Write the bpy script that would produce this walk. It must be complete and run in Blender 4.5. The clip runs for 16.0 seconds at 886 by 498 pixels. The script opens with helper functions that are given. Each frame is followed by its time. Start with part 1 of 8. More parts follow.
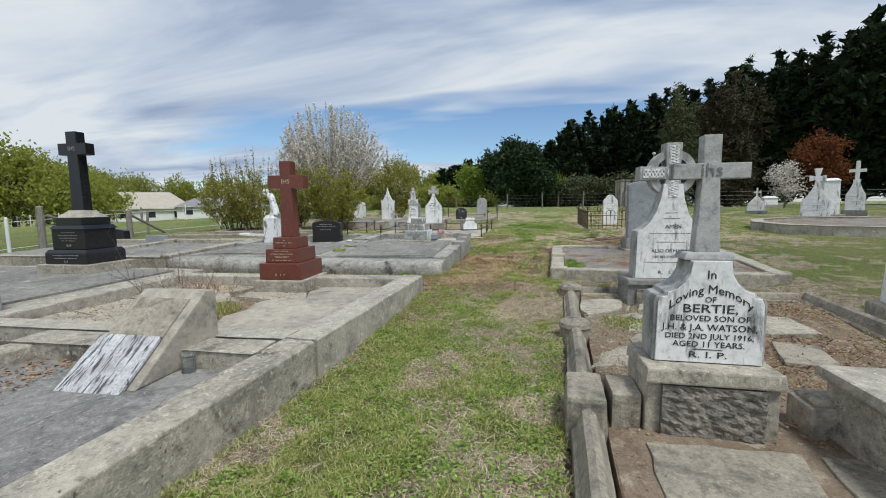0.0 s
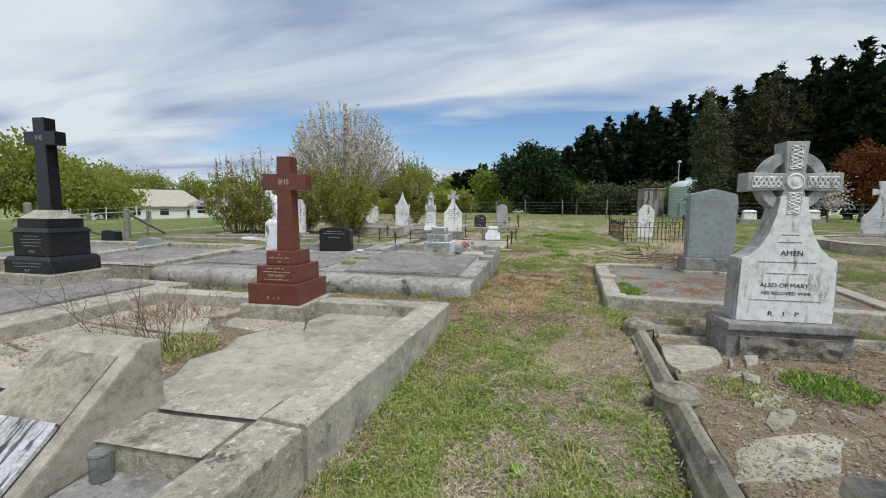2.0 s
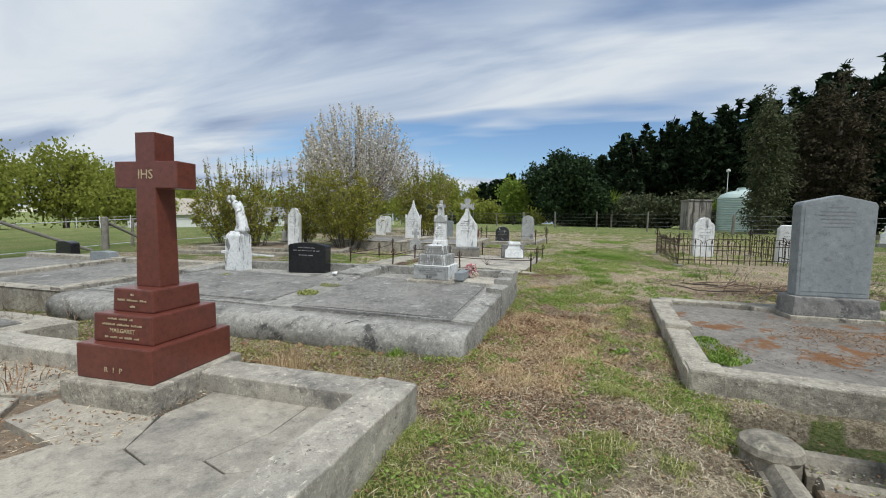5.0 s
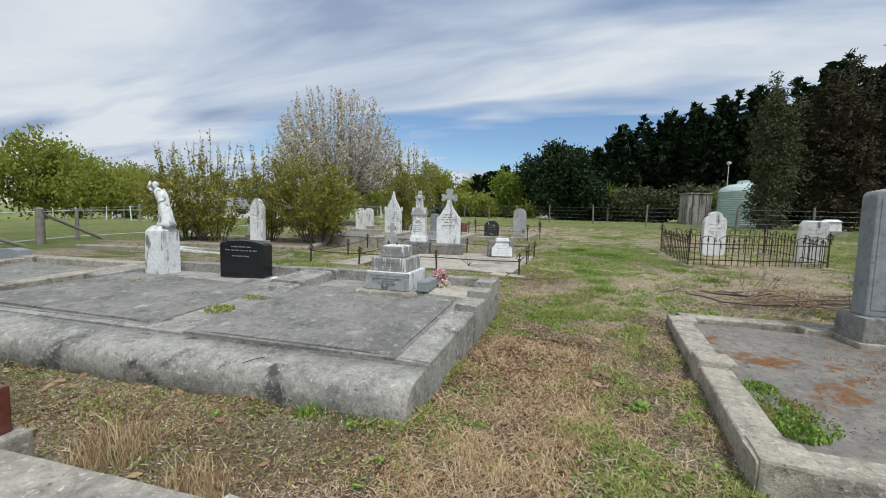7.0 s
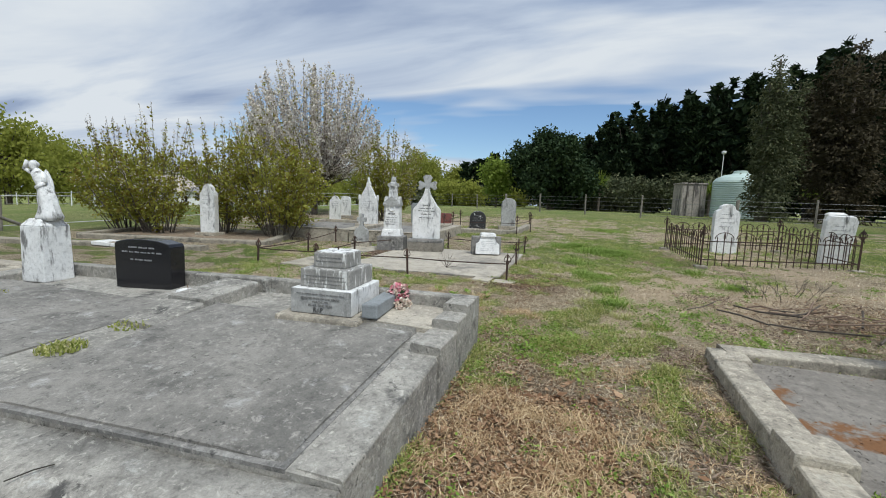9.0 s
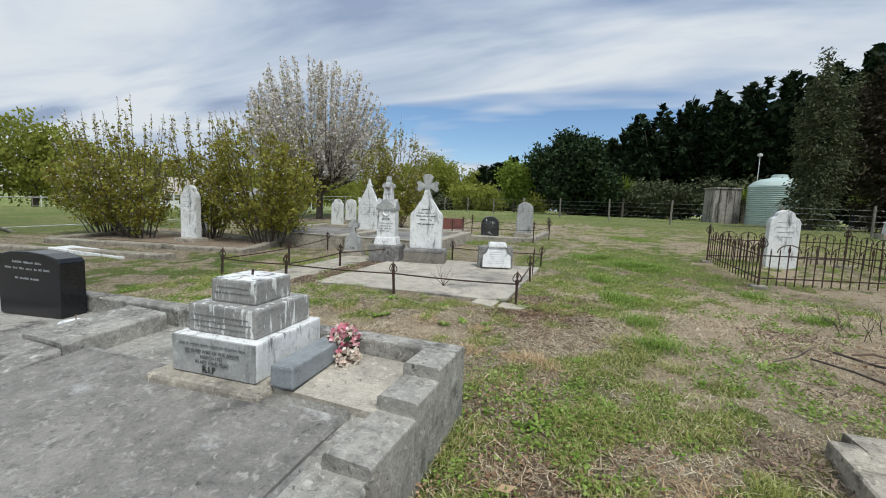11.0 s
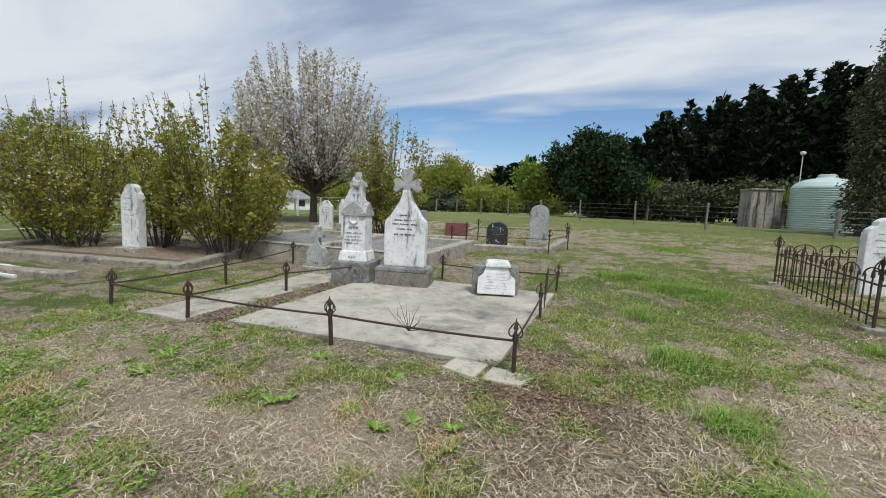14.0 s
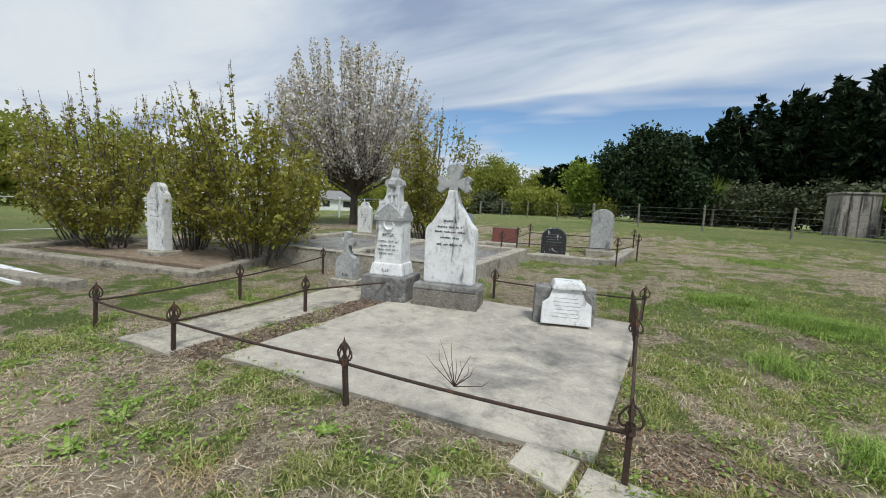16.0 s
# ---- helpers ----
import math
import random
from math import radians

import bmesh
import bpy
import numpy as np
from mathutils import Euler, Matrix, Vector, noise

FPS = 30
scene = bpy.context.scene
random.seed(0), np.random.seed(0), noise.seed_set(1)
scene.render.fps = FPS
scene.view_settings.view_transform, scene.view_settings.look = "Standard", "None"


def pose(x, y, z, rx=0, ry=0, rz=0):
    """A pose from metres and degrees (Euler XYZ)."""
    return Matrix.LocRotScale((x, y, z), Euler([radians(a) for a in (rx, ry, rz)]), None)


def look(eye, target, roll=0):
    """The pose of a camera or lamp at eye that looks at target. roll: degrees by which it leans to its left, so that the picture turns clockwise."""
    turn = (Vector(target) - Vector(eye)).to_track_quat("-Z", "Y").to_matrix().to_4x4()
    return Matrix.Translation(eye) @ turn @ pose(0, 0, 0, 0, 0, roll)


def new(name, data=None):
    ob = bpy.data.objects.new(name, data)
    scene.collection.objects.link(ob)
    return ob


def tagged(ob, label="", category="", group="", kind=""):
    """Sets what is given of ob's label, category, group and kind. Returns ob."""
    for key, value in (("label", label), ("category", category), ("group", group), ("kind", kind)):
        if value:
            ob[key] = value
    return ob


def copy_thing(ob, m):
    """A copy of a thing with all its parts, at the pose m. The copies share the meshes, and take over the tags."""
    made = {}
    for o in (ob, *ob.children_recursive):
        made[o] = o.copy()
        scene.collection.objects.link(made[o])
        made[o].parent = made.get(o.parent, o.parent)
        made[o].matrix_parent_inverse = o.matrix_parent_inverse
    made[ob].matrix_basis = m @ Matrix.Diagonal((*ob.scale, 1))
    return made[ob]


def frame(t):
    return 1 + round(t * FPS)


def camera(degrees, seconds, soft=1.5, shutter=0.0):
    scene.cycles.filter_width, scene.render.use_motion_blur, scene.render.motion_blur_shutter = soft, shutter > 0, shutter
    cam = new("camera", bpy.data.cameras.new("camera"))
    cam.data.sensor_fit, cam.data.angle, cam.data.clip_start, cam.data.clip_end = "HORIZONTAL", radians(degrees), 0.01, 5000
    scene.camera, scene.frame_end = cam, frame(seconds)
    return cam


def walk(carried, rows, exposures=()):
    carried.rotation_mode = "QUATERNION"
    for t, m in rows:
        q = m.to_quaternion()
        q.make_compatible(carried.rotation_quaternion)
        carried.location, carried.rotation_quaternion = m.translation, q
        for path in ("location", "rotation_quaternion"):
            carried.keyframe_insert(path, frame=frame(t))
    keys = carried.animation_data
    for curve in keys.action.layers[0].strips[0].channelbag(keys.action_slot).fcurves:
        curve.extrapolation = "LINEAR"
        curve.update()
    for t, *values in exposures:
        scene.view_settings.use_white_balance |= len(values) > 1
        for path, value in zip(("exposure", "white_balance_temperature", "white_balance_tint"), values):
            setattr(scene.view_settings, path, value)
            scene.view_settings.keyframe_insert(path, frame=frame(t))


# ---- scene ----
cam = camera(94.3, 16.0, soft=1.0)
PATH = [
    (0, (1.973, 0.315, 1.431), (1.439, 2.231, 1.22), -0.6),
    (0.5, (1.706, 0.494, 1.476), (1.186, 2.413, 1.261), -0.6),
    (1, (1.577, 0.755, 1.482), (1.054, 2.673, 1.269), -0.3),
    (1.5, (1.488, 1.093, 1.505), (0.944, 3.007, 1.299), 0.2),
    (2, (1.363, 1.434, 1.502), (0.781, 3.338, 1.311), 0.8),
    (2.5, (1.27, 1.77, 1.511), (0.648, 3.662, 1.333), 1.3),
    (3, (1.275, 2.15, 1.514), (0.621, 4.033, 1.352), 1.5),
    (3.5, (1.271, 2.502, 1.505), (0.589, 4.377, 1.357), 1.4),
    (4, (1.212, 2.892, 1.509), (0.508, 4.759, 1.372), 1.3),
    (4.2, (1.198, 3.027, 1.511), (0.485, 4.891, 1.376), 1.3),
    (6.3, (1.125, 4.482, 1.548), (0.41, 6.343, 1.393), 1.3),
    (6.5, (1.101, 4.616, 1.524), (0.396, 6.481, 1.368), 1.6),
    (7, (1.069, 4.939, 1.544), (0.378, 6.808, 1.368), 1.6),
    (7.5, (0.953, 5.282, 1.556), (0.274, 7.152, 1.358), 1.6),
    (8, (0.882, 5.592, 1.572), (0.216, 7.465, 1.355), 1.7),
    (8.5, (0.874, 5.946, 1.584), (0.226, 7.824, 1.355), 1.9),
    (9, (0.849, 6.254, 1.597), (0.211, 8.135, 1.365), 2.1),
    (9.2, (0.836, 6.402, 1.58), (0.193, 8.282, 1.354), 2.3),
    (11.3, (0.694, 7.639, 1.597), (-0.042, 9.487, 1.384), 2.3),
    (11.5, (0.662, 7.746, 1.621), (-0.079, 9.591, 1.403), 2.2),
    (12, (0.621, 8.049, 1.619), (-0.121, 9.893, 1.403), 2.1),
    (12.5, (0.609, 8.344, 1.64), (-0.138, 10.187, 1.426), 2.0),
    (13, (0.567, 8.653, 1.628), (-0.194, 10.491, 1.416), 2.0),
    (13.5, (0.512, 8.964, 1.648), (-0.265, 10.795, 1.435), 2.2),
    (14, (0.499, 9.272, 1.658), (-0.303, 11.092, 1.446), 2.6),
    (14.5, (0.454, 9.526, 1.662), (-0.388, 11.328, 1.452), 3.2),
    (15, (0.307, 9.775, 1.66), (-0.584, 11.553, 1.451), 3.6),
    (15.5, (0.147, 9.966, 1.667), (-0.793, 11.719, 1.456), 3.5),
    (16, (-0.044, 10.174, 1.668), (-1.028, 11.902, 1.456), 3.1),
]
walk(cam, [(t, look(eye, target, roll)) for t, eye, target, roll in PATH],
     exposures=[(0, -0.14, 6130, 7.5), (16, -0.14, 6130, 7.5)])

# ---- light ----
world = bpy.data.worlds.new("world")
scene.world = world
world.use_nodes = True
wt = world.node_tree
wt.nodes.clear()


def wn(kind, **kw):
    n = wt.nodes.new(kind)
    for k, v in kw.items():
        n.inputs[k].default_value = v
    return n


SUN_AZ, SUN_EL = 128.0, 60.0
sky = wt.nodes.new("ShaderNodeTexSky")
sky.sky_type = "NISHITA"
sky.sun_disc = False
sky.sun_elevation = radians(SUN_EL)
sky.sun_rotation = radians(SUN_AZ)
sky.dust_density, sky.ozone_density = 0.25, 4.0
tc = wn("ShaderNodeTexCoord")
sep = wn("ShaderNodeSeparateXYZ")
wt.links.new(tc.outputs["Generated"], sep.inputs[0])
den = wn("ShaderNodeMath")
den.operation = "ADD"
den.inputs[1].default_value = 0.12
wt.links.new(sep.outputs["Z"], den.inputs[0])
comb = wn("ShaderNodeCombineXYZ")
for i, ax in enumerate("XY"):
    d = wn("ShaderNodeMath")
    d.operation = "DIVIDE"
    wt.links.new(sep.outputs[ax], d.inputs[0])
    wt.links.new(den.outputs[0], d.inputs[1])
    wt.links.new(d.outputs[0], comb.inputs[i])
rotate = wn("ShaderNodeMapping", Rotation=(0, 0, radians(24)), Scale=(0.42, 1.15, 1))
wt.links.new(comb.outputs[0], rotate.inputs[0])
n1 = wn("ShaderNodeTexNoise", Scale=1.1, Detail=7.0, Roughness=0.52, Distortion=0.5)
wt.links.new(rotate.outputs[0], n1.inputs["Vector"])
n2 = wn("ShaderNodeTexNoise", Scale=0.55, Detail=4.0, Roughness=0.5, Distortion=0.3)
wt.links.new(rotate.outputs[0], n2.inputs["Vector"])
shade = wn("ShaderNodeValToRGB")
shade.color_ramp.elements[0].position, shade.color_ramp.elements[0].color = 0.36, (0.42, 0.50, 0.67, 1)
shade.color_ramp.elements[1].position, shade.color_ramp.elements[1].color = 0.60, (0.96, 0.98, 1.0, 1)
mid = shade.color_ramp.elements.new(0.47)
mid.color = (0.68, 0.75, 0.87, 1)
wt.links.new(n1.outputs[0], shade.inputs[0])
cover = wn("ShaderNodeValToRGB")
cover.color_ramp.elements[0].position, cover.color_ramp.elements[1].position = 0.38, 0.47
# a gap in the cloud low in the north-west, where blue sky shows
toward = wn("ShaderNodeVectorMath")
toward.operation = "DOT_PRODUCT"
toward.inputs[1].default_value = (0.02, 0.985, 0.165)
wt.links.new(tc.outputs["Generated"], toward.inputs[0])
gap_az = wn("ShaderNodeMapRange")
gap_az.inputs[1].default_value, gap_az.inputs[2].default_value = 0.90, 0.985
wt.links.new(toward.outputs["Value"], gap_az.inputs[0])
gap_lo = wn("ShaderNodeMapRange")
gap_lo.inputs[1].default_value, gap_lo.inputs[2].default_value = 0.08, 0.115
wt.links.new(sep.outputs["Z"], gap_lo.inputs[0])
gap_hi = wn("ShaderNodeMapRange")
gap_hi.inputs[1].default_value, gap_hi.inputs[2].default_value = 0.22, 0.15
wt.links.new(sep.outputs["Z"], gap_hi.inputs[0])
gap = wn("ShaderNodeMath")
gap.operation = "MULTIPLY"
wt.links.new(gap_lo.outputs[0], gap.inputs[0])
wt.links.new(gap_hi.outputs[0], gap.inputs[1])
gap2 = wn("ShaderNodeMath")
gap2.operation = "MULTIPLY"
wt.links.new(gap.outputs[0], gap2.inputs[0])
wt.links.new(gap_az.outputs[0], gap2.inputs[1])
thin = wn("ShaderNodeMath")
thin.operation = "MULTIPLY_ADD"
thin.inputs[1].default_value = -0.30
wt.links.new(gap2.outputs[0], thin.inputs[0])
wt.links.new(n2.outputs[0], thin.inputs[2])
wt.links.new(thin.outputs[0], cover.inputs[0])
bright = wn("ShaderNodeMix")
bright.data_type = "RGBA"
skyscale = wn("ShaderNodeVectorMath")
skyscale.operation = "SCALE"
skyscale.inputs["Scale"].default_value = 0.15
wt.links.new(sky.outputs[0], skyscale.inputs[0])
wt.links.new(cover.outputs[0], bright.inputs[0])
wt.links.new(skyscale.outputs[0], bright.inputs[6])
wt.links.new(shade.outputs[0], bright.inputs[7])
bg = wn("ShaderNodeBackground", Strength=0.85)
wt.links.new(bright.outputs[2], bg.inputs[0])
wo = wn("ShaderNodeOutputWorld")
wt.links.new(bg.outputs[0], wo.inputs[0])

sun_data = bpy.data.lights.new("sun", "SUN")
sun_data.energy, sun_data.angle, sun_data.color = 3.5, radians(14), (1, 0.98, 0.94)
sun = new("sun", sun_data)
_az, _el = radians(SUN_AZ), radians(SUN_EL)
SUN_DIR = Vector((math.sin(_az) * math.cos(_el), math.cos(_az) * math.cos(_el), math.sin(_el)))
sun.matrix_world = look(SUN_DIR * 30, (0, 0, 0))

# ---- materials ----


def nodes_of(name):
    m = bpy.data.materials.new(name)
    m.use_nodes = True
    t = m.node_tree
    return m, t, t.nodes["Principled BSDF"]


def rgb(c):
    return (c[0], c[1], c[2], 1)


def noise_node(t, vec, scale, detail=5.0, rough=0.6, distortion=0.0):
    n = t.nodes.new("ShaderNodeTexNoise")
    n.inputs["Scale"].default_value = scale
    n.inputs["Detail"].default_value = detail
    n.inputs["Roughness"].default_value = rough
    n.inputs["Distortion"].default_value = distortion
    t.links.new(vec, n.inputs["Vector"])
    return n.outputs[0]


def ramp_node(t, fac, lo, hi, flip=False):
    r = t.nodes.new("ShaderNodeMapRange")
    r.inputs[1].default_value, r.inputs[2].default_value = lo, hi
    r.inputs[3].default_value, r.inputs[4].default_value = (1, 0) if flip else (0, 1)
    t.links.new(fac, r.inputs[0])
    return r.outputs[0]


def mix_node(t, fac, a, b):
    m = t.nodes.new("ShaderNodeMix")
    m.data_type = "RGBA"
    for socket, v in ((m.inputs[6], a), (m.inputs[7], b)):
        if isinstance(v, tuple):
            socket.default_value = rgb(v)
        else:
            t.links.new(v, socket)
    if isinstance(fac, float):
        m.inputs[0].default_value = fac
    else:
        t.links.new(fac, m.inputs[0])
    return m.outputs[2]


def bump_node(t, b, height, strength, distance):
    n = t.nodes.new("ShaderNodeBump")
    n.inputs["Strength"].default_value = strength
    n.inputs["Distance"].default_value = distance
    t.links.new(height, n.inputs["Height"])
    t.links.new(n.outputs[0], b.inputs["Normal"])


def stone(name, light, dark, stain, grain=60.0, blotch=2.2, stain_at=(0.52, 0.66), streak=0.0, moss=None,
          rough=0.85, bump=0.5, spec=0.3, speckle=0.55, slope=0.0, lichen=0.0):
    """A mineral surface: two tones in blotches, stains (drawn out downwards by streak), fine grain and relief."""
    m, t, b = nodes_of(name)
    tex = t.nodes.new("ShaderNodeTexCoord").outputs["Object"]
    c = mix_node(t, ramp_node(t, noise_node(t, tex, blotch, 10, 0.74, 0.5), 0.38, 0.63), light, dark)
    fine = noise_node(t, tex, blotch * 9, 7, 0.75)
    c = mix_node(t, ramp_node(t, fine, 0.52, 0.72), c, tuple(0.62 * v for v in dark))
    c = mix_node(t, ramp_node(t, fine, 0.46, 0.30), c, tuple(min(0.85, 1.18 * v) for v in light))
    mp = t.nodes.new("ShaderNodeMapping")
    mp.inputs["Scale"].default_value = (1, 1 - 0.9 * slope, 1 - 0.9 * streak)
    mp.inputs["Location"].default_value = (3.1, 7.7, 1.3)
    t.links.new(tex, mp.inputs[0])
    s = ramp_node(t, noise_node(t, mp.outputs[0], blotch * (1.6 + 3.2 * streak), 7, 0.66, 0.25), *stain_at)
    c = mix_node(t, s, c, stain)
    if moss:
        mm = ramp_node(t, noise_node(t, tex, blotch * 2.7, 8, 0.72, 0.1), 0.58, 0.68)
        c = mix_node(t, mm, c, moss)
    if lichen:
        spots = ramp_node(t, noise_node(t, tex, 34, 3, 0.55, 0.6), 0.60, 0.68)
        beds = ramp_node(t, noise_node(t, tex, 3.4, 5, 0.7), 0.46, 0.60)
        both = t.nodes.new("ShaderNodeMath")
        both.operation = "MULTIPLY"
        t.links.new(spots, both.inputs[0])
        t.links.new(beds, both.inputs[1])
        c = mix_node(t, both.outputs[0], c, tuple(0.42 * v for v in dark))
        pale = ramp_node(t, noise_node(t, tex, 21, 5, 0.65, 0.8), 0.60 - 0.04 * lichen, 0.68)
        c = mix_node(t, pale, c, tuple(min(0.7, 1.28 * v) for v in light))
    g = noise_node(t, tex, grain, 4, 0.7)
    dk = tuple(0.45 * v for v in dark)
    c = mix_node(t, ramp_node(t, g, 0.58, 0.85), c, dk) if speckle > 0.3 else c
    vv = t.nodes.new("ShaderNodeMix")
    vv.data_type = "RGBA"
    vv.blend_type = "OVERLAY"
    vv.inputs[0].default_value = speckle
    t.links.new(c, vv.inputs[6])
    gr = t.nodes.new("ShaderNodeCombineColor")
    for k in range(3):
        t.links.new(g, gr.inputs[k])
    t.links.new(gr.outputs[0], vv.inputs[7])
    t.links.new(vv.outputs[2], b.inputs["Base Color"])
    b.inputs["Roughness"].default_value = rough
    b.inputs["Specular IOR Level"].default_value = spec
    add = t.nodes.new("ShaderNodeMath")
    add.operation = "MULTIPLY_ADD"
    add.inputs[1].default_value = 0.35
    t.links.new(g, add.inputs[0])
    t.links.new(noise_node(t, tex, blotch * 6, 6, 0.65), add.inputs[2])
    bump_node(t, b, add.outputs[0], bump, 0.02)
    return m


def plain(name, c1, c2, scale=8.0, rough=0.6, metal=0.0, bump=0.1, spec=0.4):
    m, t, b = nodes_of(name)
    tex = t.nodes.new("ShaderNodeTexCoord").outputs["Object"]
    n = noise_node(t, tex, scale, 6, 0.65)
    t.links.new(mix_node(t, ramp_node(t, n, 0.35, 0.65), c1, c2), b.inputs["Base Color"])
    b.inputs["Roughness"].default_value, b.inputs["Metallic"].default_value = rough, metal
    b.inputs["Specular IOR Level"].default_value = spec
    bump_node(t, b, noise_node(t, tex, scale * 7, 4, 0.7), bump, 0.01)
    return m


def leafy(name, c1, c2, c3, rough=0.6, translucent=0.25):
    """Leaves, petals or blades whose colour varies from piece to piece."""
    m, t, b = nodes_of(name)
    geo = t.nodes.new("ShaderNodeNewGeometry")
    r = t.nodes.new("ShaderNodeValToRGB")
    r.color_ramp.elements[0].color, r.color_ramp.elements[1].color = rgb(c1), rgb(c3)
    e = r.color_ramp.elements.new(0.5)
    e.color = rgb(c2)
    t.links.new(geo.outputs["Random Per Island"], r.inputs[0])
    t.links.new(r.outputs[0], b.inputs["Base Color"])
    b.inputs["Roughness"].default_value = rough
    b.inputs["Specular IOR Level"].default_value = 0.05
    if translucent:
        tr = t.nodes.new("ShaderNodeBsdfTranslucent")
        t.links.new(r.outputs[0], tr.inputs[0])
        mx = t.nodes.new("ShaderNodeMixShader")
        mx.inputs[0].default_value = translucent
        out = t.nodes["Material Output"]
        t.links.new(b.outputs[0], mx.inputs[1])
        t.links.new(tr.outputs[0], mx.inputs[2])
        t.links.new(mx.outputs[0], out.inputs[0])
    return m


CONCRETE = stone("weathered_concrete", (0.44, 0.395, 0.315), (0.225, 0.203, 0.165), (0.088, 0.08, 0.067), 70, 1.9, (0.57, 0.68), moss=(0.45, 0.42, 0.345), lichen=1.0, bump=0.7)
CONCRETE_GREY = stone("grey_weathered_concrete", (0.385, 0.365, 0.32), (0.205, 0.195, 0.172), (0.075, 0.072, 0.066), 70, 1.9, (0.55, 0.66), moss=(0.46, 0.45, 0.41), lichen=1.0, bump=0.7)
CONCRETE_PALE = stone("pale_concrete", (0.47, 0.425, 0.345), (0.29, 0.266, 0.223), (0.12, 0.113, 0.1), 80, 1.0, (0.54, 0.70), lichen=0.6, bump=0.6)
CONCRETE_DARK = stone("dark_concrete", (0.27, 0.258, 0.235), (0.155, 0.15, 0.14), (0.075, 0.073, 0.07), 70, 1.7, (0.55, 0.7), moss=(0.36, 0.35, 0.32), lichen=1.0, bump=0.7)
SLAB_GREY = stone("grey_slab", (0.265, 0.25, 0.222), (0.15, 0.143, 0.128), (0.075, 0.072, 0.066), 90, 1.3, (0.56, 0.72), moss=(0.42, 0.41, 0.385), lichen=1.0, bump=0.6)
SANDSTONE = stone("mossy_sandstone", (0.35, 0.31, 0.24), (0.22, 0.195, 0.155), (0.095, 0.088, 0.072), 60, 3.0, (0.52, 0.68), moss=(0.40, 0.37, 0.28))
SLAB_CREAM = stone("pale_smooth_slab", (0.43, 0.385, 0.31), (0.26, 0.237, 0.195), (0.13, 0.123, 0.11), 90, 1.0, (0.55, 0.74))
SLAB_SMOOTH = stone("cream_worn_slab", (0.47, 0.425, 0.345), (0.33, 0.30, 0.25), (0.15, 0.142, 0.127), 90, 0.7, (0.52, 0.68), bump=0.3)
PAVING = stone("broken_paving", (0.45, 0.405, 0.32), (0.28, 0.255, 0.205), (0.12, 0.112, 0.098), 60, 2.4, (0.55, 0.7))
MARBLE = stone("stained_white_marble", (0.78, 0.77, 0.745), (0.62, 0.62, 0.60), (0.12, 0.12, 0.115), 90, 1.8, (0.56, 0.69), streak=0.85, rough=0.6, bump=0.1, speckle=0.12)
MARBLE_GREY = stone("weathered_grey_marble", (0.44, 0.44, 0.42), (0.29, 0.29, 0.275), (0.12, 0.12, 0.115), 90, 2.0, (0.52, 0.7), streak=0.6, rough=0.7, bump=0.2)
WHITEWASH = stone("peeling_white_paint", (0.78, 0.78, 0.75), (0.62, 0.62, 0.6), (0.19, 0.185, 0.175), 70, 2.6, (0.53, 0.62), streak=0.85, rough=0.8, bump=0.2, speckle=0.15)
TIER_GREY = stone("lime_streaked_granite", (0.33, 0.32, 0.295), (0.22, 0.215, 0.20), (0.68, 0.68, 0.64), 80, 5.5, (0.55, 0.60), streak=0.9, rough=0.75, bump=0.15)
GREY_STONE = stone("grey_headstone", (0.27, 0.288, 0.29), (0.225, 0.24, 0.245), (0.16, 0.16, 0.155), 110, 1.4, (0.58, 0.78), rough=0.7, bump=0.12)
RED_GRANITE = stone("polished_red_granite", (0.16, 0.048, 0.032), (0.12, 0.036, 0.025), (0.08, 0.026, 0.02), 190, 3.0, (0.58, 0.8), rough=0.32, bump=0.02, spec=0.5, speckle=0.5)
BLACK_GRANITE = stone("polished_black_granite", (0.016, 0.016, 0.018), (0.011, 0.011, 0.013), (0.03, 0.03, 0.03), 200, 3.0, (0.62, 0.8), rough=0.22, bump=0.01, spec=0.5, speckle=0.2)
BLACK_WORN = stone("worn_black_stone", (0.06, 0.06, 0.06), (0.035, 0.035, 0.037), (0.72, 0.72, 0.70), 90, 4.0, (0.60, 0.64), streak=0.4, rough=0.6, bump=0.1)
ROCKFACE = stone("rock_faced_stone", (0.29, 0.262, 0.215), (0.19, 0.173, 0.145), (0.09, 0.083, 0.07), 50, 6.0, (0.5, 0.7), rough=0.95, bump=0.9)
PLAQUE = stone("flaking_plaque", (0.60, 0.60, 0.60), (0.30, 0.285, 0.28), (0.055, 0.052, 0.052), 60, 7.0, (0.53, 0.57), streak=0.95, slope=0.95, rough=0.45, bump=0.4, spec=0.5)
GRAVEL = stone("gravel_infill", (0.27, 0.245, 0.21), (0.16, 0.145, 0.125), (0.20, 0.10, 0.045), 160, 1.6, (0.54, 0.60), rough=0.95, bump=0.7, speckle=0.5)
IRON = stone("rusted_iron", (0.075, 0.045, 0.032), (0.045, 0.032, 0.027), (0.14, 0.065, 0.03), 120, 8.0, (0.56, 0.7), rough=0.8, bump=0.4)
WOOD_POST = stone("grey_weathered_wood", (0.28, 0.255, 0.215), (0.17, 0.155, 0.13), (0.09, 0.085, 0.075), 60, 5.0, (0.55, 0.7), streak=0.8, rough=0.9, bump=0.5)
BARK = stone("grey_brown_bark", (0.15, 0.125, 0.10), (0.085, 0.07, 0.058), (0.05, 0.043, 0.037), 60, 6.0, (0.52, 0.7), streak=0.6, rough=0.95, bump=0.8)
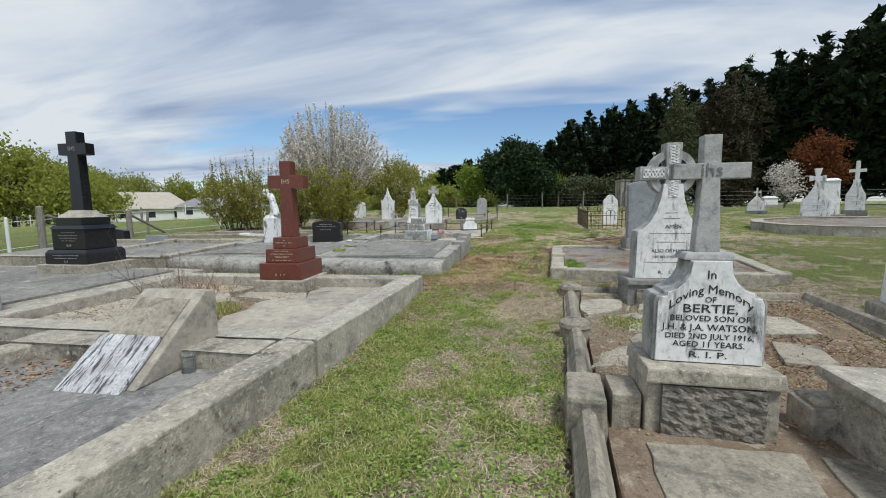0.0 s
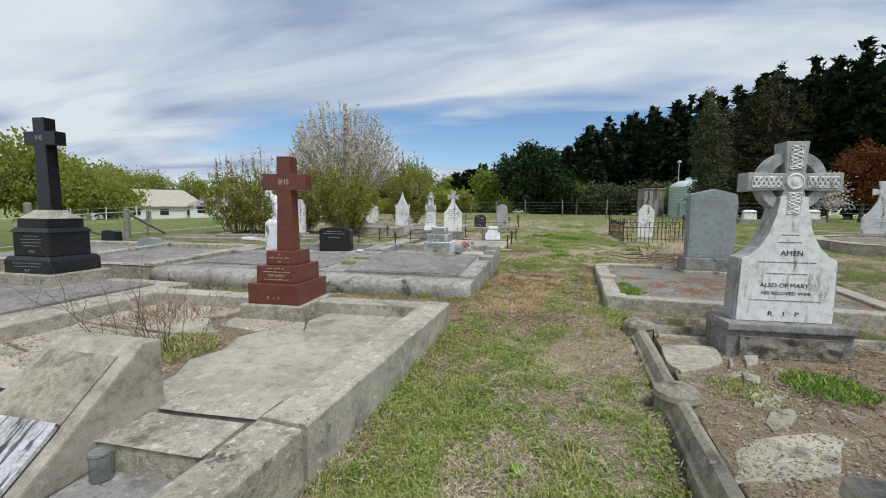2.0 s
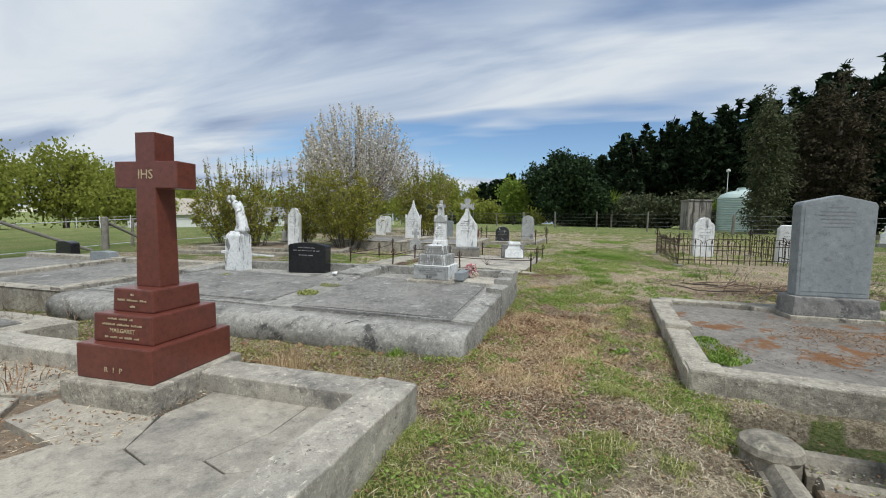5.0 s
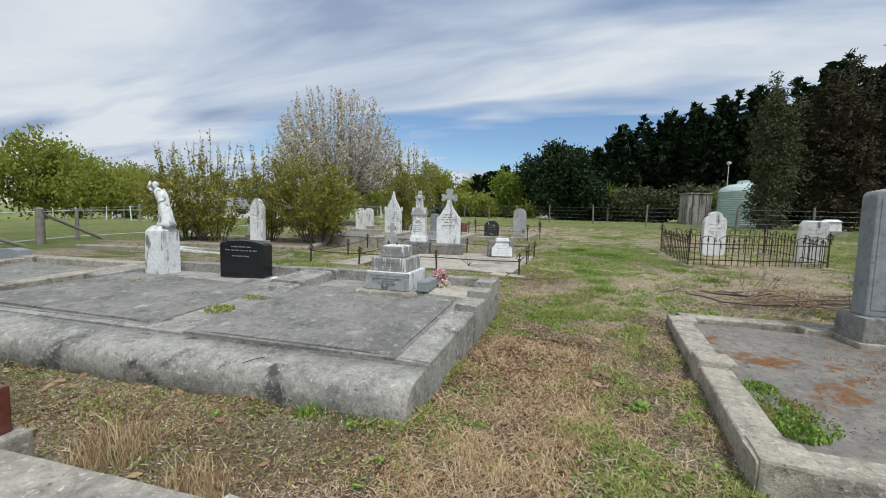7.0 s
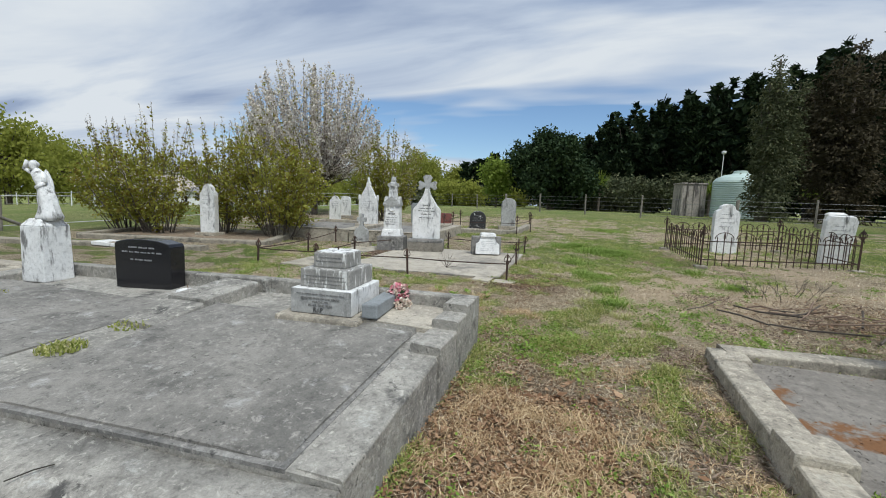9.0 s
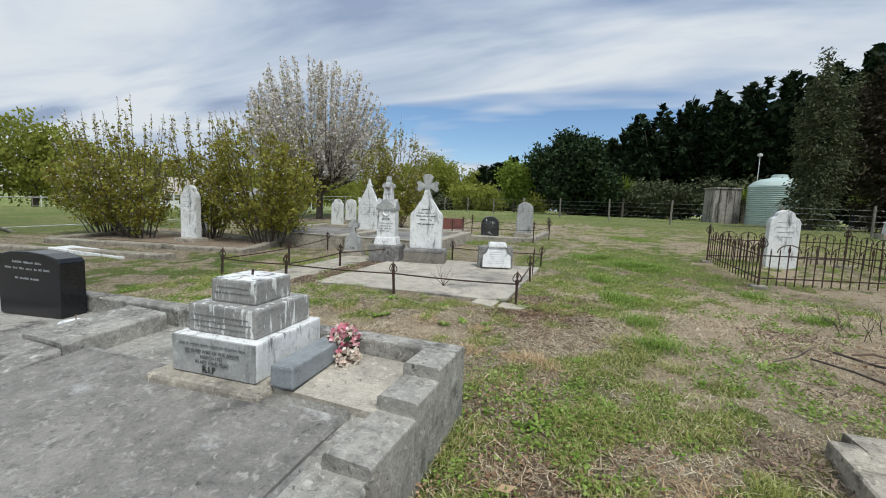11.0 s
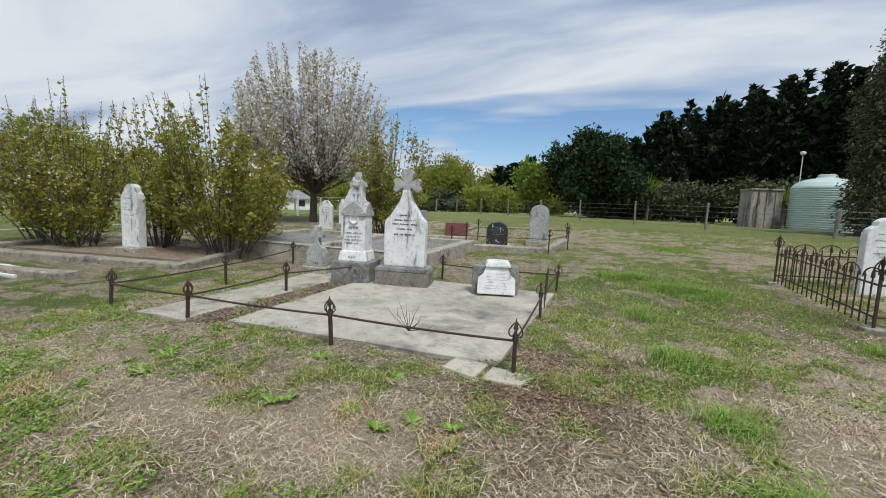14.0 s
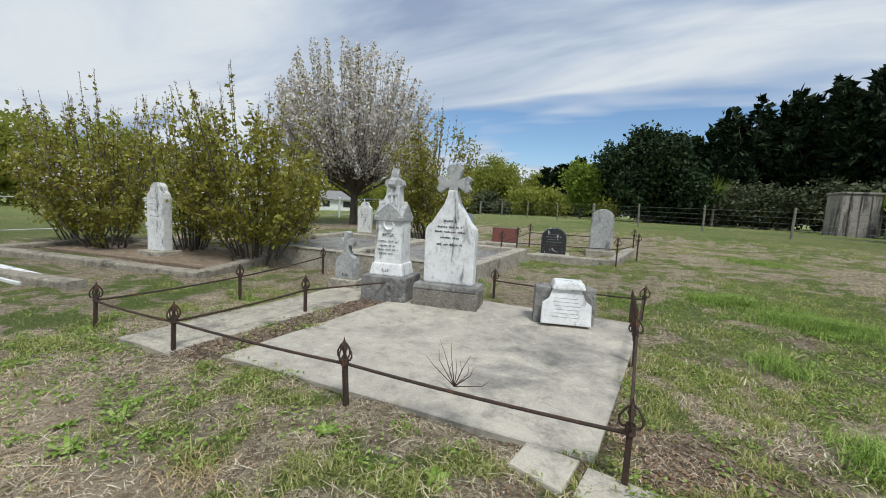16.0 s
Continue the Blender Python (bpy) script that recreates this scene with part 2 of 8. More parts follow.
TANK_CONCRETE = stone("streaked_tank_concrete", (0.36, 0.325, 0.29), (0.25, 0.225, 0.20), (0.10, 0.09, 0.082), 30, 0.7, (0.5, 0.62), streak=0.9, rough=0.9)
LETTER = plain("black_lettering", (0.02, 0.02, 0.02), (0.05, 0.05, 0.05), 30, 0.7)
LETTER_GOLD = plain("dull_gold_lettering", (0.50, 0.40, 0.25), (0.36, 0.28, 0.17), 30, 0.55)
LETTER_FAINT = plain("worn_lettering", (0.13, 0.13, 0.125), (0.20, 0.20, 0.19), 60, 0.8)
LETTER_GREY = plain("grey_lettering", (0.30, 0.30, 0.30), (0.22, 0.22, 0.22), 30, 0.6)
TANK_GREEN = plain("pale_green_plastic", (0.50, 0.60, 0.56), (0.44, 0.54, 0.50), 1.2, 0.5, bump=0.03)
WALL_WHITE = plain("white_weatherboard", (0.74, 0.74, 0.72), (0.66, 0.66, 0.64), 3, 0.7)
ROOF_GREY = plain("grey_sheet_roof", (0.25, 0.24, 0.23), (0.19, 0.185, 0.18), 1.5, 0.5, bump=0.05)
ROOF_TAN = plain("tan_sheet_roof", (0.44, 0.39, 0.32), (0.38, 0.33, 0.27), 1.5, 0.6, bump=0.05)
DARK_GLASS = plain("dark_window", (0.03, 0.035, 0.04), (0.02, 0.025, 0.03), 2, 0.1)
WIRE = plain("galvanised_wire", (0.22, 0.22, 0.22), (0.15, 0.15, 0.15), 20, 0.5, 0.6)
TAPE_WHITE = plain("white_fence_tape", (0.52, 0.52, 0.51), (0.42, 0.42, 0.41), 20, 0.6)
SOIL = stone("dry_brown_soil", (0.26, 0.20, 0.14), (0.17, 0.125, 0.085), (0.36, 0.30, 0.22), 90, 6.0, (0.55, 0.65), rough=0.95, bump=0.8)
CRACK = plain("dark_soil_crack", (0.05, 0.045, 0.035), (0.03, 0.027, 0.02), 30, 0.95, bump=0.4)
GRASS = leafy("grass_blades", (0.19, 0.235, 0.05), (0.38, 0.41, 0.12), (0.66, 0.61, 0.32), 0.6, 0.45)
GRASS_DRY = leafy("tan_dead_grass", (0.30, 0.19, 0.10), (0.54, 0.39, 0.22), (0.78, 0.63, 0.40), 0.8, 0.25)
WEED = leafy("clover_leaves", (0.13, 0.225, 0.035), (0.235, 0.34, 0.065), (0.36, 0.45, 0.14))
STRAW = leafy("dry_straw", (0.34, 0.25, 0.15), (0.62, 0.51, 0.35), (0.85, 0.76, 0.58), 0.8, 0.25)
DEADLEAF = leafy("brown_dead_leaves", (0.17, 0.095, 0.055), (0.31, 0.19, 0.11), (0.47, 0.32, 0.20), 0.8, 0.1)
TWIG = leafy("dry_twigs", (0.16, 0.11, 0.08), (0.22, 0.16, 0.12), (0.30, 0.23, 0.17), 0.9, 0.0)
LEAF_SHRUB = leafy("yellow_green_leaves", (0.22, 0.16, 0.035), (0.27, 0.275, 0.045), (0.42, 0.42, 0.10), 0.5, 0.5)
LEAF_BRIGHT = leafy("bright_spring_leaves", (0.15, 0.21, 0.035), (0.21, 0.28, 0.05), (0.29, 0.35, 0.08), 0.6, 0.35)
LEAF_WILLOW = leafy("willow_leaves", (0.25, 0.275, 0.055), (0.29, 0.31, 0.065), (0.34, 0.35, 0.08), 0.7, 0.5)
LEAF_CONIFER = leafy("dark_conifer_sprays", (0.010, 0.019, 0.010), (0.019, 0.033, 0.015), (0.042, 0.060, 0.026), 0.6, 0.08)
LEAF_DARK = leafy("dark_evergreen_leaves", (0.016, 0.030, 0.014), (0.030, 0.050, 0.022), (0.055, 0.080, 0.036), 0.55, 0.08)
GLASS = plain("clear_glass", (0.9, 0.93, 0.92), (0.86, 0.9, 0.89), 4, 0.05, bump=0.0)
GLASS.node_tree.nodes["Principled BSDF"].inputs["Transmission Weight"].default_value = 0.95
LEAF_GUM = leafy("dull_olive_leaves", (0.060, 0.072, 0.038), (0.085, 0.098, 0.052), (0.135, 0.138, 0.075), 0.7, 0.1)
LEAF_BROWN = leafy("dull_brown_foliage", (0.042, 0.038, 0.024), (0.06, 0.052, 0.032), (0.085, 0.07, 0.042), 0.7, 0.1)
LEAF_RUST = leafy("rust_red_leaves", (0.10, 0.035, 0.018), (0.17, 0.062, 0.024), (0.24, 0.10, 0.04))
BLOSSOM = leafy("white_blossom", (0.50, 0.44, 0.39), (0.68, 0.63, 0.58), (0.82, 0.79, 0.74), 0.7, 0.3)
PETAL_PINK = leafy("pink_cloth_petals", (0.60, 0.12, 0.20), (0.72, 0.36, 0.38), (0.82, 0.66, 0.62), 0.8, 0.15)
PETAL_CREAM = leafy("cream_cloth_petals", (0.62, 0.42, 0.36), (0.74, 0.64, 0.52), (0.82, 0.78, 0.68), 0.8, 0.15)

# ---- building helpers ----
GY = (-400, -5, 0, 4, 7, 10, 12, 15, 29.5, 40, 400)
GZ = (-0.2, -0.15, -0.08, 0.0, 0.17, 0.38, 0.50, 0.53, 1.09, 1.15, 1.15)


def level(x, y):
    """The height of the smooth ground."""
    z = (np.interp(y - 0.8, GY, GZ) + 2 * np.interp(y, GY, GZ) + np.interp(y + 0.8, GY, GZ)) / 4
    return z - 0.035 * np.clip(-11.5 - x, 0, 75)


def G(x, y):
    return float(level(np.float64(x), np.float64(y)))


def link(name, bm, material, parent=None, label=""):
    me = bpy.data.meshes.new(name)
    bmesh.ops.recalc_face_normals(bm, faces=bm.faces)
    bm.to_mesh(me)
    bm.free()
    if material:
        me.materials.append(material)
    ob = new(name, me)
    if parent:
        ob.parent = parent
    return tagged(ob, label)


def part(name, bm, material, parent, label=""):
    return link(name, bm, material, parent, label)


def thing(name, m, label, category, group=""):
    """An empty at the base of a thing."""
    e = new(name)
    e.matrix_world = m
    e.empty_display_size = 0.2
    return tagged(e, label, category, group)


def np_mesh(name, verts, faces, material, parent=None, label="", kind=""):
    """A mesh from arrays; all faces have the same number of corners."""
    verts, faces = np.asarray(verts, np.float32), np.asarray(faces, np.int32)
    k = faces.shape[1]
    me = bpy.data.meshes.new(name)
    me.vertices.add(len(verts))
    me.vertices.foreach_set("co", verts.ravel())
    me.loops.add(faces.size)
    me.loops.foreach_set("vertex_index", faces.ravel())
    me.polygons.add(len(faces))
    me.polygons.foreach_set("loop_start", np.arange(0, faces.size, k, dtype=np.int32))
    me.update(calc_edges=True)
    me.materials.append(material)
    ob = new(name, me)
    if parent:
        ob.parent = parent
    return tagged(ob, label, kind=kind)


def rough_up(bm, amount, scale=6.0):
    for v in bm.verts:
        v.co += noise.noise_vector(v.co * scale) * amount


def bevel(bm, w, segments=2):
    if w:
        bmesh.ops.bevel(bm, geom=[e for e in bm.edges if e.calc_face_angle(0) > 0.5], offset=w, segments=segments, profile=0.6, affect="EDGES", clamp_overlap=True)


def box(x0, x1, y0, y1, z0, z1, w=0.012, top=1.0, wear=0.0, bm=None):
    """A box with worn edges; top: how far its upper face is drawn in."""
    b = bmesh.new()
    bmesh.ops.create_cube(b, size=1)
    cx, cy = (x0 + x1) / 2, (y0 + y1) / 2
    for v in b.verts:
        f = top if v.co.z > 0 else 1
        v.co = Vector((cx + v.co.x * (x1 - x0) * f, cy + v.co.y * (y1 - y0) * f, z0 if v.co.z < 0 else z1))
    bevel(b, w)
    if wear:
        bmesh.ops.subdivide_edges(b, edges=[e for e in b.edges if e.calc_length() > 0.12], cuts=5, use_grid_fill=True)
        rough_up(b, wear)
    if bm is None:
        return b
    join(bm, b)
    return bm


def join(bm, other):
    me = bpy.data.meshes.new("joined")
    other.to_mesh(me)
    other.free()
    bm.from_mesh(me)
    bpy.data.meshes.remove(me)


def beam(p0, p1, width, zb0, zt0, zb1, zt1, w=0.015, wear=0.006, cap=0.0):
    """A kerb between two plan points, its outer edge on the line and its width to the left of it; cap rounds its top."""
    b = bmesh.new()
    d = Vector((p1[0] - p0[0], p1[1] - p0[1]))
    length = d.length
    d.normalize()
    n = Vector((-d.y, d.x))
    cuts = max(2, int(length / 0.22))
    if cap:
        prof = [(0, 0), (0, 0.55), (0.10, 0.62), (0.16, 0.74), (0.30, 0.93), (0.5, 1.0), (0.70, 0.93), (0.84, 0.74), (0.90, 0.62), (1, 0.55), (1, 0)]
    else:
        e = min(0.3, w / width)
        h = w / max(0.05, zt0 - zb0)
        prof = [(0, 0), (0, 1 - 2 * h), (0.25 * e, 1 - h), (1.4 * e, 1), (0.5, 1), (1 - 1.4 * e, 1), (1 - 0.25 * e, 1 - h), (1, 1 - 2 * h), (1, 0)]
    rings = []
    for i in range(cuts + 1):
        f = i / cuts
        zb, zt = zb0 + (zb1 - zb0) * f, zt0 + (zt1 - zt0) * f
        ring = []
        for (u, v) in prof:
            q = Vector(p0[:2]) + d * (length * f) + n * (u * width)
            ring.append(b.verts.new((q.x, q.y, zb + (zt - zb) * v)))
        rings.append(ring)
    for i in range(cuts):
        for j in range(len(prof)):
            k = (j + 1) % len(prof)
            b.faces.new((rings[i][j], rings[i + 1][j], rings[i + 1][k], rings[i][k]))
    b.faces.new(rings[0])
    b.faces.new(list(reversed(rings[-1])))
    if wear:
        for v in b.verts:
            v.co += noise.noise_vector(v.co * 5.5) * wear
    return b


def slab(corners, thick, wear=0.004, step=0.3, w=0.01, drop=0.0):
    """A slab on a plan quadrilateral of four (x, y, z) points, top surface given."""
    b = bmesh.new()
    c = [Vector(p) for p in corners]
    nu = max(1, int((c[1] - c[0]).length / step))
    nv = max(1, int((c[3] - c[0]).length / step))
    top = [[None] * (nv + 1) for _ in range(nu + 1)]
    for i in range(nu + 1):
        for j in range(nv + 1):
            u, v = i / nu, j / nv
            p = c[0].lerp(c[1], u).lerp(c[3].lerp(c[2], u), v)
            p.z += wear * noise.noise(p * 2.0) * 2
            top[i][j] = b.verts.new(p)
    for i in range(nu):
        for j in range(nv):
            b.faces.new((top[i][j], top[i + 1][j], top[i + 1][j + 1], top[i][j + 1]))
    r = bmesh.ops.extrude_face_region(b, geom=list(b.faces))
    for v in r["geom"]:
        if isinstance(v, bmesh.types.BMVert):
            v.co.z -= thick
    bevel(b, w, 1)
    return b


def polyslab(points, z_of, thick, w=0.012):
    """A flat stone of any outline, its top at z_of(x, y)."""
    b = bmesh.new()
    vs = [b.verts.new((x, y, z_of(x, y))) for x, y in points]
    f = b.faces.new(vs)
    r = bmesh.ops.extrude_face_region(b, geom=[f])
    for v in r["geom"]:
        if isinstance(v, bmesh.types.BMVert):
            v.co.z -= thick
    bevel(b, w, 2)
    return b


def plate(outline, y0, y1, w=0.008):
    """An upright plate: an outline in x and z, drawn out from y0 to y1."""
    b = bmesh.new()
    f = b.faces.new([b.verts.new((x, y0, z)) for x, z in outline])
    r = bmesh.ops.extrude_face_region(b, geom=[f])
    for v in r["geom"]:
        if isinstance(v, bmesh.types.BMVert):
            v.co.y = y1
    bmesh.ops.recalc_face_normals(b, faces=b.faces)
    bevel(b, w)
    return b


def mirrored(half):
    """A closed outline from its right half, bottom to top."""
    left = [(-x, z) for x, z in reversed(half) if x > 1e-6]
    return half + left


def arc(cx, cz, r, a0, a1, n=10):
    return [(cx + r * math.cos(radians(a0 + (a1 - a0) * i / n)), cz + r * math.sin(radians(a0 + (a1 - a0) * i / n))) for i in range(n + 1)]


def tube(bm, p0, p1, r0, r1, n=6):
    p0, p1 = Vector(p0), Vector(p1)
    q = (p1 - p0).to_track_quat("Z", "Y")
    a = [bm.verts.new(p0 + q @ Vector((r0 * math.cos(math.tau * i / n), r0 * math.sin(math.tau * i / n), 0))) for i in range(n)]
    c = [bm.verts.new(p1 + q @ Vector((r1 * math.cos(math.tau * i / n), r1 * math.sin(math.tau * i / n), 0))) for i in range(n)]
    for i in range(n):
        bm.faces.new((a[i], a[(i + 1) % n], c[(i + 1) % n], c[i]))
    bm.faces.new(list(reversed(a)))
    bm.faces.new(c)
    return bm


def rod(points, r, n=6):
    """A round bar through the points, one joined skin."""
    b = bmesh.new()
    p = [Vector(q) for q in points]
    rings = []
    for k, q in enumerate(p):
        d = (p[min(k + 1, len(p) - 1)] - p[max(k - 1, 0)]).to_track_quat("Z", "Y")
        rings.append([b.verts.new(q + d @ Vector((r * math.cos(math.tau * i / n), r * math.sin(math.tau * i / n), 0))) for i in range(n)])
    for a, c in zip(rings, rings[1:]):
        for i in range(n):
            b.faces.new((a[i], a[(i + 1) % n], c[(i + 1) % n], c[i]))
    b.faces.new(list(reversed(rings[0])))
    b.faces.new(rings[-1])
    return b


def lathe(profile, n=16, cx=0.0, cy=0.0):
    b = bmesh.new()
    rings = [[b.verts.new((cx + r * math.cos(math.tau * i / n), cy + r * math.sin(math.tau * i / n), z)) for i in range(n)] for r, z in profile]
    for a, c in zip(rings, rings[1:]):
        for i in range(n):
            b.faces.new((a[i], a[(i + 1) % n], c[(i + 1) % n], c[i]))
    b.faces.new(list(reversed(rings[0])))
    b.faces.new(rings[-1])
    return b


def writing(body, size, m, material, parent, bow=0.0, width=None, name="inscription"):
    """Raised lettering in the built-in font, centred; m places it in the parent, reading along +x in its xz plane."""
    cu = bpy.data.curves.new("letters", "FONT")
    cu.body, cu.size, cu.align_x, cu.align_y, cu.extrude, cu.resolution_u = body, size, "CENTER", "CENTER", 0.0015, 2
    o = new("letters", cu)
    me = bpy.data.meshes.new_from_object(o.evaluated_get(bpy.context.evaluated_depsgraph_get()))
    bpy.data.objects.remove(o)
    bpy.data.curves.remove(cu)
    xs = [v.co.x for v in me.vertices] or [0]
    s = width / (max(xs) - min(xs)) if width else 1
    for v in me.vertices:
        v.co.x *= s
        if bow:
            v.co.y -= bow * (v.co.x ** 2)
    me.transform(m @ Matrix.Rotation(radians(90), 4, "X"))
    me.materials.clear()
    me.materials.append(material)
    ob = new(name, me)
    ob.parent = parent
    return tagged(ob, kind="stuff")


def bars(lines, y, material, parent, height=0.02):
    """Unreadable writing: rows of word-long strokes in one inscription; lines of (z, width)."""
    rnd = random.Random(len(lines) * 7 + int(1000 * lines[0][1]))
    b = bmesh.new()
    hh = height * 0.62
    for z, width in lines:
        x = -width / 2
        while x < width / 2 - 0.01:
            for k in range(rnd.randint(2, 7)):
                wl = rnd.uniform(0.35, 0.6) * height
                if x + wl > width / 2:
                    break
                h = hh * rnd.choice((0.7, 1.0, 1.0))
                box(x, x + wl, y - 0.0015, y + 0.0015, z - hh / 2, z - hh / 2 + h, 0, bm=b)
                x += wl + 0.22 * height
            x += 0.7 * height
    ob = part("inscription", b, material, parent)
    tagged(ob, kind="stuff")


rng = np.random.default_rng(7)


def quads_at(centres, size, aspect=1.6, up=0.0, rnd=rng, droop=0.0):
    """Leaf quads (rhombs) at the centres, turned at random; up: how far they stand upright."""
    n = len(centres)
    a = rnd.normal(size=(n, 3))
    a[:, 2] += up
    a[:, 2] -= droop
    a /= np.linalg.norm(a, axis=1, keepdims=True)
    b = np.cross(a, rnd.normal(size=(n, 3)))
    b /= np.linalg.norm(b, axis=1, keepdims=True) + 1e-9
    s = (size * rnd.uniform(0.6, 1.35, n))[:, None]
    v = np.stack([centres - a * s * aspect / 2, centres + b * s / 2 - a * s * 0.1, centres + a * s * aspect / 2, centres - b * s / 2 - a * s * 0.1], 1).reshape(-1, 3)
    return v, np.arange(4 * n).reshape(-1, 4)


def branches(segs, n=5):
    """Tapered tubes as arrays: rows of (p0, p1, r0, r1)."""
    vs, fs, k = [], [], 0
    ang = np.arange(n) * math.tau / n
    for p0, p1, r0, r1 in segs:
        p0, p1 = np.asarray(p0, float), np.asarray(p1, float)
        d = p1 - p0
        d /= np.linalg.norm(d) + 1e-9
        u = np.cross(d, (0.31, 0.9, 0.2))
        u /= np.linalg.norm(u) + 1e-9
        w = np.cross(d, u)
        ring = np.outer(np.cos(ang), u) + np.outer(np.sin(ang), w)
        vs.append(p0 + ring * r0)
        vs.append(p1 + ring * r1)
        i = np.arange(n)
        fs.append(np.stack([k + i, k + (i + 1) % n, k + n + (i + 1) % n, k + n + i], 1))
        k += 2 * n
    return np.concatenate(vs), np.concatenate(fs)

# ---- ground ----


def fbm(x, y, scale, seed):
    """Smooth value noise on arrays, three octaves, about 0 to 1."""
    out, amp, tot = 0, 1.0, 0.0
    for o in range(3):
        u, v = x * scale * 2 ** o + seed * 17.3, y * scale * 2 ** o + seed * 9.1
        i, j = np.floor(u).astype(np.int64), np.floor(v).astype(np.int64)
        f, h = u - i, v - j
        f, h = f * f * (3 - 2 * f), h * h * (3 - 2 * h)

        def rnd(a, b):
            q = (a * 374761393 + b * 668265263 + (seed + o) * 974711) & 0x7FFFFFFF
            q = ((q ^ (q >> 13)) * 1274126177) & 0x7FFFFFFF
            return ((q ^ (q >> 16)) & 0xFFFF) / 65535.0
        val = (rnd(i, j) * (1 - f) + rnd(i + 1, j) * f) * (1 - h) + (rnd(i, j + 1) * (1 - f) + rnd(i + 1, j + 1) * f) * h
        out, tot, amp = out + amp * val, tot + amp, amp * 0.5
    return out / tot


def blob(x, y, cx, cy, rx, ry):
    return np.exp(-(((x - cx) / rx) ** 2 + ((y - cy) / ry) ** 2))


# thick green patches: x, y, half-widths and strength
GREEN_SPOTS = [(1.07, 7.43, 0.22, 0.12, 1.2), (0.88, 5.19, 0.38, 0.28, 0.8), (1.15, 6.13, 0.3, 0.35, 0.6), (0.08, 5.29, 0.12, 0.5, 0.6), (1.31, 11.45, 0.35, 0.25, 0.9),
               (0.59, 12.2, 0.3, 0.3, 0.8), (0.82, 9.99, 0.3, 0.2, 0.8), (1.71, 10.67, 0.2, 0.12, 0.9), (-1.96, 11.19, 0.3, 0.15, 0.9), (-0.74, 11.85, 0.25, 0.12, 1.0),
               (0.6, 3.04, 0.5, 0.4, 0.6), (1.06, 2.47, 0.3, 0.25, 0.6), (0.38, 3.76, 0.3, 0.5, 0.5), (0.79, 5.54, 0.3, 0.3, 0.5), (1.29, 8.09, 0.12, 0.15, 0.8), (-1.28, 11.57, 0.5, 0.1, 0.4)]


def greenness(x, y):
    """How much living grass covers the ground, 0 to 1."""
    g = 0.24 + 0.75 * (fbm(x, y, 0.75, 3) - 0.45) + 1.3 * (fbm(x, y, 2.3, 5) - 0.47) + 1.5 * (fbm(x, y, 6.0, 7) - 0.47)
    g = g + 0.12 * blob(x, y, 1.0, 4.6, 0.9, 1.6) + 0.25 * blob(x, y, 0.4, 3.0, 0.35, 1.6)
    g = g - 0.55 * blob(x, y, 0.75, 8.3, 0.8, 1.6) - 0.4 * blob(x, y, -1.5, 6.6, 2.5, 0.35)
    g = g - 0.5 * blob(x, y, 2.6, 12.2, 1.6, 1.0) - 0.5 * blob(x, y, 5.2, 13.0, 2.2, 1.2) - 0.35 * blob(x, y, -2.6, 10.9, 2.2, 0.5)
    g = g + 0.22 * blob(x, y, 1.0, 13.2, 0.9, 2.6) + 0.28 * blob(x, y, 1.6, 17.5, 1.6, 2.5)
    g = g - 0.45 * blob(x, y, 2.5, 12.0, 0.9, 1.0) - 0.45 * blob(x, y, 1.8, 11.2, 0.55, 0.7) - 0.3 * blob(x, y, 4.5, 15.0, 1.2, 1.2)
    g = g + 0.3 * np.clip((x - 5.2) / 1.5, 0, 1)
    g = 0.40 + (g - 0.37) * 1.7
    for cx, cy, rx, ry, k in GREEN_SPOTS:
        g = g + k * blob(x, y, cx, cy, rx, ry)
    far = np.clip((y - 24) / 6, 0, 1) + np.clip((-11 - x) / 2.5, 0, 1)
    return np.clip(np.clip(g, 0.02, 1) + far, 0, 1)


def soilness(x, y):
    """Reddish litter and bare earth, 0 to 1."""
    s = 1.3 * blob(x, y, 0.6, 8.2, 0.8, 1.6) + 0.8 * blob(x, y, -2.0, 6.62, 3.5, 0.3) + 0.7 * blob(x, y, 4.6, 11.8, 1.8, 0.9)
    s = s + 0.6 * blob(x, y, 0.25, 5.6, 0.25, 1.6) + 0.8 * blob(x, y, 0.1, 11.9, 0.5, 0.6) + 0.7 * blob(x, y, 2.6, 15.4, 1.4, 1.2)
    return np.clip(s * (0.4 + 1.1 * fbm(x, y, 2.4, 11)), 0, 1)


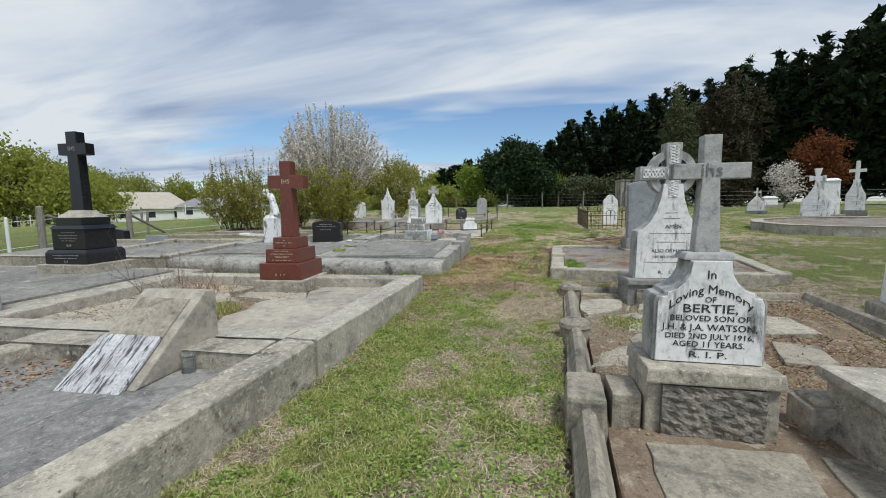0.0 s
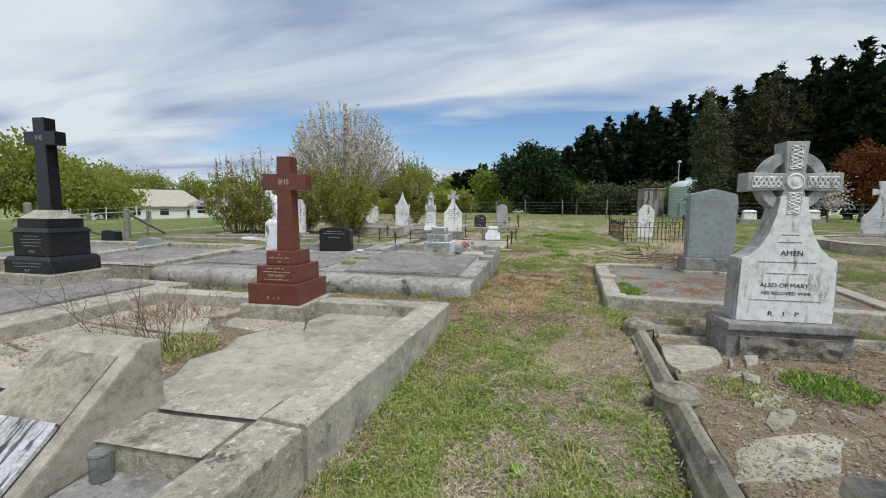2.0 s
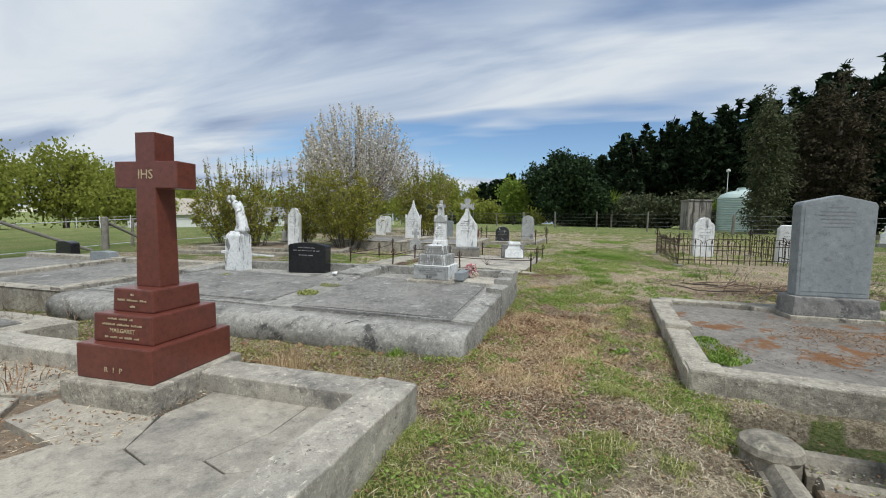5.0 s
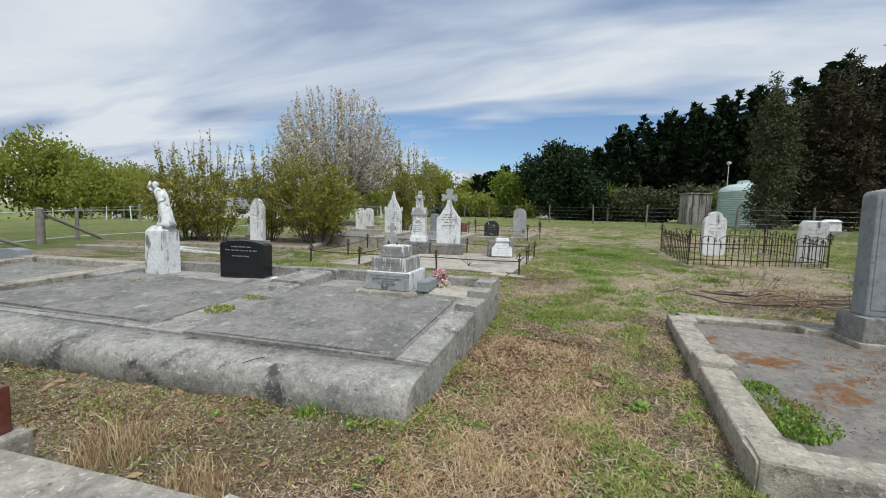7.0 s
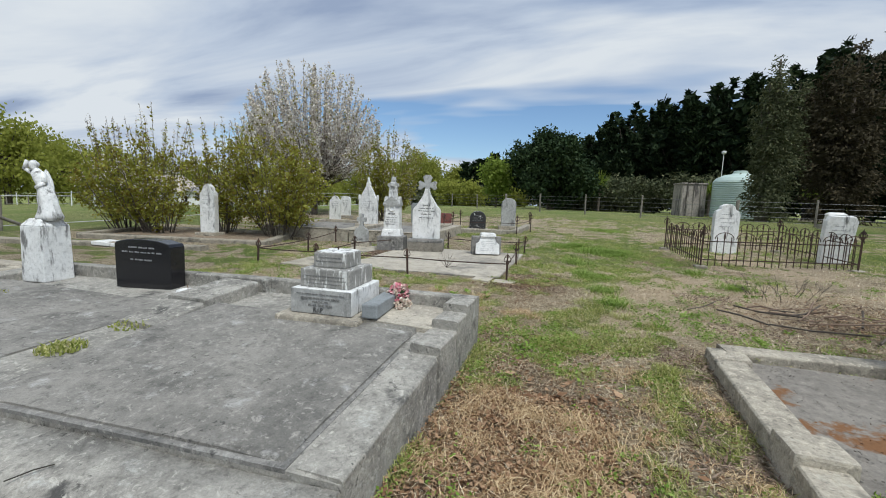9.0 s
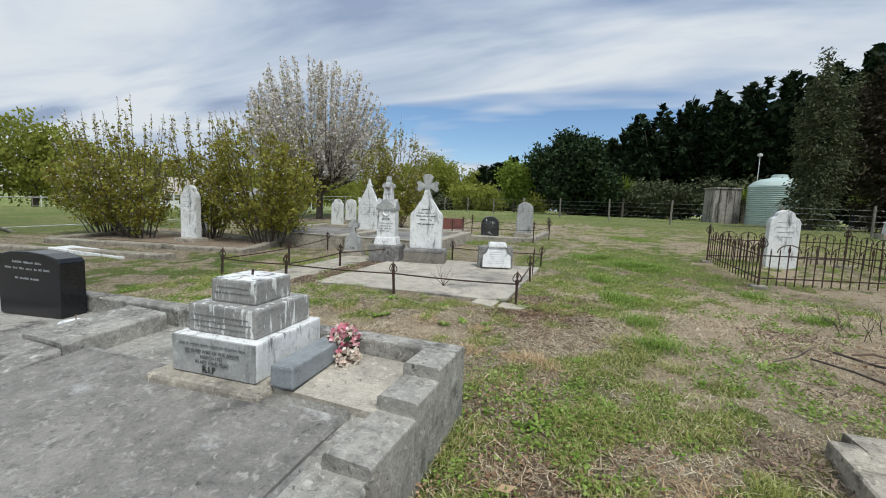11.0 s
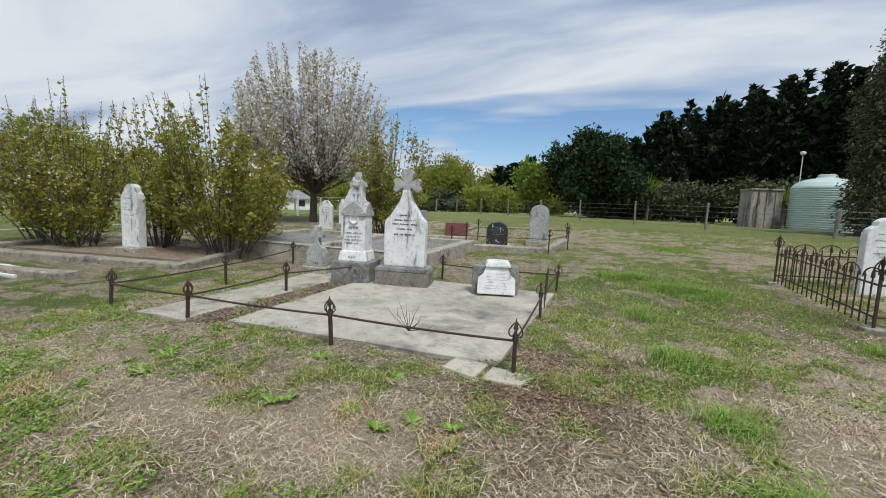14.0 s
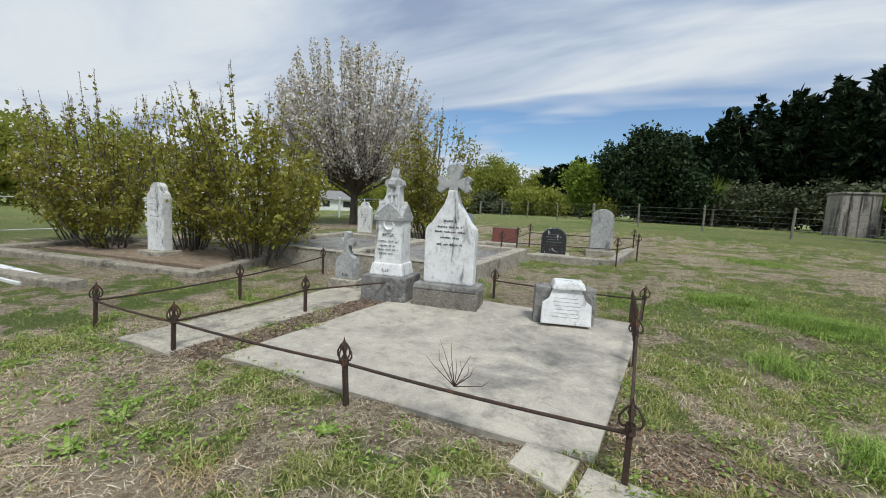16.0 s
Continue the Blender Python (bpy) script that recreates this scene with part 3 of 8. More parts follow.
def sandiness(x, y):
    """Pale bare ground worn through the turf, 0 to 1."""
    s = blob(x, y, 5.6, 12.9, 2.0, 0.7) + 0.9 * blob(x, y, 2.7, 12.6, 0.7, 0.8) + 0.8 * blob(x, y, 3.4, 16.9, 1.0, 1.8) + 0.8 * blob(x, y, 1.1, 10.6, 0.35, 0.3)
    s = s + 0.7 * blob(x, y, -0.8, 10.9, 0.7, 0.3) + 0.6 * blob(x, y, 1.3, 5.5, 0.35, 0.9) + 0.6 * blob(x, y, 1.8, 3.6, 0.2, 1.2)
    s = s + 1.1 * blob(x, y, 1.8, 11.2, 0.6, 0.8) + 0.7 * blob(x, y, -1.9, 10.7, 0.9, 0.3) + 0.7 * blob(x, y, 4.5, 15.0, 1.2, 1.2)
    s = s + 0.9 * blob(x, y, 2.4, 12.0, 1.0, 0.9) + 0.8 * blob(x, y, 1.9, 13.3, 0.8, 0.6) + 0.7 * blob(x, y, 0.95, 12.7, 0.3, 0.5) + 0.6 * blob(x, y, -3.2, 10.9, 0.9, 0.4) + 0.5 * blob(x, y, 1.2, 9.4, 0.4, 0.5)
    return np.clip((s * (0.3 + 1.4 * fbm(x, y, 2.1, 13)) - 0.2) * 1.6, 0, 1)


def axis(lo, hi, fine, far):
    near = np.arange(lo, hi + 1e-6, fine)
    steps = np.cumsum(fine * 1.22 ** np.arange(1, 60))
    steps = steps[steps < far]
    return np.concatenate([(lo - steps)[::-1], near, hi + steps])


# plan boxes that hold stone, not turf: x0, x1, y0, y1
PAVED = [(-9.5, 0.04, -3, 6.1), (-5.6, 0.04, 7.18, 9.68), (2.05, 5.4, -3, 7.05), (1.88, 5.1, 7.3, 10.0), (-2.75, -0.33, 12.22, 14.7), (-3.7, -3.17, 12.06, 14.5),
         (-6.0, -2.6, 15.1, 18.6), (-9.6, -5.8, 7.0, 10.0)]


def open_turf(x, y):
    ok = np.ones(len(x), bool)
    for x0, x1, y0, y1 in PAVED:
        yy = np.where((x < 0) & ((y < 6.9) | (y > 9.9)), y - 0.1 * x, y)
        ok &= ~((x > x0) & (x < x1) & (yy > y0) & (yy < y1))
    return ok


gx, gy = axis(-6.0, 8.0, 0.08, 900), axis(-0.5, 24, 0.08, 900)
X, Y = np.meshgrid(gx, gy, indexing="ij")
relief = 0.06 * (fbm(X, Y, 0.7, 21) - 0.45) + 0.065 * (fbm(X, Y, 3.2, 22) - 0.45)
relief *= np.clip((60 - np.hypot(X, Y - 10)) / 30, 0, 1)
Z = level(X, Y) + relief
Z -= 0.07 * (~open_turf(X.ravel(), Y.ravel())).reshape(X.shape)
nx, ny = len(gx), len(gy)
idx = np.arange(nx * ny).reshape(nx, ny)
faces = np.stack([idx[:-1, :-1], idx[1:, :-1], idx[1:, 1:], idx[:-1, 1:]], -1).reshape(-1, 4)


def ground_material():
    m, t, b = nodes_of("dry_patchy_turf")
    tex = t.nodes.new("ShaderNodeTexCoord").outputs["Object"]
    at = t.nodes.new("ShaderNodeAttribute")
    at.attribute_name = "turf"
    at2 = t.nodes.new("ShaderNodeAttribute")
    at2.attribute_name = "litter"
    fine = noise_node(t, tex, 38, 6, 0.75)
    fib = noise_node(t, tex, 160, 3, 0.7)
    mid_n = noise_node(t, tex, 9, 5, 0.7)
    dry = mix_node(t, ramp_node(t, fine, 0.45, 0.56), (0.62, 0.52, 0.36), (0.22, 0.165, 0.105))
    dry = mix_node(t, ramp_node(t, mid_n, 0.50, 0.60), dry, (0.25, 0.19, 0.125))
    dry = mix_node(t, ramp_node(t, fib, 0.54, 0.62), dry, (0.72, 0.62, 0.45))
    lit = mix_node(t, ramp_node(t, fine, 0.44, 0.56), (0.40, 0.28, 0.18), (0.12, 0.078, 0.052))
    lit = mix_node(t, ramp_node(t, fib, 0.56, 0.75), lit, (0.56, 0.40, 0.25))
    grn = mix_node(t, ramp_node(t, fine, 0.45, 0.55), (0.12, 0.145, 0.045), (0.31, 0.32, 0.125))
    grn = mix_node(t, ramp_node(t, fib, 0.56, 0.62), grn, (0.42, 0.42, 0.20))
    grn = mix_node(t, ramp_node(t, noise_node(t, tex, 0.3, 4, 0.6), 0.45, 0.75), grn, (0.13, 0.205, 0.045))
    c = mix_node(t, at2.outputs["Fac"], dry, lit)
    sand = t.nodes.new("ShaderNodeAttribute")
    sand.attribute_name = "sand"
    pale = mix_node(t, ramp_node(t, fine, 0.42, 0.66), (0.74, 0.60, 0.43), (0.46, 0.35, 0.235))
    c = mix_node(t, sand.outputs["Fac"], c, pale)
    dirt = ramp_node(t, noise_node(t, tex, 1.6, 7, 0.72, 0.3), 0.60, 0.70)
    c = mix_node(t, dirt, c, mix_node(t, ramp_node(t, fib, 0.45, 0.62), (0.12, 0.085, 0.06), (0.36, 0.275, 0.19)))
    edge = t.nodes.new("ShaderNodeMath")
    edge.operation = "MULTIPLY_ADD"
    edge.inputs[1].default_value = 0.9
    t.links.new(noise_node(t, tex, 14, 6, 0.75), edge.inputs[0])
    t.links.new(at.outputs["Fac"], edge.inputs[2])
    c = mix_node(t, ramp_node(t, edge.outputs[0], 0.86, 1.12), c, grn)
    t.links.new(c, b.inputs["Base Color"])
    b.inputs["Roughness"].default_value = 0.95
    b.inputs["Specular IOR Level"].default_value = 0.1
    add = t.nodes.new("ShaderNodeMath")
    add.operation = "ADD"
    t.links.new(fine, add.inputs[0])
    t.links.new(fib, add.inputs[1])
    bump_node(t, b, add.outputs[0], 1.0, 0.05)
    return m


ground = np_mesh("ground", np.stack([X, Y, Z], -1).reshape(-1, 3), faces, ground_material())
tagged(ground, "patchy dry turf with green tufts, straw and litter", "ground", kind="structure")
for nm, val in (("turf", np.clip(greenness(X, Y), 0, 1)), ("litter", soilness(X, Y)), ("sand", sandiness(X, Y))):
    a = ground.data.attributes.new(nm, "FLOAT", "POINT")
    a.data.foreach_set("value", val.ravel().astype(np.float32))
ground.data.polygons.foreach_set("use_smooth", np.ones(len(faces), bool))


def surface_z(x, y):
    r = 0.06 * (fbm(x, y, 0.7, 21) - 0.45) + 0.065 * (fbm(x, y, 3.2, 22) - 0.45)
    return level(x, y) + r


def scatter(n, x0, x1, y0, y1, near=None):
    x, y = rng.uniform(x0, x1, n), rng.uniform(y0, y1, n)
    ok = open_turf(x, y)
    return x[ok], y[ok]


def blades(x, y, height, width, lean, name, material, label):
    """Grass blades of two bent segments on the turf."""
    n = len(x)
    z = surface_z(x, y) - 0.004
    az = rng.uniform(0, math.tau, n)
    h = height * rng.uniform(0.5, 1.3, n) * (0.45 + 1.15 * fbm(x, y, 5.0, 52))
    w = width * rng.uniform(0.6, 1.3, n)
    ln = h * lean * rng.uniform(0.3, 1.4, n)
    dx, dy = np.cos(az), np.sin(az)
    p = np.stack([x, y, z], -1)
    side = np.stack([-dy * w, dx * w, np.zeros(n)], -1) / 2
    m1 = p + np.stack([dx * ln * 0.35, dy * ln * 0.35, h * 0.6], -1)
    tip = p + np.stack([dx * ln, dy * ln, h * np.maximum(0.15, 1 - 0.35 * lean)], -1)
    v = np.stack([p - side, p + side, m1 + side * 0.7, m1 - side * 0.7, tip], 1).reshape(-1, 3)
    k = np.arange(n)[:, None] * 5
    f = np.concatenate([k + [[0, 1, 2]], k + [[0, 2, 3]], k + [[3, 2, 4]]])
    return np_mesh(name, v, f, material, None, label, "stuff")


def keep(x, y, prob):
    ok = rng.uniform(size=len(x)) < prob
    return x[ok], y[ok]


def strip(n, x0, x1, y0, y1):
    """Places on open turf, densest along the path and where it ends."""
    u = rng.uniform(size=n)
    ax = np.where(u < 0.38, rng.uniform(-0.1, 2.4, n), np.where(u < 0.72, rng.uniform(-4.5, 4.2, n), rng.uniform(x0, x1, n)))
    ay = np.where(u < 0.38, 0.4 + 9.6 * rng.uniform(size=n) ** 1.2, np.where(u < 0.72, 9.8 + 4.2 * rng.uniform(size=n) ** 1.1, rng.uniform(y0, y1, n)))
    ok = open_turf(ax, ay)
    return ax[ok], ay[ok]


def grow_turf():
    # short green turf
    x, y = strip(600000, -7, 10, 0.4, 22)
    x, y = keep(x, y, np.clip(1.7 * greenness(x, y) - 0.30, 0, 1) * np.clip(3.4 * fbm(x, y, 8.0, 51) - 1.05, 0.12, 1))
    tagged(blades(x, y, 0.034, 0.006, 1.1, "grass", GRASS, "short green grass growing in patches"), category="grass")
    # longer tufts
    cx, cy = strip(4600, -7, 9, 0.5, 22)
    cx, cy = keep(cx, cy, np.clip(greenness(cx, cy) - 0.40, 0, 1) * 1.6)
    k = 60
    spread = np.repeat(rng.uniform(0.03, 0.11, len(cx)), k)
    ox, oy = rng.normal(size=(2, len(cx) * k))
    x, y = np.repeat(cx, k) + ox * spread, np.repeat(cy, k) + oy * spread
    ok = open_turf(x, y)
    dome = 0.075 * np.clip(1.25 - 0.5 * np.hypot(ox, oy), 0.25, 1.2)
    tagged(blades(x[ok], y[ok], dome[ok], 0.005, 1.4, "grass_tufts", GRASS, "longer tufts of green grass"), category="grass")
    # rushy clumps
    xs, ys = [], []
    for px, py, r, n in ((1.35, 15.95, 0.42, 5200), (0.55, 16.6, 0.3, 2400), (1.15, 11.9, 0.16, 420), (0.95, 12.9, 0.2, 500), (1.25, 11.3, 0.14, 300), (2.9, 12.9, 0.16, 350), (1.5, 21.0, 0.5, 1600), (0.75, 14.2, 0.22, 500), (2.6, 14.0, 0.14, 250)):
        xs.append(px + rng.normal(size=n) * r * 0.6)
        ys.append(py + rng.normal(size=n) * r * 0.5)
    tagged(blades(np.concatenate(xs), np.concatenate(ys), 0.11, 0.006, 1.3, "rush_clumps", WEED, "dense green clumps of tall grass"), category="grass")
    # straw
    x, y = strip(290000, -7, 10, 0.4, 20)
    x, y = keep(x, y, np.clip(1.1 - 1.1 * greenness(x, y), 0.08, 1) * np.clip(1.9 * fbm(x, y, 1.7, 31) - 0.35, 0.08, 1) * (1 - 0.7 * soilness(x, y)))
    tagged(blades(x, y, 0.019, 0.0044, 3.6, "straw", STRAW, "dry bleached straw lying on the turf"), category="dry grass")
    # coarse grass beyond the graves
    cx, cy = scatter(3600, -3.5, 9.5, 13.0, 27)
    cx, cy = keep(cx, cy, np.clip(greenness(cx, cy) * 1.1 - 0.15, 0.04, 1))
    k = 22
    sp = np.repeat(rng.uniform(0.05, 0.16, len(cx)), k)
    ox, oy = rng.normal(size=(2, len(cx) * k))
    x, y = np.repeat(cx, k) + ox * sp, np.repeat(cy, k) + oy * sp
    ok = open_turf(x, y)
    dome = 0.06 * np.clip(1.25 - 0.5 * np.hypot(ox, oy), 0.25, 1.2)
    tagged(blades(x[ok], y[ok], dome[ok], 0.008, 1.5, "coarse_grass", GRASS, "coarse green grass in scattered tussocks"), category="grass")
    cx, cy = scatter(3000, -0.2, 9.5, 11.5, 24)
    cx, cy = keep(cx, cy, np.clip(0.8 - greenness(cx, cy), 0, 1))
    sp = np.repeat(rng.uniform(0.06, 0.2, len(cx)), k)
    x, y = np.repeat(cx, k) + rng.normal(size=len(cx) * k) * sp, np.repeat(cy, k) + rng.normal(size=len(cy) * k) * sp
    ok = open_turf(x, y)
    tagged(blades(x[ok], y[ok], 0.035, 0.007, 2.8, "dry_tussocks", STRAW, "tan dead grass in flattened tussocks"), category="dry grass")
    # tan dead grass along the raised grave
    n = 62
    cx = np.concatenate([rng.uniform(0.06, 1.15, n), rng.uniform(1.2, 1.85, 14), rng.uniform(-4, 0.8, 6), rng.uniform(-0.2, 0.9, 4)])
    cy = np.concatenate([6.7 + 2.2 * rng.uniform(size=n), rng.uniform(7.2, 9.6, 14), rng.uniform(10.0, 11.4, 6), rng.uniform(9.8, 10.6, 4)])
    k = 130
    sp = np.repeat(rng.uniform(0.03, 0.10, len(cx)), k)
    x, y = np.repeat(cx, k) + rng.normal(size=len(cx) * k) * sp, np.repeat(cy, k) + rng.normal(size=len(cy) * k) * sp
    ok = open_turf(x, y)
    tagged(blades(x[ok], y[ok], 0.055, 0.0048, 2.6, "dead_grass", GRASS_DRY, "tan dead grass matted beside the raised grave"), category="dry grass")
    # clover and weeds
    cx, cy = strip(9000, -5, 7, 0.5, 17)
    mx, my = scatter(3600, -4.0, 5.5, 10.0, 18.0)
    cx, cy = np.concatenate([cx, mx]), np.concatenate([cy, my])
    cx, cy = keep(cx, cy, np.clip(fbm(cx, cy, 0.9, 41) * 2.4 - 1.0, 0, 1) * 0.6 + 0.55 * np.clip(greenness(cx, cy) - 0.55, 0, 1))
    k = 34
    spread = np.repeat(rng.uniform(0.02, 0.08, len(cx)), k)
    x = np.repeat(cx, k) + rng.normal(size=len(cx) * k) * spread
    y = np.repeat(cy, k) + rng.normal(size=len(cy) * k) * spread
    ok = open_turf(x, y)
    x, y = x[ok], y[ok]
    z = surface_z(x, y) + rng.uniform(0.006, 0.04, len(x))
    v, f = quads_at(np.stack([x, y, z], -1), 0.016, 1.6)
    v[:, 2] = np.repeat(z, 4) + (v[:, 2] - np.repeat(z, 4)) * 0.6
    tagged(np_mesh("clover", v, f, WEED, None, "bright green clover and low weeds", "stuff"), category="weeds")
    # dead leaves in the litter
    x, y = strip(260000, -6, 8, 0.5, 17)
    x, y = keep(x, y, np.clip(soilness(x, y) * 0.7 + 0.025 * (1 - greenness(x, y)), 0, 1))
    z = surface_z(x, y) + rng.uniform(0.002, 0.018, len(x))
    v, f = quads_at(np.stack([x, y, z], -1), 0.013, 2.4)
    v[:, 2] = np.repeat(z, 4) + (v[:, 2] - np.repeat(z, 4)) * 0.45
    tagged(np_mesh("leaf_litter", v, f, DEADLEAF, None, "brown dead leaves and litter on bare soil", "stuff"), category="leaf litter")


grow_turf()

# ---- grave plots ----


def S(x, y):
    """Plan of the western rows, which stand askew to the path."""
    return (x, y + 0.1 * x)


def kerb_run(parent, material, x0, y0, x1, y1, width, h0, h1, dig=0.12, plan=S, name="kerb", cap=0.0, wear=0.006, w=0.009):
    a, b = plan(x0, y0), plan(x1, y1)
    return part(name, beam(a, b, width, G(*a) - dig, h0, G(*b) - dig, h1, w, wear, cap), material, parent)


def flat(parent, material, x0, x1, y0, y1, z0, z1, thick=0.12, plan=S, name="slab", label="", wear=0.004, w=0.01):
    """A slab; z0 at y0, z1 at y1."""
    c = [(*plan(x0, y0), z0), (*plan(x1, y0), z0), (*plan(x1, y1), z1), (*plan(x0, y1), z1)]
    return part(name, slab(c, thick, wear, w=w), material, parent, label)


def plot(label, group=""):
    return thing("grave_plot", pose(0, 0, 0), label, "grave", group)


def plot_near_west():
    p = plot("low concrete kerbed grave with a dark cracked top")
    kerb_run(p, CONCRETE, 0.03, -2.6, 0.03, 0.9, 0.30, 0.22, 0.26)
    kerb_run(p, CONCRETE, 0.03, 0.91, 0.03, 3.24, 0.30, 0.26, 0.31)
    kerb_run(p, CONCRETE, -0.28, 2.92, -2.6, 2.92, -0.30, 0.30, 0.30)
    kerb_run(p, CONCRETE, -2.36, -2.6, -2.36, 2.92, 0.26, 0.20, 0.28)
    flat(p, CONCRETE_DARK, -1.05, -0.25, -2.6, 2.95, 0.10, 0.15, label="dark weathered slab")
    flat(p, CONCRETE_DARK, -2.38, -1.06, -2.6, 2.95, 0.09, 0.15, label="dark weathered slab")
    b = rod([(-0.62, 2.83, 0.145), (-0.55, 2.6, 0.143), (-0.60, 2.42, 0.14), (-0.50, 2.25, 0.138), (-0.36, 2.15, 0.137)], 0.006, 4)
    part("crack", b, CRACK, p, "dark crack in the slab")
    return p


plot_near_west()


def wedge_marker():
    t = thing("sloping_grave_marker", pose(-1.32, 2.98, 0.15, 0, 0, 5), "sloping concrete desk marker with a fallen flaking plaque", "grave marker")
    side = [(-0.62, 0.0), (0.22, 0.0), (0.22, 0.56), (0.10, 0.575)]
    b = bmesh.new()
    f = b.faces.new([b.verts.new((-0.22, y, z)) for y, z in side])
    r = bmesh.ops.extrude_face_region(b, geom=[f])
    for v in r["geom"]:
        if isinstance(v, bmesh.types.BMVert):
            v.co.x = 0.40
    bmesh.ops.recalc_face_normals(b, faces=b.faces)
    bevel(b, 0.014)
    part("body", b, SLAB_CREAM, t)
    sl = math.degrees(math.atan2(0.575, 0.72))
    m = pose(0, -0.62, 0.0, sl, 0, 0)
    b = box(-0.16, 0.32, 0.40, 0.82, 0.004, 0.010, 0.003)
    b.transform(m)
    part("bedding_mortar", b, SANDSTONE, t, "buff mortar left where the plaque sat")
    b = box(-0.22, 0.33, -0.12, 0.43, 0.012, 0.036, 0.004, wear=0.003)
    b.transform(m)
    part("plaque", b, PLAQUE, t, "slipped flaking black plaque with grey patches")
    return t


wedge_marker()


def tin():
    t = thing("glass_jar", pose(-0.80, 2.78, 0.15), "clear glass jar standing empty by the kerb", "jar")
    part("body", lathe([(0.05, 0), (0.052, 0.01), (0.05, 0.02), (0.05, 0.12), (0.054, 0.126), (0.05, 0.132), (0.046, 0.126), (0.047, 0.01)], 18), GLASS, t)
    part("rim", lathe([(0.050, 0.132), (0.054, 0.136), (0.054, 0.146), (0.048, 0.146), (0.047, 0.136)], 18), GLASS, t)


tin()


def plot_red_cross():
    p = plot("concrete kerbed grave with broken pale paving inside")
    kerb_run(p, CONCRETE_PALE, 0.03, 3.28, 0.03, 6.12, 0.31, 0.31, 0.385, wear=0.008)
    kerb_run(p, CONCRETE_PALE, -0.28, 6.12, -4.1, 6.12, 0.27, 0.38, 0.36)
    kerb_run(p, CONCRETE_PALE, -0.28, 3.29, -0.95, 3.29, -0.24, 0.305, 0.30)
    kerb_run(p, CONCRETE_PALE, -0.96, 3.30, -1.75, 3.30, -0.24, 0.30, 0.30)
    kerb_run(p, CONCRETE_PALE, -1.76, 3.30, -3.86, 3.30, -0.24, 0.30, 0.29)
    kerb_run(p, CONCRETE_PALE, -3.86, 3.29, -3.86, 6.12, 0.27, 0.28, 0.36)
    rnd = random.Random(4)

    def zz(x, y):
        return 0.17 + 0.022 * (y - 3.5) + 0.012 * noise.noise(Vector((x * 1.3, y * 1.3, 2)))
    outlines = [
        [(-0.27, 3.5), (-0.27, 5.19), (-0.52, 5.02), (-0.72, 5.06), (-0.95, 4.92), (-1.25, 4.98), (-1.62, 4.86), (-1.72, 4.62), (-1.58, 4.30), (-1.66, 4.02), (-1.50, 3.75), (-1.46, 3.4)],
        [(-0.27, 5.205), (-0.27, 5.86), (-0.62, 5.80), (-0.60, 5.42), (-0.71, 5.075), (-0.52, 5.035)],
        [(-0.635, 5.80), (-1.4, 5.72), (-1.42, 5.35), (-1.22, 4.995), (-0.95, 4.935), (-0.725, 5.075), (-0.615, 5.42)],
        [(-1.235, 4.998), (-1.44, 5.34), (-2.3, 5.20), (-2.25, 4.92), (-1.64, 4.875)],
        [(-2.55, 5.2), (-2.5, 5.6), (-3.8, 5.5), (-3.8, 5.1), (-3.1, 5.0)],
        [(-2.6, 5.12), (-3.1, 4.95), (-3.8, 5.05), (-3.8, 4.6), (-2.5, 4.58), (-2.1, 4.74)],
        [(-2.5, 4.53), (-3.8, 4.55), (-3.8, 3.9), (-3.2, 3.8), (-2.15, 4.12)],
        [(-2.2, 4.06), (-3.2, 3.74), (-3.8, 3.84), (-3.8, 3.25), (-2.1, 3.35), (-2.0, 3.8)],
    ]
    for k, o in enumerate(outlines):
        pts = []
        for (a, c), (a2, c2) in zip(o, o[1:] + o[:1]):
            n = max(1, int(math.hypot(a2 - a, c2 - c) / 0.18))
            for i in range(n):
                f = i / n
                edge = 0.012 if max(a, a2) < -1.3 else 0.0
                pts.append((a + (a2 - a) * f + rnd.uniform(-edge, edge), c + (c2 - c) * f + rnd.uniform(-edge, edge)))
        dz = rnd.uniform(-0.012, 0.02) if k > 3 else 0.03 - 0.006 * k
        part("paving_slab", polyslab(pts, lambda x, y: zz(x, y) + dz, 0.08, 0.006 if k < 4 else 0.012), SLAB_CREAM if k in (0, 1, 2, 3) else PAVING, p)
    flat(p, SOIL, -3.86, -0.28, 3.3, 6.1, 0.13, 0.17, 0.1, name="soil_bed", label="dry brown soil under the broken paving")
    return p


plot_red_cross()


def tier(t, half, z0, z1, material, w=0.012, top=1.0, depth=None, name="tier", label=""):
    d = depth or half
    return part(name, box(-half, half, -d, d, z0, z1, w, top), material, t, label)


def latin_cross(t, w_shaft, d, z0, z1, arm_half, az0, az1, material, name="cross", taper=0.0, w=0.01):
    s = w_shaft / 2
    half = [(s + taper, z0), (s, az0), (arm_half, az0), (arm_half, az1), (s, az1), (s, z1)]
    return part(name, plate(half + [(-x, z) for x, z in reversed(half)], -d / 2, d / 2, w), material, t)


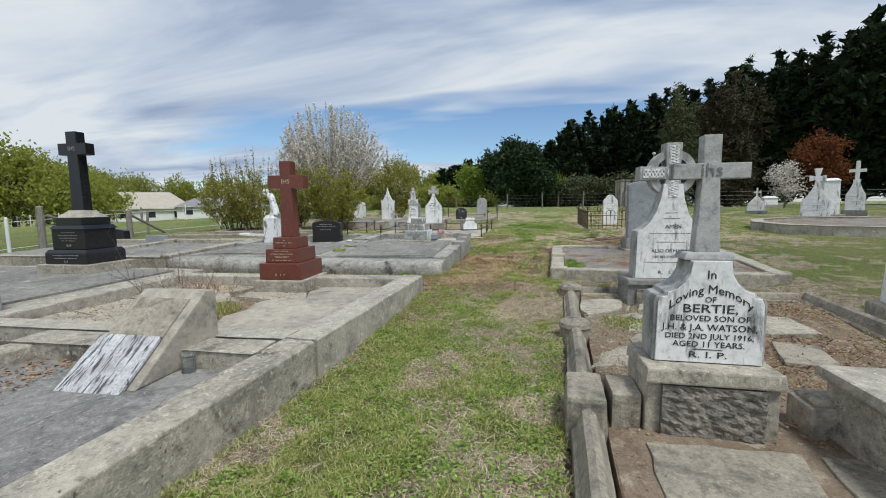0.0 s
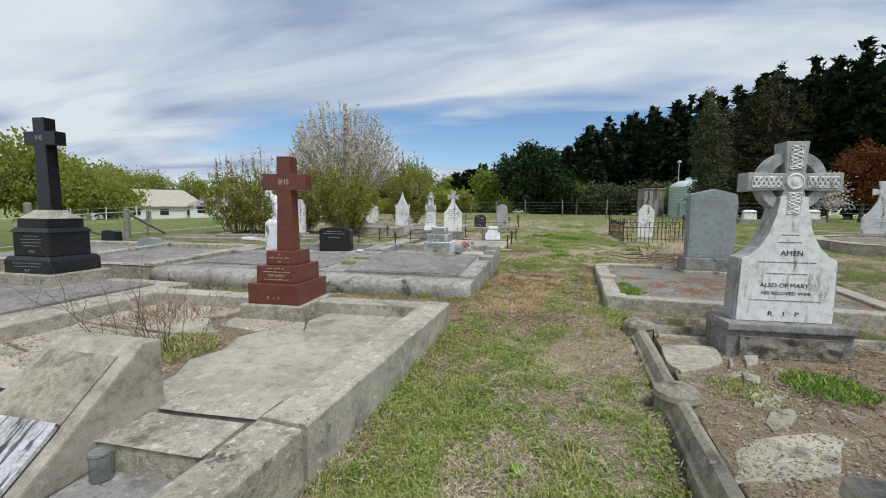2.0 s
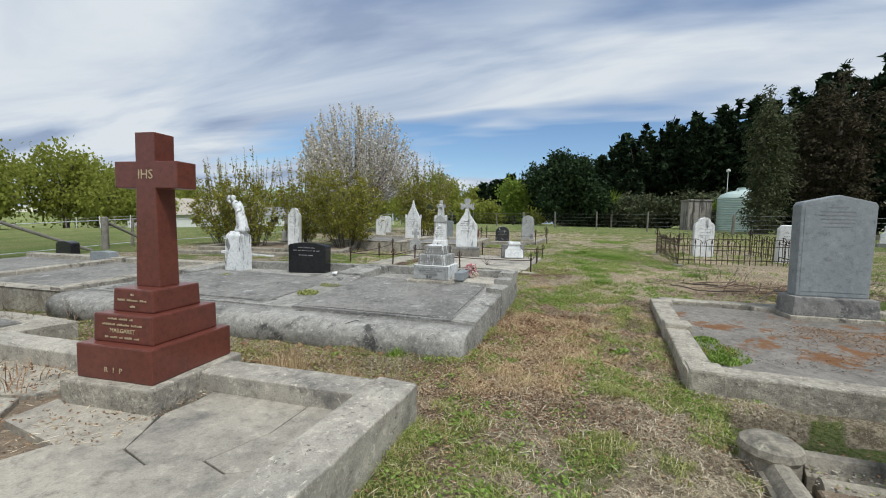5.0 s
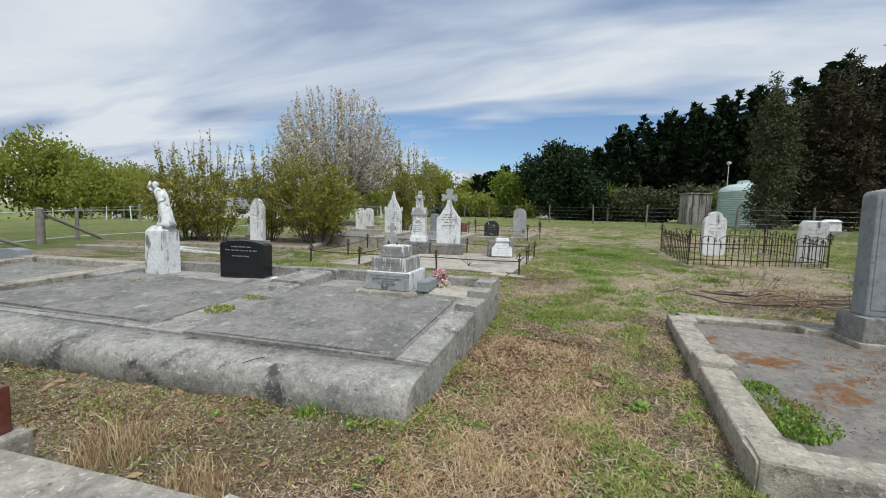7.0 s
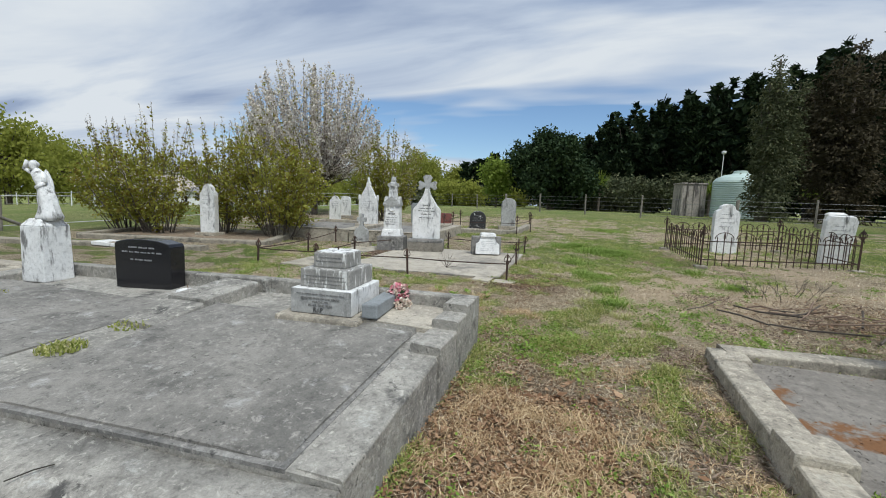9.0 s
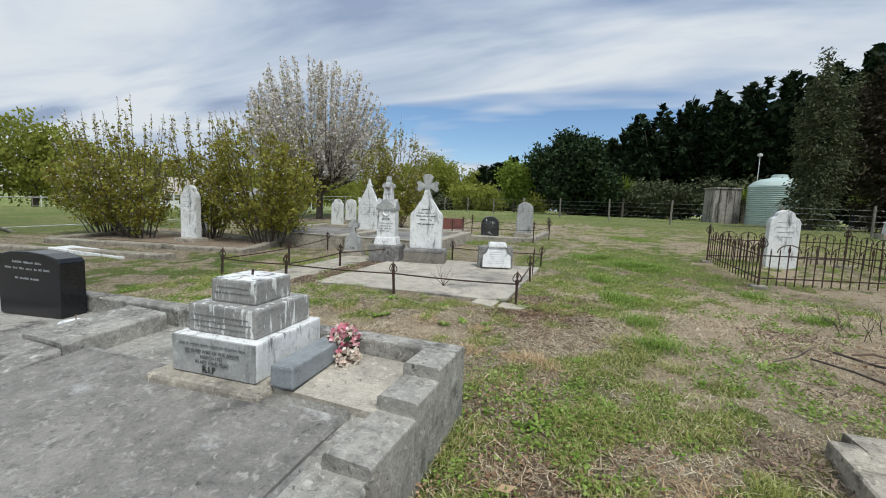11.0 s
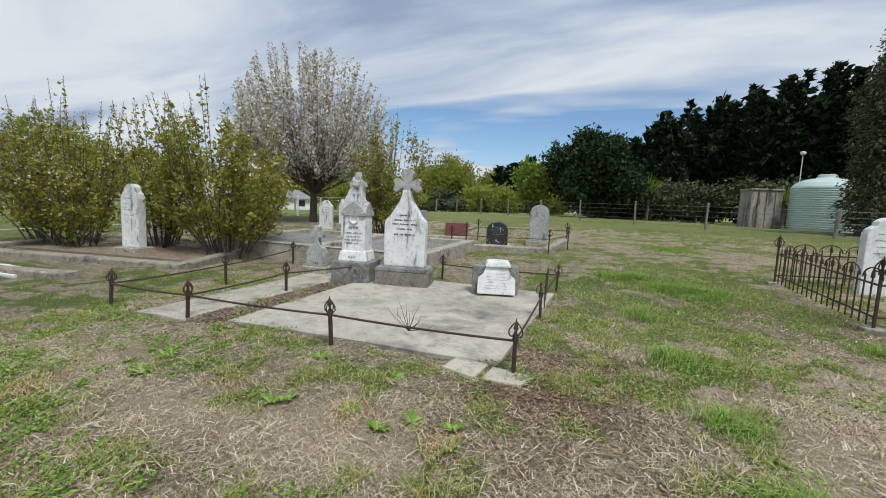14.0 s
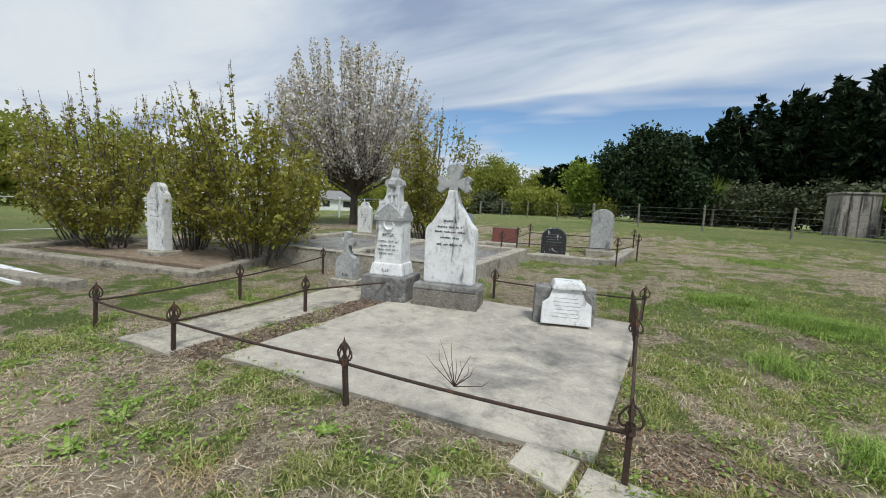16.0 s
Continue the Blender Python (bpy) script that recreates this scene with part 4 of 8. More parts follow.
def red_cross():
    t = thing("cross_monument", pose(-1.90, 5.66, 0.15, 0, 0, 8), "polished red granite cross on three stepped tiers", "monument")
    part("base", box(-0.385, 0.385, -0.42, 0.40, -0.1, 0.235, 0.014, wear=0.005), CONCRETE, t, "grey concrete base")
    tier(t, 0.32, 0.235, 0.475, RED_GRANITE, depth=0.355)
    tier(t, 0.255, 0.475, 0.675, RED_GRANITE, depth=0.285, top=0.985)
    tier(t, 0.178, 0.675, 0.84, RED_GRANITE, depth=0.205, top=0.97)
    latin_cross(t, 0.17, 0.165, 0.84, 1.95, 0.275, 1.555, 1.745, RED_GRANITE, taper=0.022, w=0.006)
    writing("IHS", 0.095, pose(0, -0.084, 1.65), LETTER_GOLD, t)
    writing("R   I   P", 0.05, pose(0, -0.357, 0.31), LETTER_GOLD, t)
    writing("MARGARET", 0.042, pose(0, -0.2855, 0.56), LETTER_GOLD, t)
    bars([(0.645, 0.24), (0.605, 0.34), (0.515, 0.30)], -0.2865, LETTER_GOLD, t, 0.022)
    bars([(0.80, 0.03), (0.76, 0.26), (0.715, 0.05)], -0.206, LETTER_GOLD, t, 0.022)


red_cross()


def plot_black_cross():
    p = plot("wide raised concrete grave slab with a stepped rim")
    flat(p, CONCRETE, -9.6, -4.22, 3.05, 6.75, 0.25, 0.32, 0.35, w=0.02)
    flat(p, SLAB_GREY, -9.3, -4.55, 3.35, 6.45, 0.285, 0.345, 0.05, name="inner_slab", w=0.02)
    kerb_run(p, CONCRETE, -4.20, 0.3, -4.20, 3.02, 0.3, 0.18, 0.24)
    flat(p, CONCRETE_DARK, -9.6, -4.5, 0.3, 3.0, 0.14, 0.2, 0.2, name="lower_slab")
    kerb_run(p, CONCRETE, -2.62, -2.6, -2.62, 2.9, 0.3, 0.18, 0.25)
    flat(p, CONCRETE, -4.2, -2.9, -2.6, 3.0, 0.10, 0.16, 0.2, name="lower_slab")


plot_black_cross()


def black_cross():
    t = thing("cross_monument", pose(-6.18, 5.68, 0.30, 0, 0, 6) @ Matrix.Diagonal((0.95, 0.95, 0.95, 1)), "tall polished black granite cross on stepped tiers", "monument")
    part("base", box(-0.56, 0.56, -0.46, 0.46, -0.08, 0.20, 0.015, wear=0.004), CONCRETE, t, "grey concrete base")
    tier(t, 0.45, 0.20, 0.40, BLACK_GRANITE, depth=0.38)
    tier(t, 0.45, 0.40, 0.46, BLACK_GRANITE, depth=0.38, top=0.90, w=0.004)
    tier(t, 0.36, 0.46, 0.83, BLACK_GRANITE, depth=0.30)
    tier(t, 0.385, 0.83, 0.90, BLACK_GRANITE, depth=0.33, top=0.86, w=0.006, name="cornice")
    tier(t, 0.28, 0.90, 1.04, BLACK_GRANITE, depth=0.28)
    tier(t, 0.29, 1.04, 1.10, CONCRETE_PALE, depth=0.24, top=0.82, w=0.006, name="moulding", label="grey moulded collar")
    tier(t, 0.22, 1.10, 1.17, CONCRETE_PALE, depth=0.18, top=0.72, w=0.006, name="moulding", label="grey moulded collar")
    latin_cross(t, 0.22, 0.17, 1.17, 2.60, 0.30, 2.18, 2.39, BLACK_GRANITE, taper=0.025, w=0.008)
    writing("IHS", 0.11, pose(0, -0.089, 2.285), LETTER_GREY, t)
    writing("R.I.P", 0.06, pose(0, -0.302, 0.53), LETTER_GREY, t)
    writing("R.I.P", 0.05, pose(0, -0.382, 0.25), LETTER_GREY, t)
    bars([(0.77, 0.3), (0.72, 0.42), (0.67, 0.38), (0.62, 0.3)], -0.302, LETTER_GREY, t, 0.018)
    bars([(0.36, 0.55), (0.31, 0.5)], -0.382, LETTER_GREY, t, 0.018)


black_cross()


def edge_stone():
    t = thing("headstone", pose(-4.22, 3.30, 0.24, 0, 0, 6), "plain grey granite headstone with a rough edge", "headstone")
    part("stone", plate([(-0.4, 0), (0.14, 0), (0.13, 0.74), (-0.4, 0.80)], -0.07, 0.07, 0.012), GREY_STONE, t)


edge_stone()


def zc(y, x=-0.5):
    """The top of the double grave, y in its own askew plan."""
    return 0.445 + (y - 7.2) * (0.107 + 0.015 * x)


def D(x, y):
    """Plan of the double grave: askew in front, square to the path behind."""
    f = min(1.0, max(0.0, (y - 7.2) / 2.4))
    return (x, y + 0.1 * x * (1 - f))


def plot_double_slab():
    p = plot("large raised double concrete grave with a rounded front edge")
    # rounded front
    b = bmesh.new()
    rings = []
    for i in range(29):
        x = 0.02 - 5.55 * i / 28
        ring = []
        for yy, zz in ((7.24, -0.2), (7.20, 0.06), (7.205, 0.135), (7.235, 0.195), (7.285, 0.232), (7.36, 0.252), (7.54, 0.262), (7.55, 0.22), (7.55, -0.2)):
            px, py = D(x, yy)
            ring.append(b.verts.new(Vector((px, py, 0.19 + zz)) + noise.noise_vector(Vector((px, py, zz)) * 4) * 0.008))
        rings.append(ring)
    for r0, r1 in zip(rings, rings[1:]):
        for j in range(9):
            k = (j + 1) % 9
            b.faces.new((r0[j], r0[k], r1[k], r1[j]))
    b.faces.new(rings[0])
    b.faces.new(list(reversed(rings[-1])))
    for f in b.faces:
        f.smooth = len(f.verts) == 4
    part("front_kerb", b, CONCRETE_GREY, p, "rounded worn concrete front")
    part("plinth_slab", slab([(*D(-5.53, 7.551), zc(7.551, -5.5)), (*D(0.02, 7.551), zc(7.551, 0)), (*D(0.02, 8.99), zc(8.99, 0)), (*D(-5.53, 8.99), zc(8.99, -5.5))], 0.6, w=0.012), CONCRETE_GREY, p)
    part("rear_slab", slab([(*D(-5.53, 8.992), zc(8.992, -5.5)), (*D(-0.96, 8.992), zc(8.992, -1)), (*D(-0.96, 9.62), zc(9.62, -1)), (*D(-5.53, 9.62), zc(9.62, -5.5))], 0.6, w=0.01), CONCRETE_GREY, p)
    kerb_run(p, CONCRETE_GREY, 0.03, 7.552, 0.03, 8.64, 0.23, zc(7.55) + 0.012, zc(8.64) + 0.014, 0.1, name="side_kerb", plan=D)
    flat(p, SLAB_GREY, -2.12, -0.26, 7.58, 9.0, zc(7.58) + 0.022, zc(9.0) + 0.022, 0.06, name="panel", w=0.018, plan=D)
    flat(p, SLAB_GREY, -5.2, -2.62, 7.66, 9.05, zc(7.66, -4) + 0.03, zc(9.05, -4) + 0.03, 0.09, name="panel", w=0.018, plan=D)
    for x0, x1, y0, y1, xm in ((-2.15, -0.23, 7.55, 9.03, -0.5), (-5.24, -2.58, 7.62, 9.10, -4.0)):
        b = bmesh.new()
        for a0, a1, c0, c1 in ((x0, x1, y0, y0 + 0.045), (x0, x1, y1 - 0.045, y1), (x0, x0 + 0.045, y0 + 0.045, y1 - 0.045), (x1 - 0.045, x1, y0 + 0.045, y1 - 0.045)):
            join(b, slab([(*D(a0, c0), zc(c0, xm) + 0.008), (*D(a1, c0), zc(c0, xm) + 0.008), (*D(a1, c1), zc(c1, xm) + 0.008), (*D(a0, c1), zc(c1, xm) + 0.008)], 0.02, 0.0, 0.4, 0))
        part("joint", b, CONCRETE_DARK, p, "dark recessed joint round the panel")
    # raised back and stepped corner
    kerb_run(p, CONCRETE_GREY, 0.04, 9.66, -2.05, 9.66, 0.13, 0.795, 0.76, 0.2, name="back_kerb", plan=D)
    kerb_run(p, CONCRETE_GREY, -2.06, 9.66, -5.55, 9.66, 0.14, 0.76, 0.64, 0.2, name="back_kerb", plan=D)
    kerb_run(p, CONCRETE_GREY, 0.04, 9.28, 0.04, 9.53, 0.20, 0.795, 0.795, 0.2, name="side_kerb", plan=D)
    kerb_run(p, CONCRETE_GREY, 0.042, 9.02, 0.042, 9.28, 0.20, 0.735, 0.735, 0.2, name="side_kerb", plan=D)
    kerb_run(p, CONCRETE_GREY, 0.038, 8.66, 0.038, 9.02, 0.21, 0.665, 0.665, 0.2, name="side_kerb", plan=D)
    kerb_run(p, CONCRETE_GREY, -5.28, 8.7, -5.28, 9.46, 0.28, 0.56, 0.62, 0.2, name="side_kerb", plan=D)
    # divider that steps down between the two graves
    kerb_run(p, CONCRETE_GREY, -2.15, 8.9, -2.15, 9.46, 0.42, 0.69, 0.74, 0.2, name="divider", plan=D)
    kerb_run(p, CONCRETE_GREY, -2.14, 8.5, -2.14, 8.89, 0.40, 0.585, 0.665, 0.2, name="divider", plan=D)
    flat(p, CONCRETE_PALE, -0.955, -0.15, 8.995, 9.53, zc(9.0) + 0.045, zc(9.0) + 0.06, 0.4, name="flower_bed", w=0.008, plan=D)
    kerb_run(p, CONCRETE_GREY, -0.25, 8.99, -0.62, 8.99, 0.07, zc(9.0) + 0.05, zc(9.0) + 0.046, 0.2, name="bed_lip", cap=0.02, plan=D)
    b = rod([(-1.25, 7.13, 0.43), (-1.2, 7.2, 0.447), (-1.16, 7.25, 0.450)], 0.003, 4)
    part("crack", b, CRACK, p, "dark crack in the front edge")


plot_double_slab()


def stepped_plinth():
    x, y = -1.08, 9.21
    t = thing("stepped_pedestal", pose(x, y, zc(9.25) - 0.01, 0, 0, 5) @ Matrix.Diagonal((0.94, 0.95, 1, 1)), "three-tiered pedestal streaked with lime, its cross missing", "monument")
    part("footing", box(-0.39, 0.39, -0.40, 0.33, -0.14, 0.035, 0.02, 0.96), CONCRETE, t)
    tier(t, 0.278, 0.035, 0.235, WHITEWASH, depth=0.290, label="white painted lower tier")
    part("lower_front", box(-0.274, 0.274, -0.300, -0.287, 0.04, 0.232, 0.003), MARBLE_GREY, t, "worn pale front of the lower tier")
    tier(t, 0.230, 0.235, 0.385, TIER_GREY, depth=0.235, label="grey middle tier with white streaks")
    tier(t, 0.152, 0.385, 0.51, TIER_GREY, depth=0.152, label="grey upper tier with white streaks")
    part("mortar_top", box(-0.14, 0.14, -0.14, 0.14, 0.506, 0.515, 0.003, wear=0.003), WHITEWASH, t, "white mortar patch on top")
    part("dowel", rod([(0, 0, 0.52), (0.004, 0, 0.548)], 0.007), IRON, t, "iron dowel stub")
    writing("R.I.P", 0.05, pose(-0.02, -0.304, 0.07), LETTER, t)
    bars([(0.197, 0.44)], -0.304, LETTER_FAINT, t, 0.012)
    for line, z in (("BELOVED WIFE OF THE ABOVE", 0.162), ("MARCH 1921", 0.135), ("IN HER 62ND YEAR", 0.108)):
        writing(line, 0.026, pose(0, -0.304, z), LETTER_FAINT, t)
    bars([(0.33, 0.36), (0.30, 0.40), (0.27, 0.34)], -0.237, LETTER_FAINT, t, 0.009)
    bars([(0.47, 0.22), (0.44, 0.25)], -0.154, LETTER_FAINT, t, 0.009)


stepped_plinth()


def fallen_shaft():
    t = thing("fallen_stone_bar", pose(-0.67, 9.21, zc(9.0) + 0.115, 0, 0, 6), "broken grey granite bar lying beside the pedestal", "stone")
    b = box(-0.065, 0.065, -0.25, 0.25, -0.055, 0.055, 0.012, wear=0.003)
    part("bar", b, GREY_STONE, t)


fallen_shaft()


def posy(x, y, z):
    t = thing("artificial_flowers", pose(x, y, z), "faded pink and cream artificial flower bunch", "flowers")
    r = np.random.default_rng(3)
    c = r.normal(size=(110, 3))
    c /= np.linalg.norm(c, axis=1, keepdims=True)
    c = c * np.array([0.085, 0.085, 0.095]) * r.uniform(0.6, 1.0, (110, 1)) + (0, 0, 0.10)
    c[80:] = c[80:] * (0.7, 1, 0.5) + (0.07, -0.05, -0.02)
    for sl, m, lb in ((slice(0, 60), PETAL_PINK, "pink flower heads"), (slice(60, 110), PETAL_CREAM, "cream flower heads")):
        pts = np.repeat(c[sl], 14, 0) + r.normal(size=(len(c[sl]) * 14, 3)) * 0.011
        v, f = quads_at(pts, 0.022, 1.1, rnd=r)
        np_mesh("blossom", v, f, m, t, lb, "stuff")
    pts = c[:60] * 0.9 + r.normal(size=(60, 3)) * 0.015
    v, f = quads_at(pts, 0.03, 2.2, rnd=r)
    np_mesh("leaves", v, f, LEAF_DARK, t)
    part("stem", rod([(0, 0, 0), (0.01, 0, 0.08), (0.0, 0.01, 0.12)], 0.008), LEAF_DARK, t)


posy(-0.62, 9.43, zc(9.0) + 0.062)


def black_tablet():
    t = thing("headstone", pose(-3.52, 9.37, zc(9.42, -3.5) - 0.01, 0, 0, 6), "polished black granite tablet headstone with pale lettering", "headstone")
    half = [(0.355, 0.0), (0.36, 0.46), (0.335, 0.49), (0.19, 0.52), (0.0, 0.53)]
    part("stone", plate(mirrored(half), -0.09, 0.09, 0.008), BLACK_GRANITE, t)
    bars([(0.44, 0.34), (0.39, 0.52), (0.31, 0.30)], -0.092, LETTER_GREY, t, 0.026)


black_tablet()


def ring_vase():
    t = thing("flower_holder", pose(-2.85, 9.25, zc(9.3, -2.8) + 0.01), "small white ring flower holder with a dry stem", "vase")
    part("ring", lathe([(0.085, 0.0), (0.10, 0.012), (0.095, 0.03), (0.075, 0.035), (0.06, 0.02), (0.06, 0.005)], 18), WHITEWASH, t)
    part("dry_stem", rod([(0, 0, 0.0), (0.01, 0, 0.04), (-0.01, 0.01, 0.08)], 0.004), TWIG, t)


ring_vase()


def angel():
    t = thing("angel_statue", pose(-5.02, 9.25, zc(9.35, -5.0), 0, 0, 8) @ Matrix.Diagonal((0.95, 0.95, 1.03, 1)), "small white angel statue on a stained white pedestal", "statue")
    part("pedestal", box(-0.17, 0.17, -0.17, 0.17, 0.0, 0.62, 0.014, 0.94), WHITEWASH, t)
    part("cap", box(-0.16, 0.16, -0.16, 0.16, 0.62, 0.70, 0.012, 0.62), WHITEWASH, t)
    b = bmesh.new()

    def blobby(c, r, seg=10):
        k = bmesh.new()
        bmesh.ops.create_uvsphere(k, u_segments=seg, v_segments=8, radius=1)
        for v in k.verts:
            v.co = Vector((c[0] + v.co.x * r[0], c[1] + v.co.y * r[1], c[2] + v.co.z * r[2]))
        join(b, k)
    robe = lathe([(0.125, 0.68), (0.135, 0.72), (0.115, 0.77), (0.10, 0.84), (0.098, 0.92), (0.085, 1.0), (0.07, 1.06), (0.085, 1.13), (0.08, 1.19), (0.045, 1.225), (0.022, 1.25)], 28)
    for v in robe.verts:
        ang = math.atan2(v.co.y, v.co.x)
        fold = 1 + 0.13 * math.sin(ang * 7 + v.co.z * 5) * min(1.0, max(0.0, (1.12 - v.co.z) * 3))
        v.co.x *= fold
        v.co.y *= fold * 0.85
        v.co.x += 0.05 * math.sin((v.co.z - 0.68) * 5.2)
    join(b, robe)
    blobby((-0.01, -0.015, 1.275), (0.04, 0.045, 0.052))
    blobby((-0.005, 0.0, 1.295), (0.046, 0.05, 0.04))
    tube(b, (-0.05, 0, 1.19), (-0.135, -0.02, 1.235), 0.03, 0.024, 8)
    tube(b, (-0.135, -0.02, 1.235), (-0.055, -0.03, 1.325), 0.024, 0.018, 8)
    tube(b, (0.08, 0, 1.19), (0.115, -0.03, 1.09), 0.03, 0.026, 8)
    tube(b, (0.115, -0.03, 1.09), (0.03, -0.085, 1.03), 0.026, 0.018, 8)
    blobby((0.07, 0.055, 1.10), (0.05, 0.025, 0.14))
    for v in b.verts:
        v.co.x -= 0.30 * max(0.0, v.co.z - 0.74) - 0.07
    rough_up(b, 0.008, 18)
    for f in b.faces:
        f.smooth = True
    part("figure", b, WHITEWASH, t)


angel()


def plot_west_low():
    p = plot("low concrete kerbed graves at the paddock edge")
    kerb_run(p, CONCRETE, -5.75, 7.5, -5.75, 10.2, 0.25, 0.46, 0.60)
    kerb_run(p, CONCRETE, -5.75, 10.2, -11.0, 10.2, 0.25, 0.60, 0.56)
    kerb_run(p, CONCRETE, -5.75, 7.5, -11.0, 7.5, -0.25, 0.42, 0.40)
    flat(p, SLAB_GREY, -11.0, -6.0, 7.75, 10.0, 0.36, 0.48, 0.2)
    kerb_run(p, CONCRETE, -8.3, 7.75, -8.3, 9.95, 0.22, 0.43, 0.55)


plot_west_low()


def small_stones():
    for (x, y), label, m, half in (((-10.2, 9.25), "small dark headstone at the paddock edge", BLACK_GRANITE, [(0.24, 0), (0.22, 0.36), (0.12, 0.40), (0, 0.41)]),
                                  ((-8.72, 9.15), "low grey sloping headstone block", GREY_STONE, [(0.30, 0), (0.26, 0.24), (0, 0.26)])):
        t = thing("headstone", pose(x, y, 0.44, 0, 0, 6), label, "headstone")
        part("stone", plate(mirrored(half), -0.10, 0.10, 0.012), m, t)
        part("base", box(-half[0][0] - 0.06, half[0][0] + 0.06, -0.16, 0.16, -0.06, 0.04, 0.012), CONCRETE, t)


small_stones()

# ---- eastern row ----


def E(x, y):
    return (x, y + 0.06 * (x - 2.0))


def plot_sandstone():
    p = plot("mossy roll-topped sandstone kerbs round broken paving")
    runs = [(-2.5, 0.7, 0.13, 0.15), (0.76, 2.83, 0.155, 0.20), (3.40, 4.56, 0.19, 0.20), (4.84, 6.32, 0.20, 0.225)]
    for y0, y1, h0, h1 in runs:
        kerb_run(p, SANDSTONE, 2.27, y0, 2.27, y1, 0.19, h0, h1, 0.12, E, cap=1, wear=0.008)
    for y, s, h in ((3.10, 0.24, 0.25), (4.70, 0.13, 0.20), (6.45, 0.15, 0.15)):
        x, yy = E(2.17, y)
        b = box(x - 0.13, x + 0.13, yy - s, yy + s, G(x, yy) - 0.1, G(x, yy) + h, 0.03, 0.92, wear=0.008) if s > 0.2 else lathe([(0.15, -0.1), (0.15, h - 0.10), (0.165, h - 0.07), (0.155, h - 0.03), (0.11, h), (0.03, h + 0.01)], 14)
        if s < 0.2:
            b.transform(Matrix.Translation((x, yy, G(x, yy))))
        part("kerb_block", b, SANDSTONE, p)
    kerb_run(p, SANDSTONE, 2.32, 6.36, 2.84, 6.36, 0.15, 0.25, 0.25, 0.12, E, cap=1, wear=0.01)
    kerb_run(p, SANDSTONE, 2.34, 6.17, 2.84, 6.17, 0.15, 0.20, 0.20, 0.12, E, cap=1, wear=0.01)
    kerb_run(p, SANDSTONE, 3.92, 6.36, 5.0, 6.36, 0.15, 0.25, 0.25, 0.12, E, cap=1, wear=0.01)
    for y0, y1 in ((-2.5, 3.9), (3.9, 6.2)):
        flat(p, SOIL, 2.3, 5.0, y0, y1, G(3, y0) + 0.03, G(3, y1) + 0.035, 0.15, E, name="soil_bed", label="dark soil and litter between the stones", wear=0.012)
    kerb_run(p, SANDSTONE, 5.2, 4.6, 5.2, 6.4, 0.19, 0.25, 0.28, 0.12, E, cap=1, wear=0.008)
    kerb_run(p, SANDSTONE, 5.2, 2.0, 5.2, 4.4, 0.19, 0.22, 0.25, 0.12, E, cap=1, wear=0.008)
    x, yy = E(5.1, 4.5)
    part("kerb_block", box(x - 0.14, x + 0.14, yy - 0.14, yy + 0.14, G(x, yy) - 0.1, G(x, yy) + 0.3, 0.03, 0.92, wear=0.008), SANDSTONE, p)
    kerb_run(p, SANDSTONE, 2.33, 2.98, 2.50, 2.98, 0.30, 0.24, 0.24, 0.12, E, name="cross_kerb")
    rnd = random.Random(9)
    stones = [
        [(2.3, 5.92), (2.79, 6.06), (2.77, 5.67), (2.68, 5.56), (2.34, 5.31), (2.26, 5.48)],
        [(2.82, 5.75), (2.88, 5.8), (2.84, 5.61), (2.77, 5.56)],
        [(2.98, 5.9), (3.13, 5.93), (3.05, 5.69), (2.92, 5.64)],
        [(2.68, 5.4), (2.86, 5.55), (2.79, 5.37), (2.65, 5.28)],
        [(2.84, 5.46), (2.95, 5.41), (2.89, 5.27), (2.8, 5.32)],
        [(2.67, 5.14), (2.78, 5.22), (2.85, 5.14), (2.68, 4.97)],
        [(2.75, 5.07), (2.88, 5.18), (3.0, 5.09), (2.88, 4.9), (2.7, 4.87)],
        [(2.79, 4.83), (2.98, 4.91), (2.85, 4.62), (2.7, 4.53), (2.7, 4.64)],
        [(2.39, 4.22), (2.56, 4.39), (2.93, 4.6), (3.12, 4.59), (2.86, 4.16), (2.27, 3.88)],
        [(3.85, 4.3), (4.25, 4.22), (4.3, 4.75), (3.95, 4.8)], [(3.95, 5.0), (4.5, 5.1), (4.45, 5.6), (4.0, 5.6)],
        [(2.45, -1.5), (4.9, -1.5), (4.9, 0.6), (2.45, 0.7)], [(2.45, 0.74), (4.0, 0.66), (3.9, 2.3), (3.3, 2.5), (2.5, 2.2)],
        [(2.5, 2.25), (3.25, 2.55), (3.3, 2.9), (2.5, 2.85)], [(3.36, 2.52), (3.95, 2.34), (4.9, 2.3), (4.9, 2.95), (3.4, 2.92)],
    ]
    for k, o in enumerate(stones):
        pts = []
        for (a, c), (a2, c2) in zip(o, o[1:] + o[:1]):
            n = max(1, int(math.hypot(a2 - a, c2 - c) / 0.14))
            for i in range(n):
                pts.append((a + (a2 - a) * i / n + rnd.uniform(-0.015, 0.015), c + (c2 - c) * i / n + rnd.uniform(-0.015, 0.015)))
        dz = rnd.uniform(0.05, 0.075)
        part("paving_stone", polyslab(pts, lambda x, y: G(x, y) + dz + 0.012 * noise.noise(Vector((x, y, k))), 0.1), (PAVING, SANDSTONE)[k % 2 if k < 11 else 1], p)


plot_sandstone()


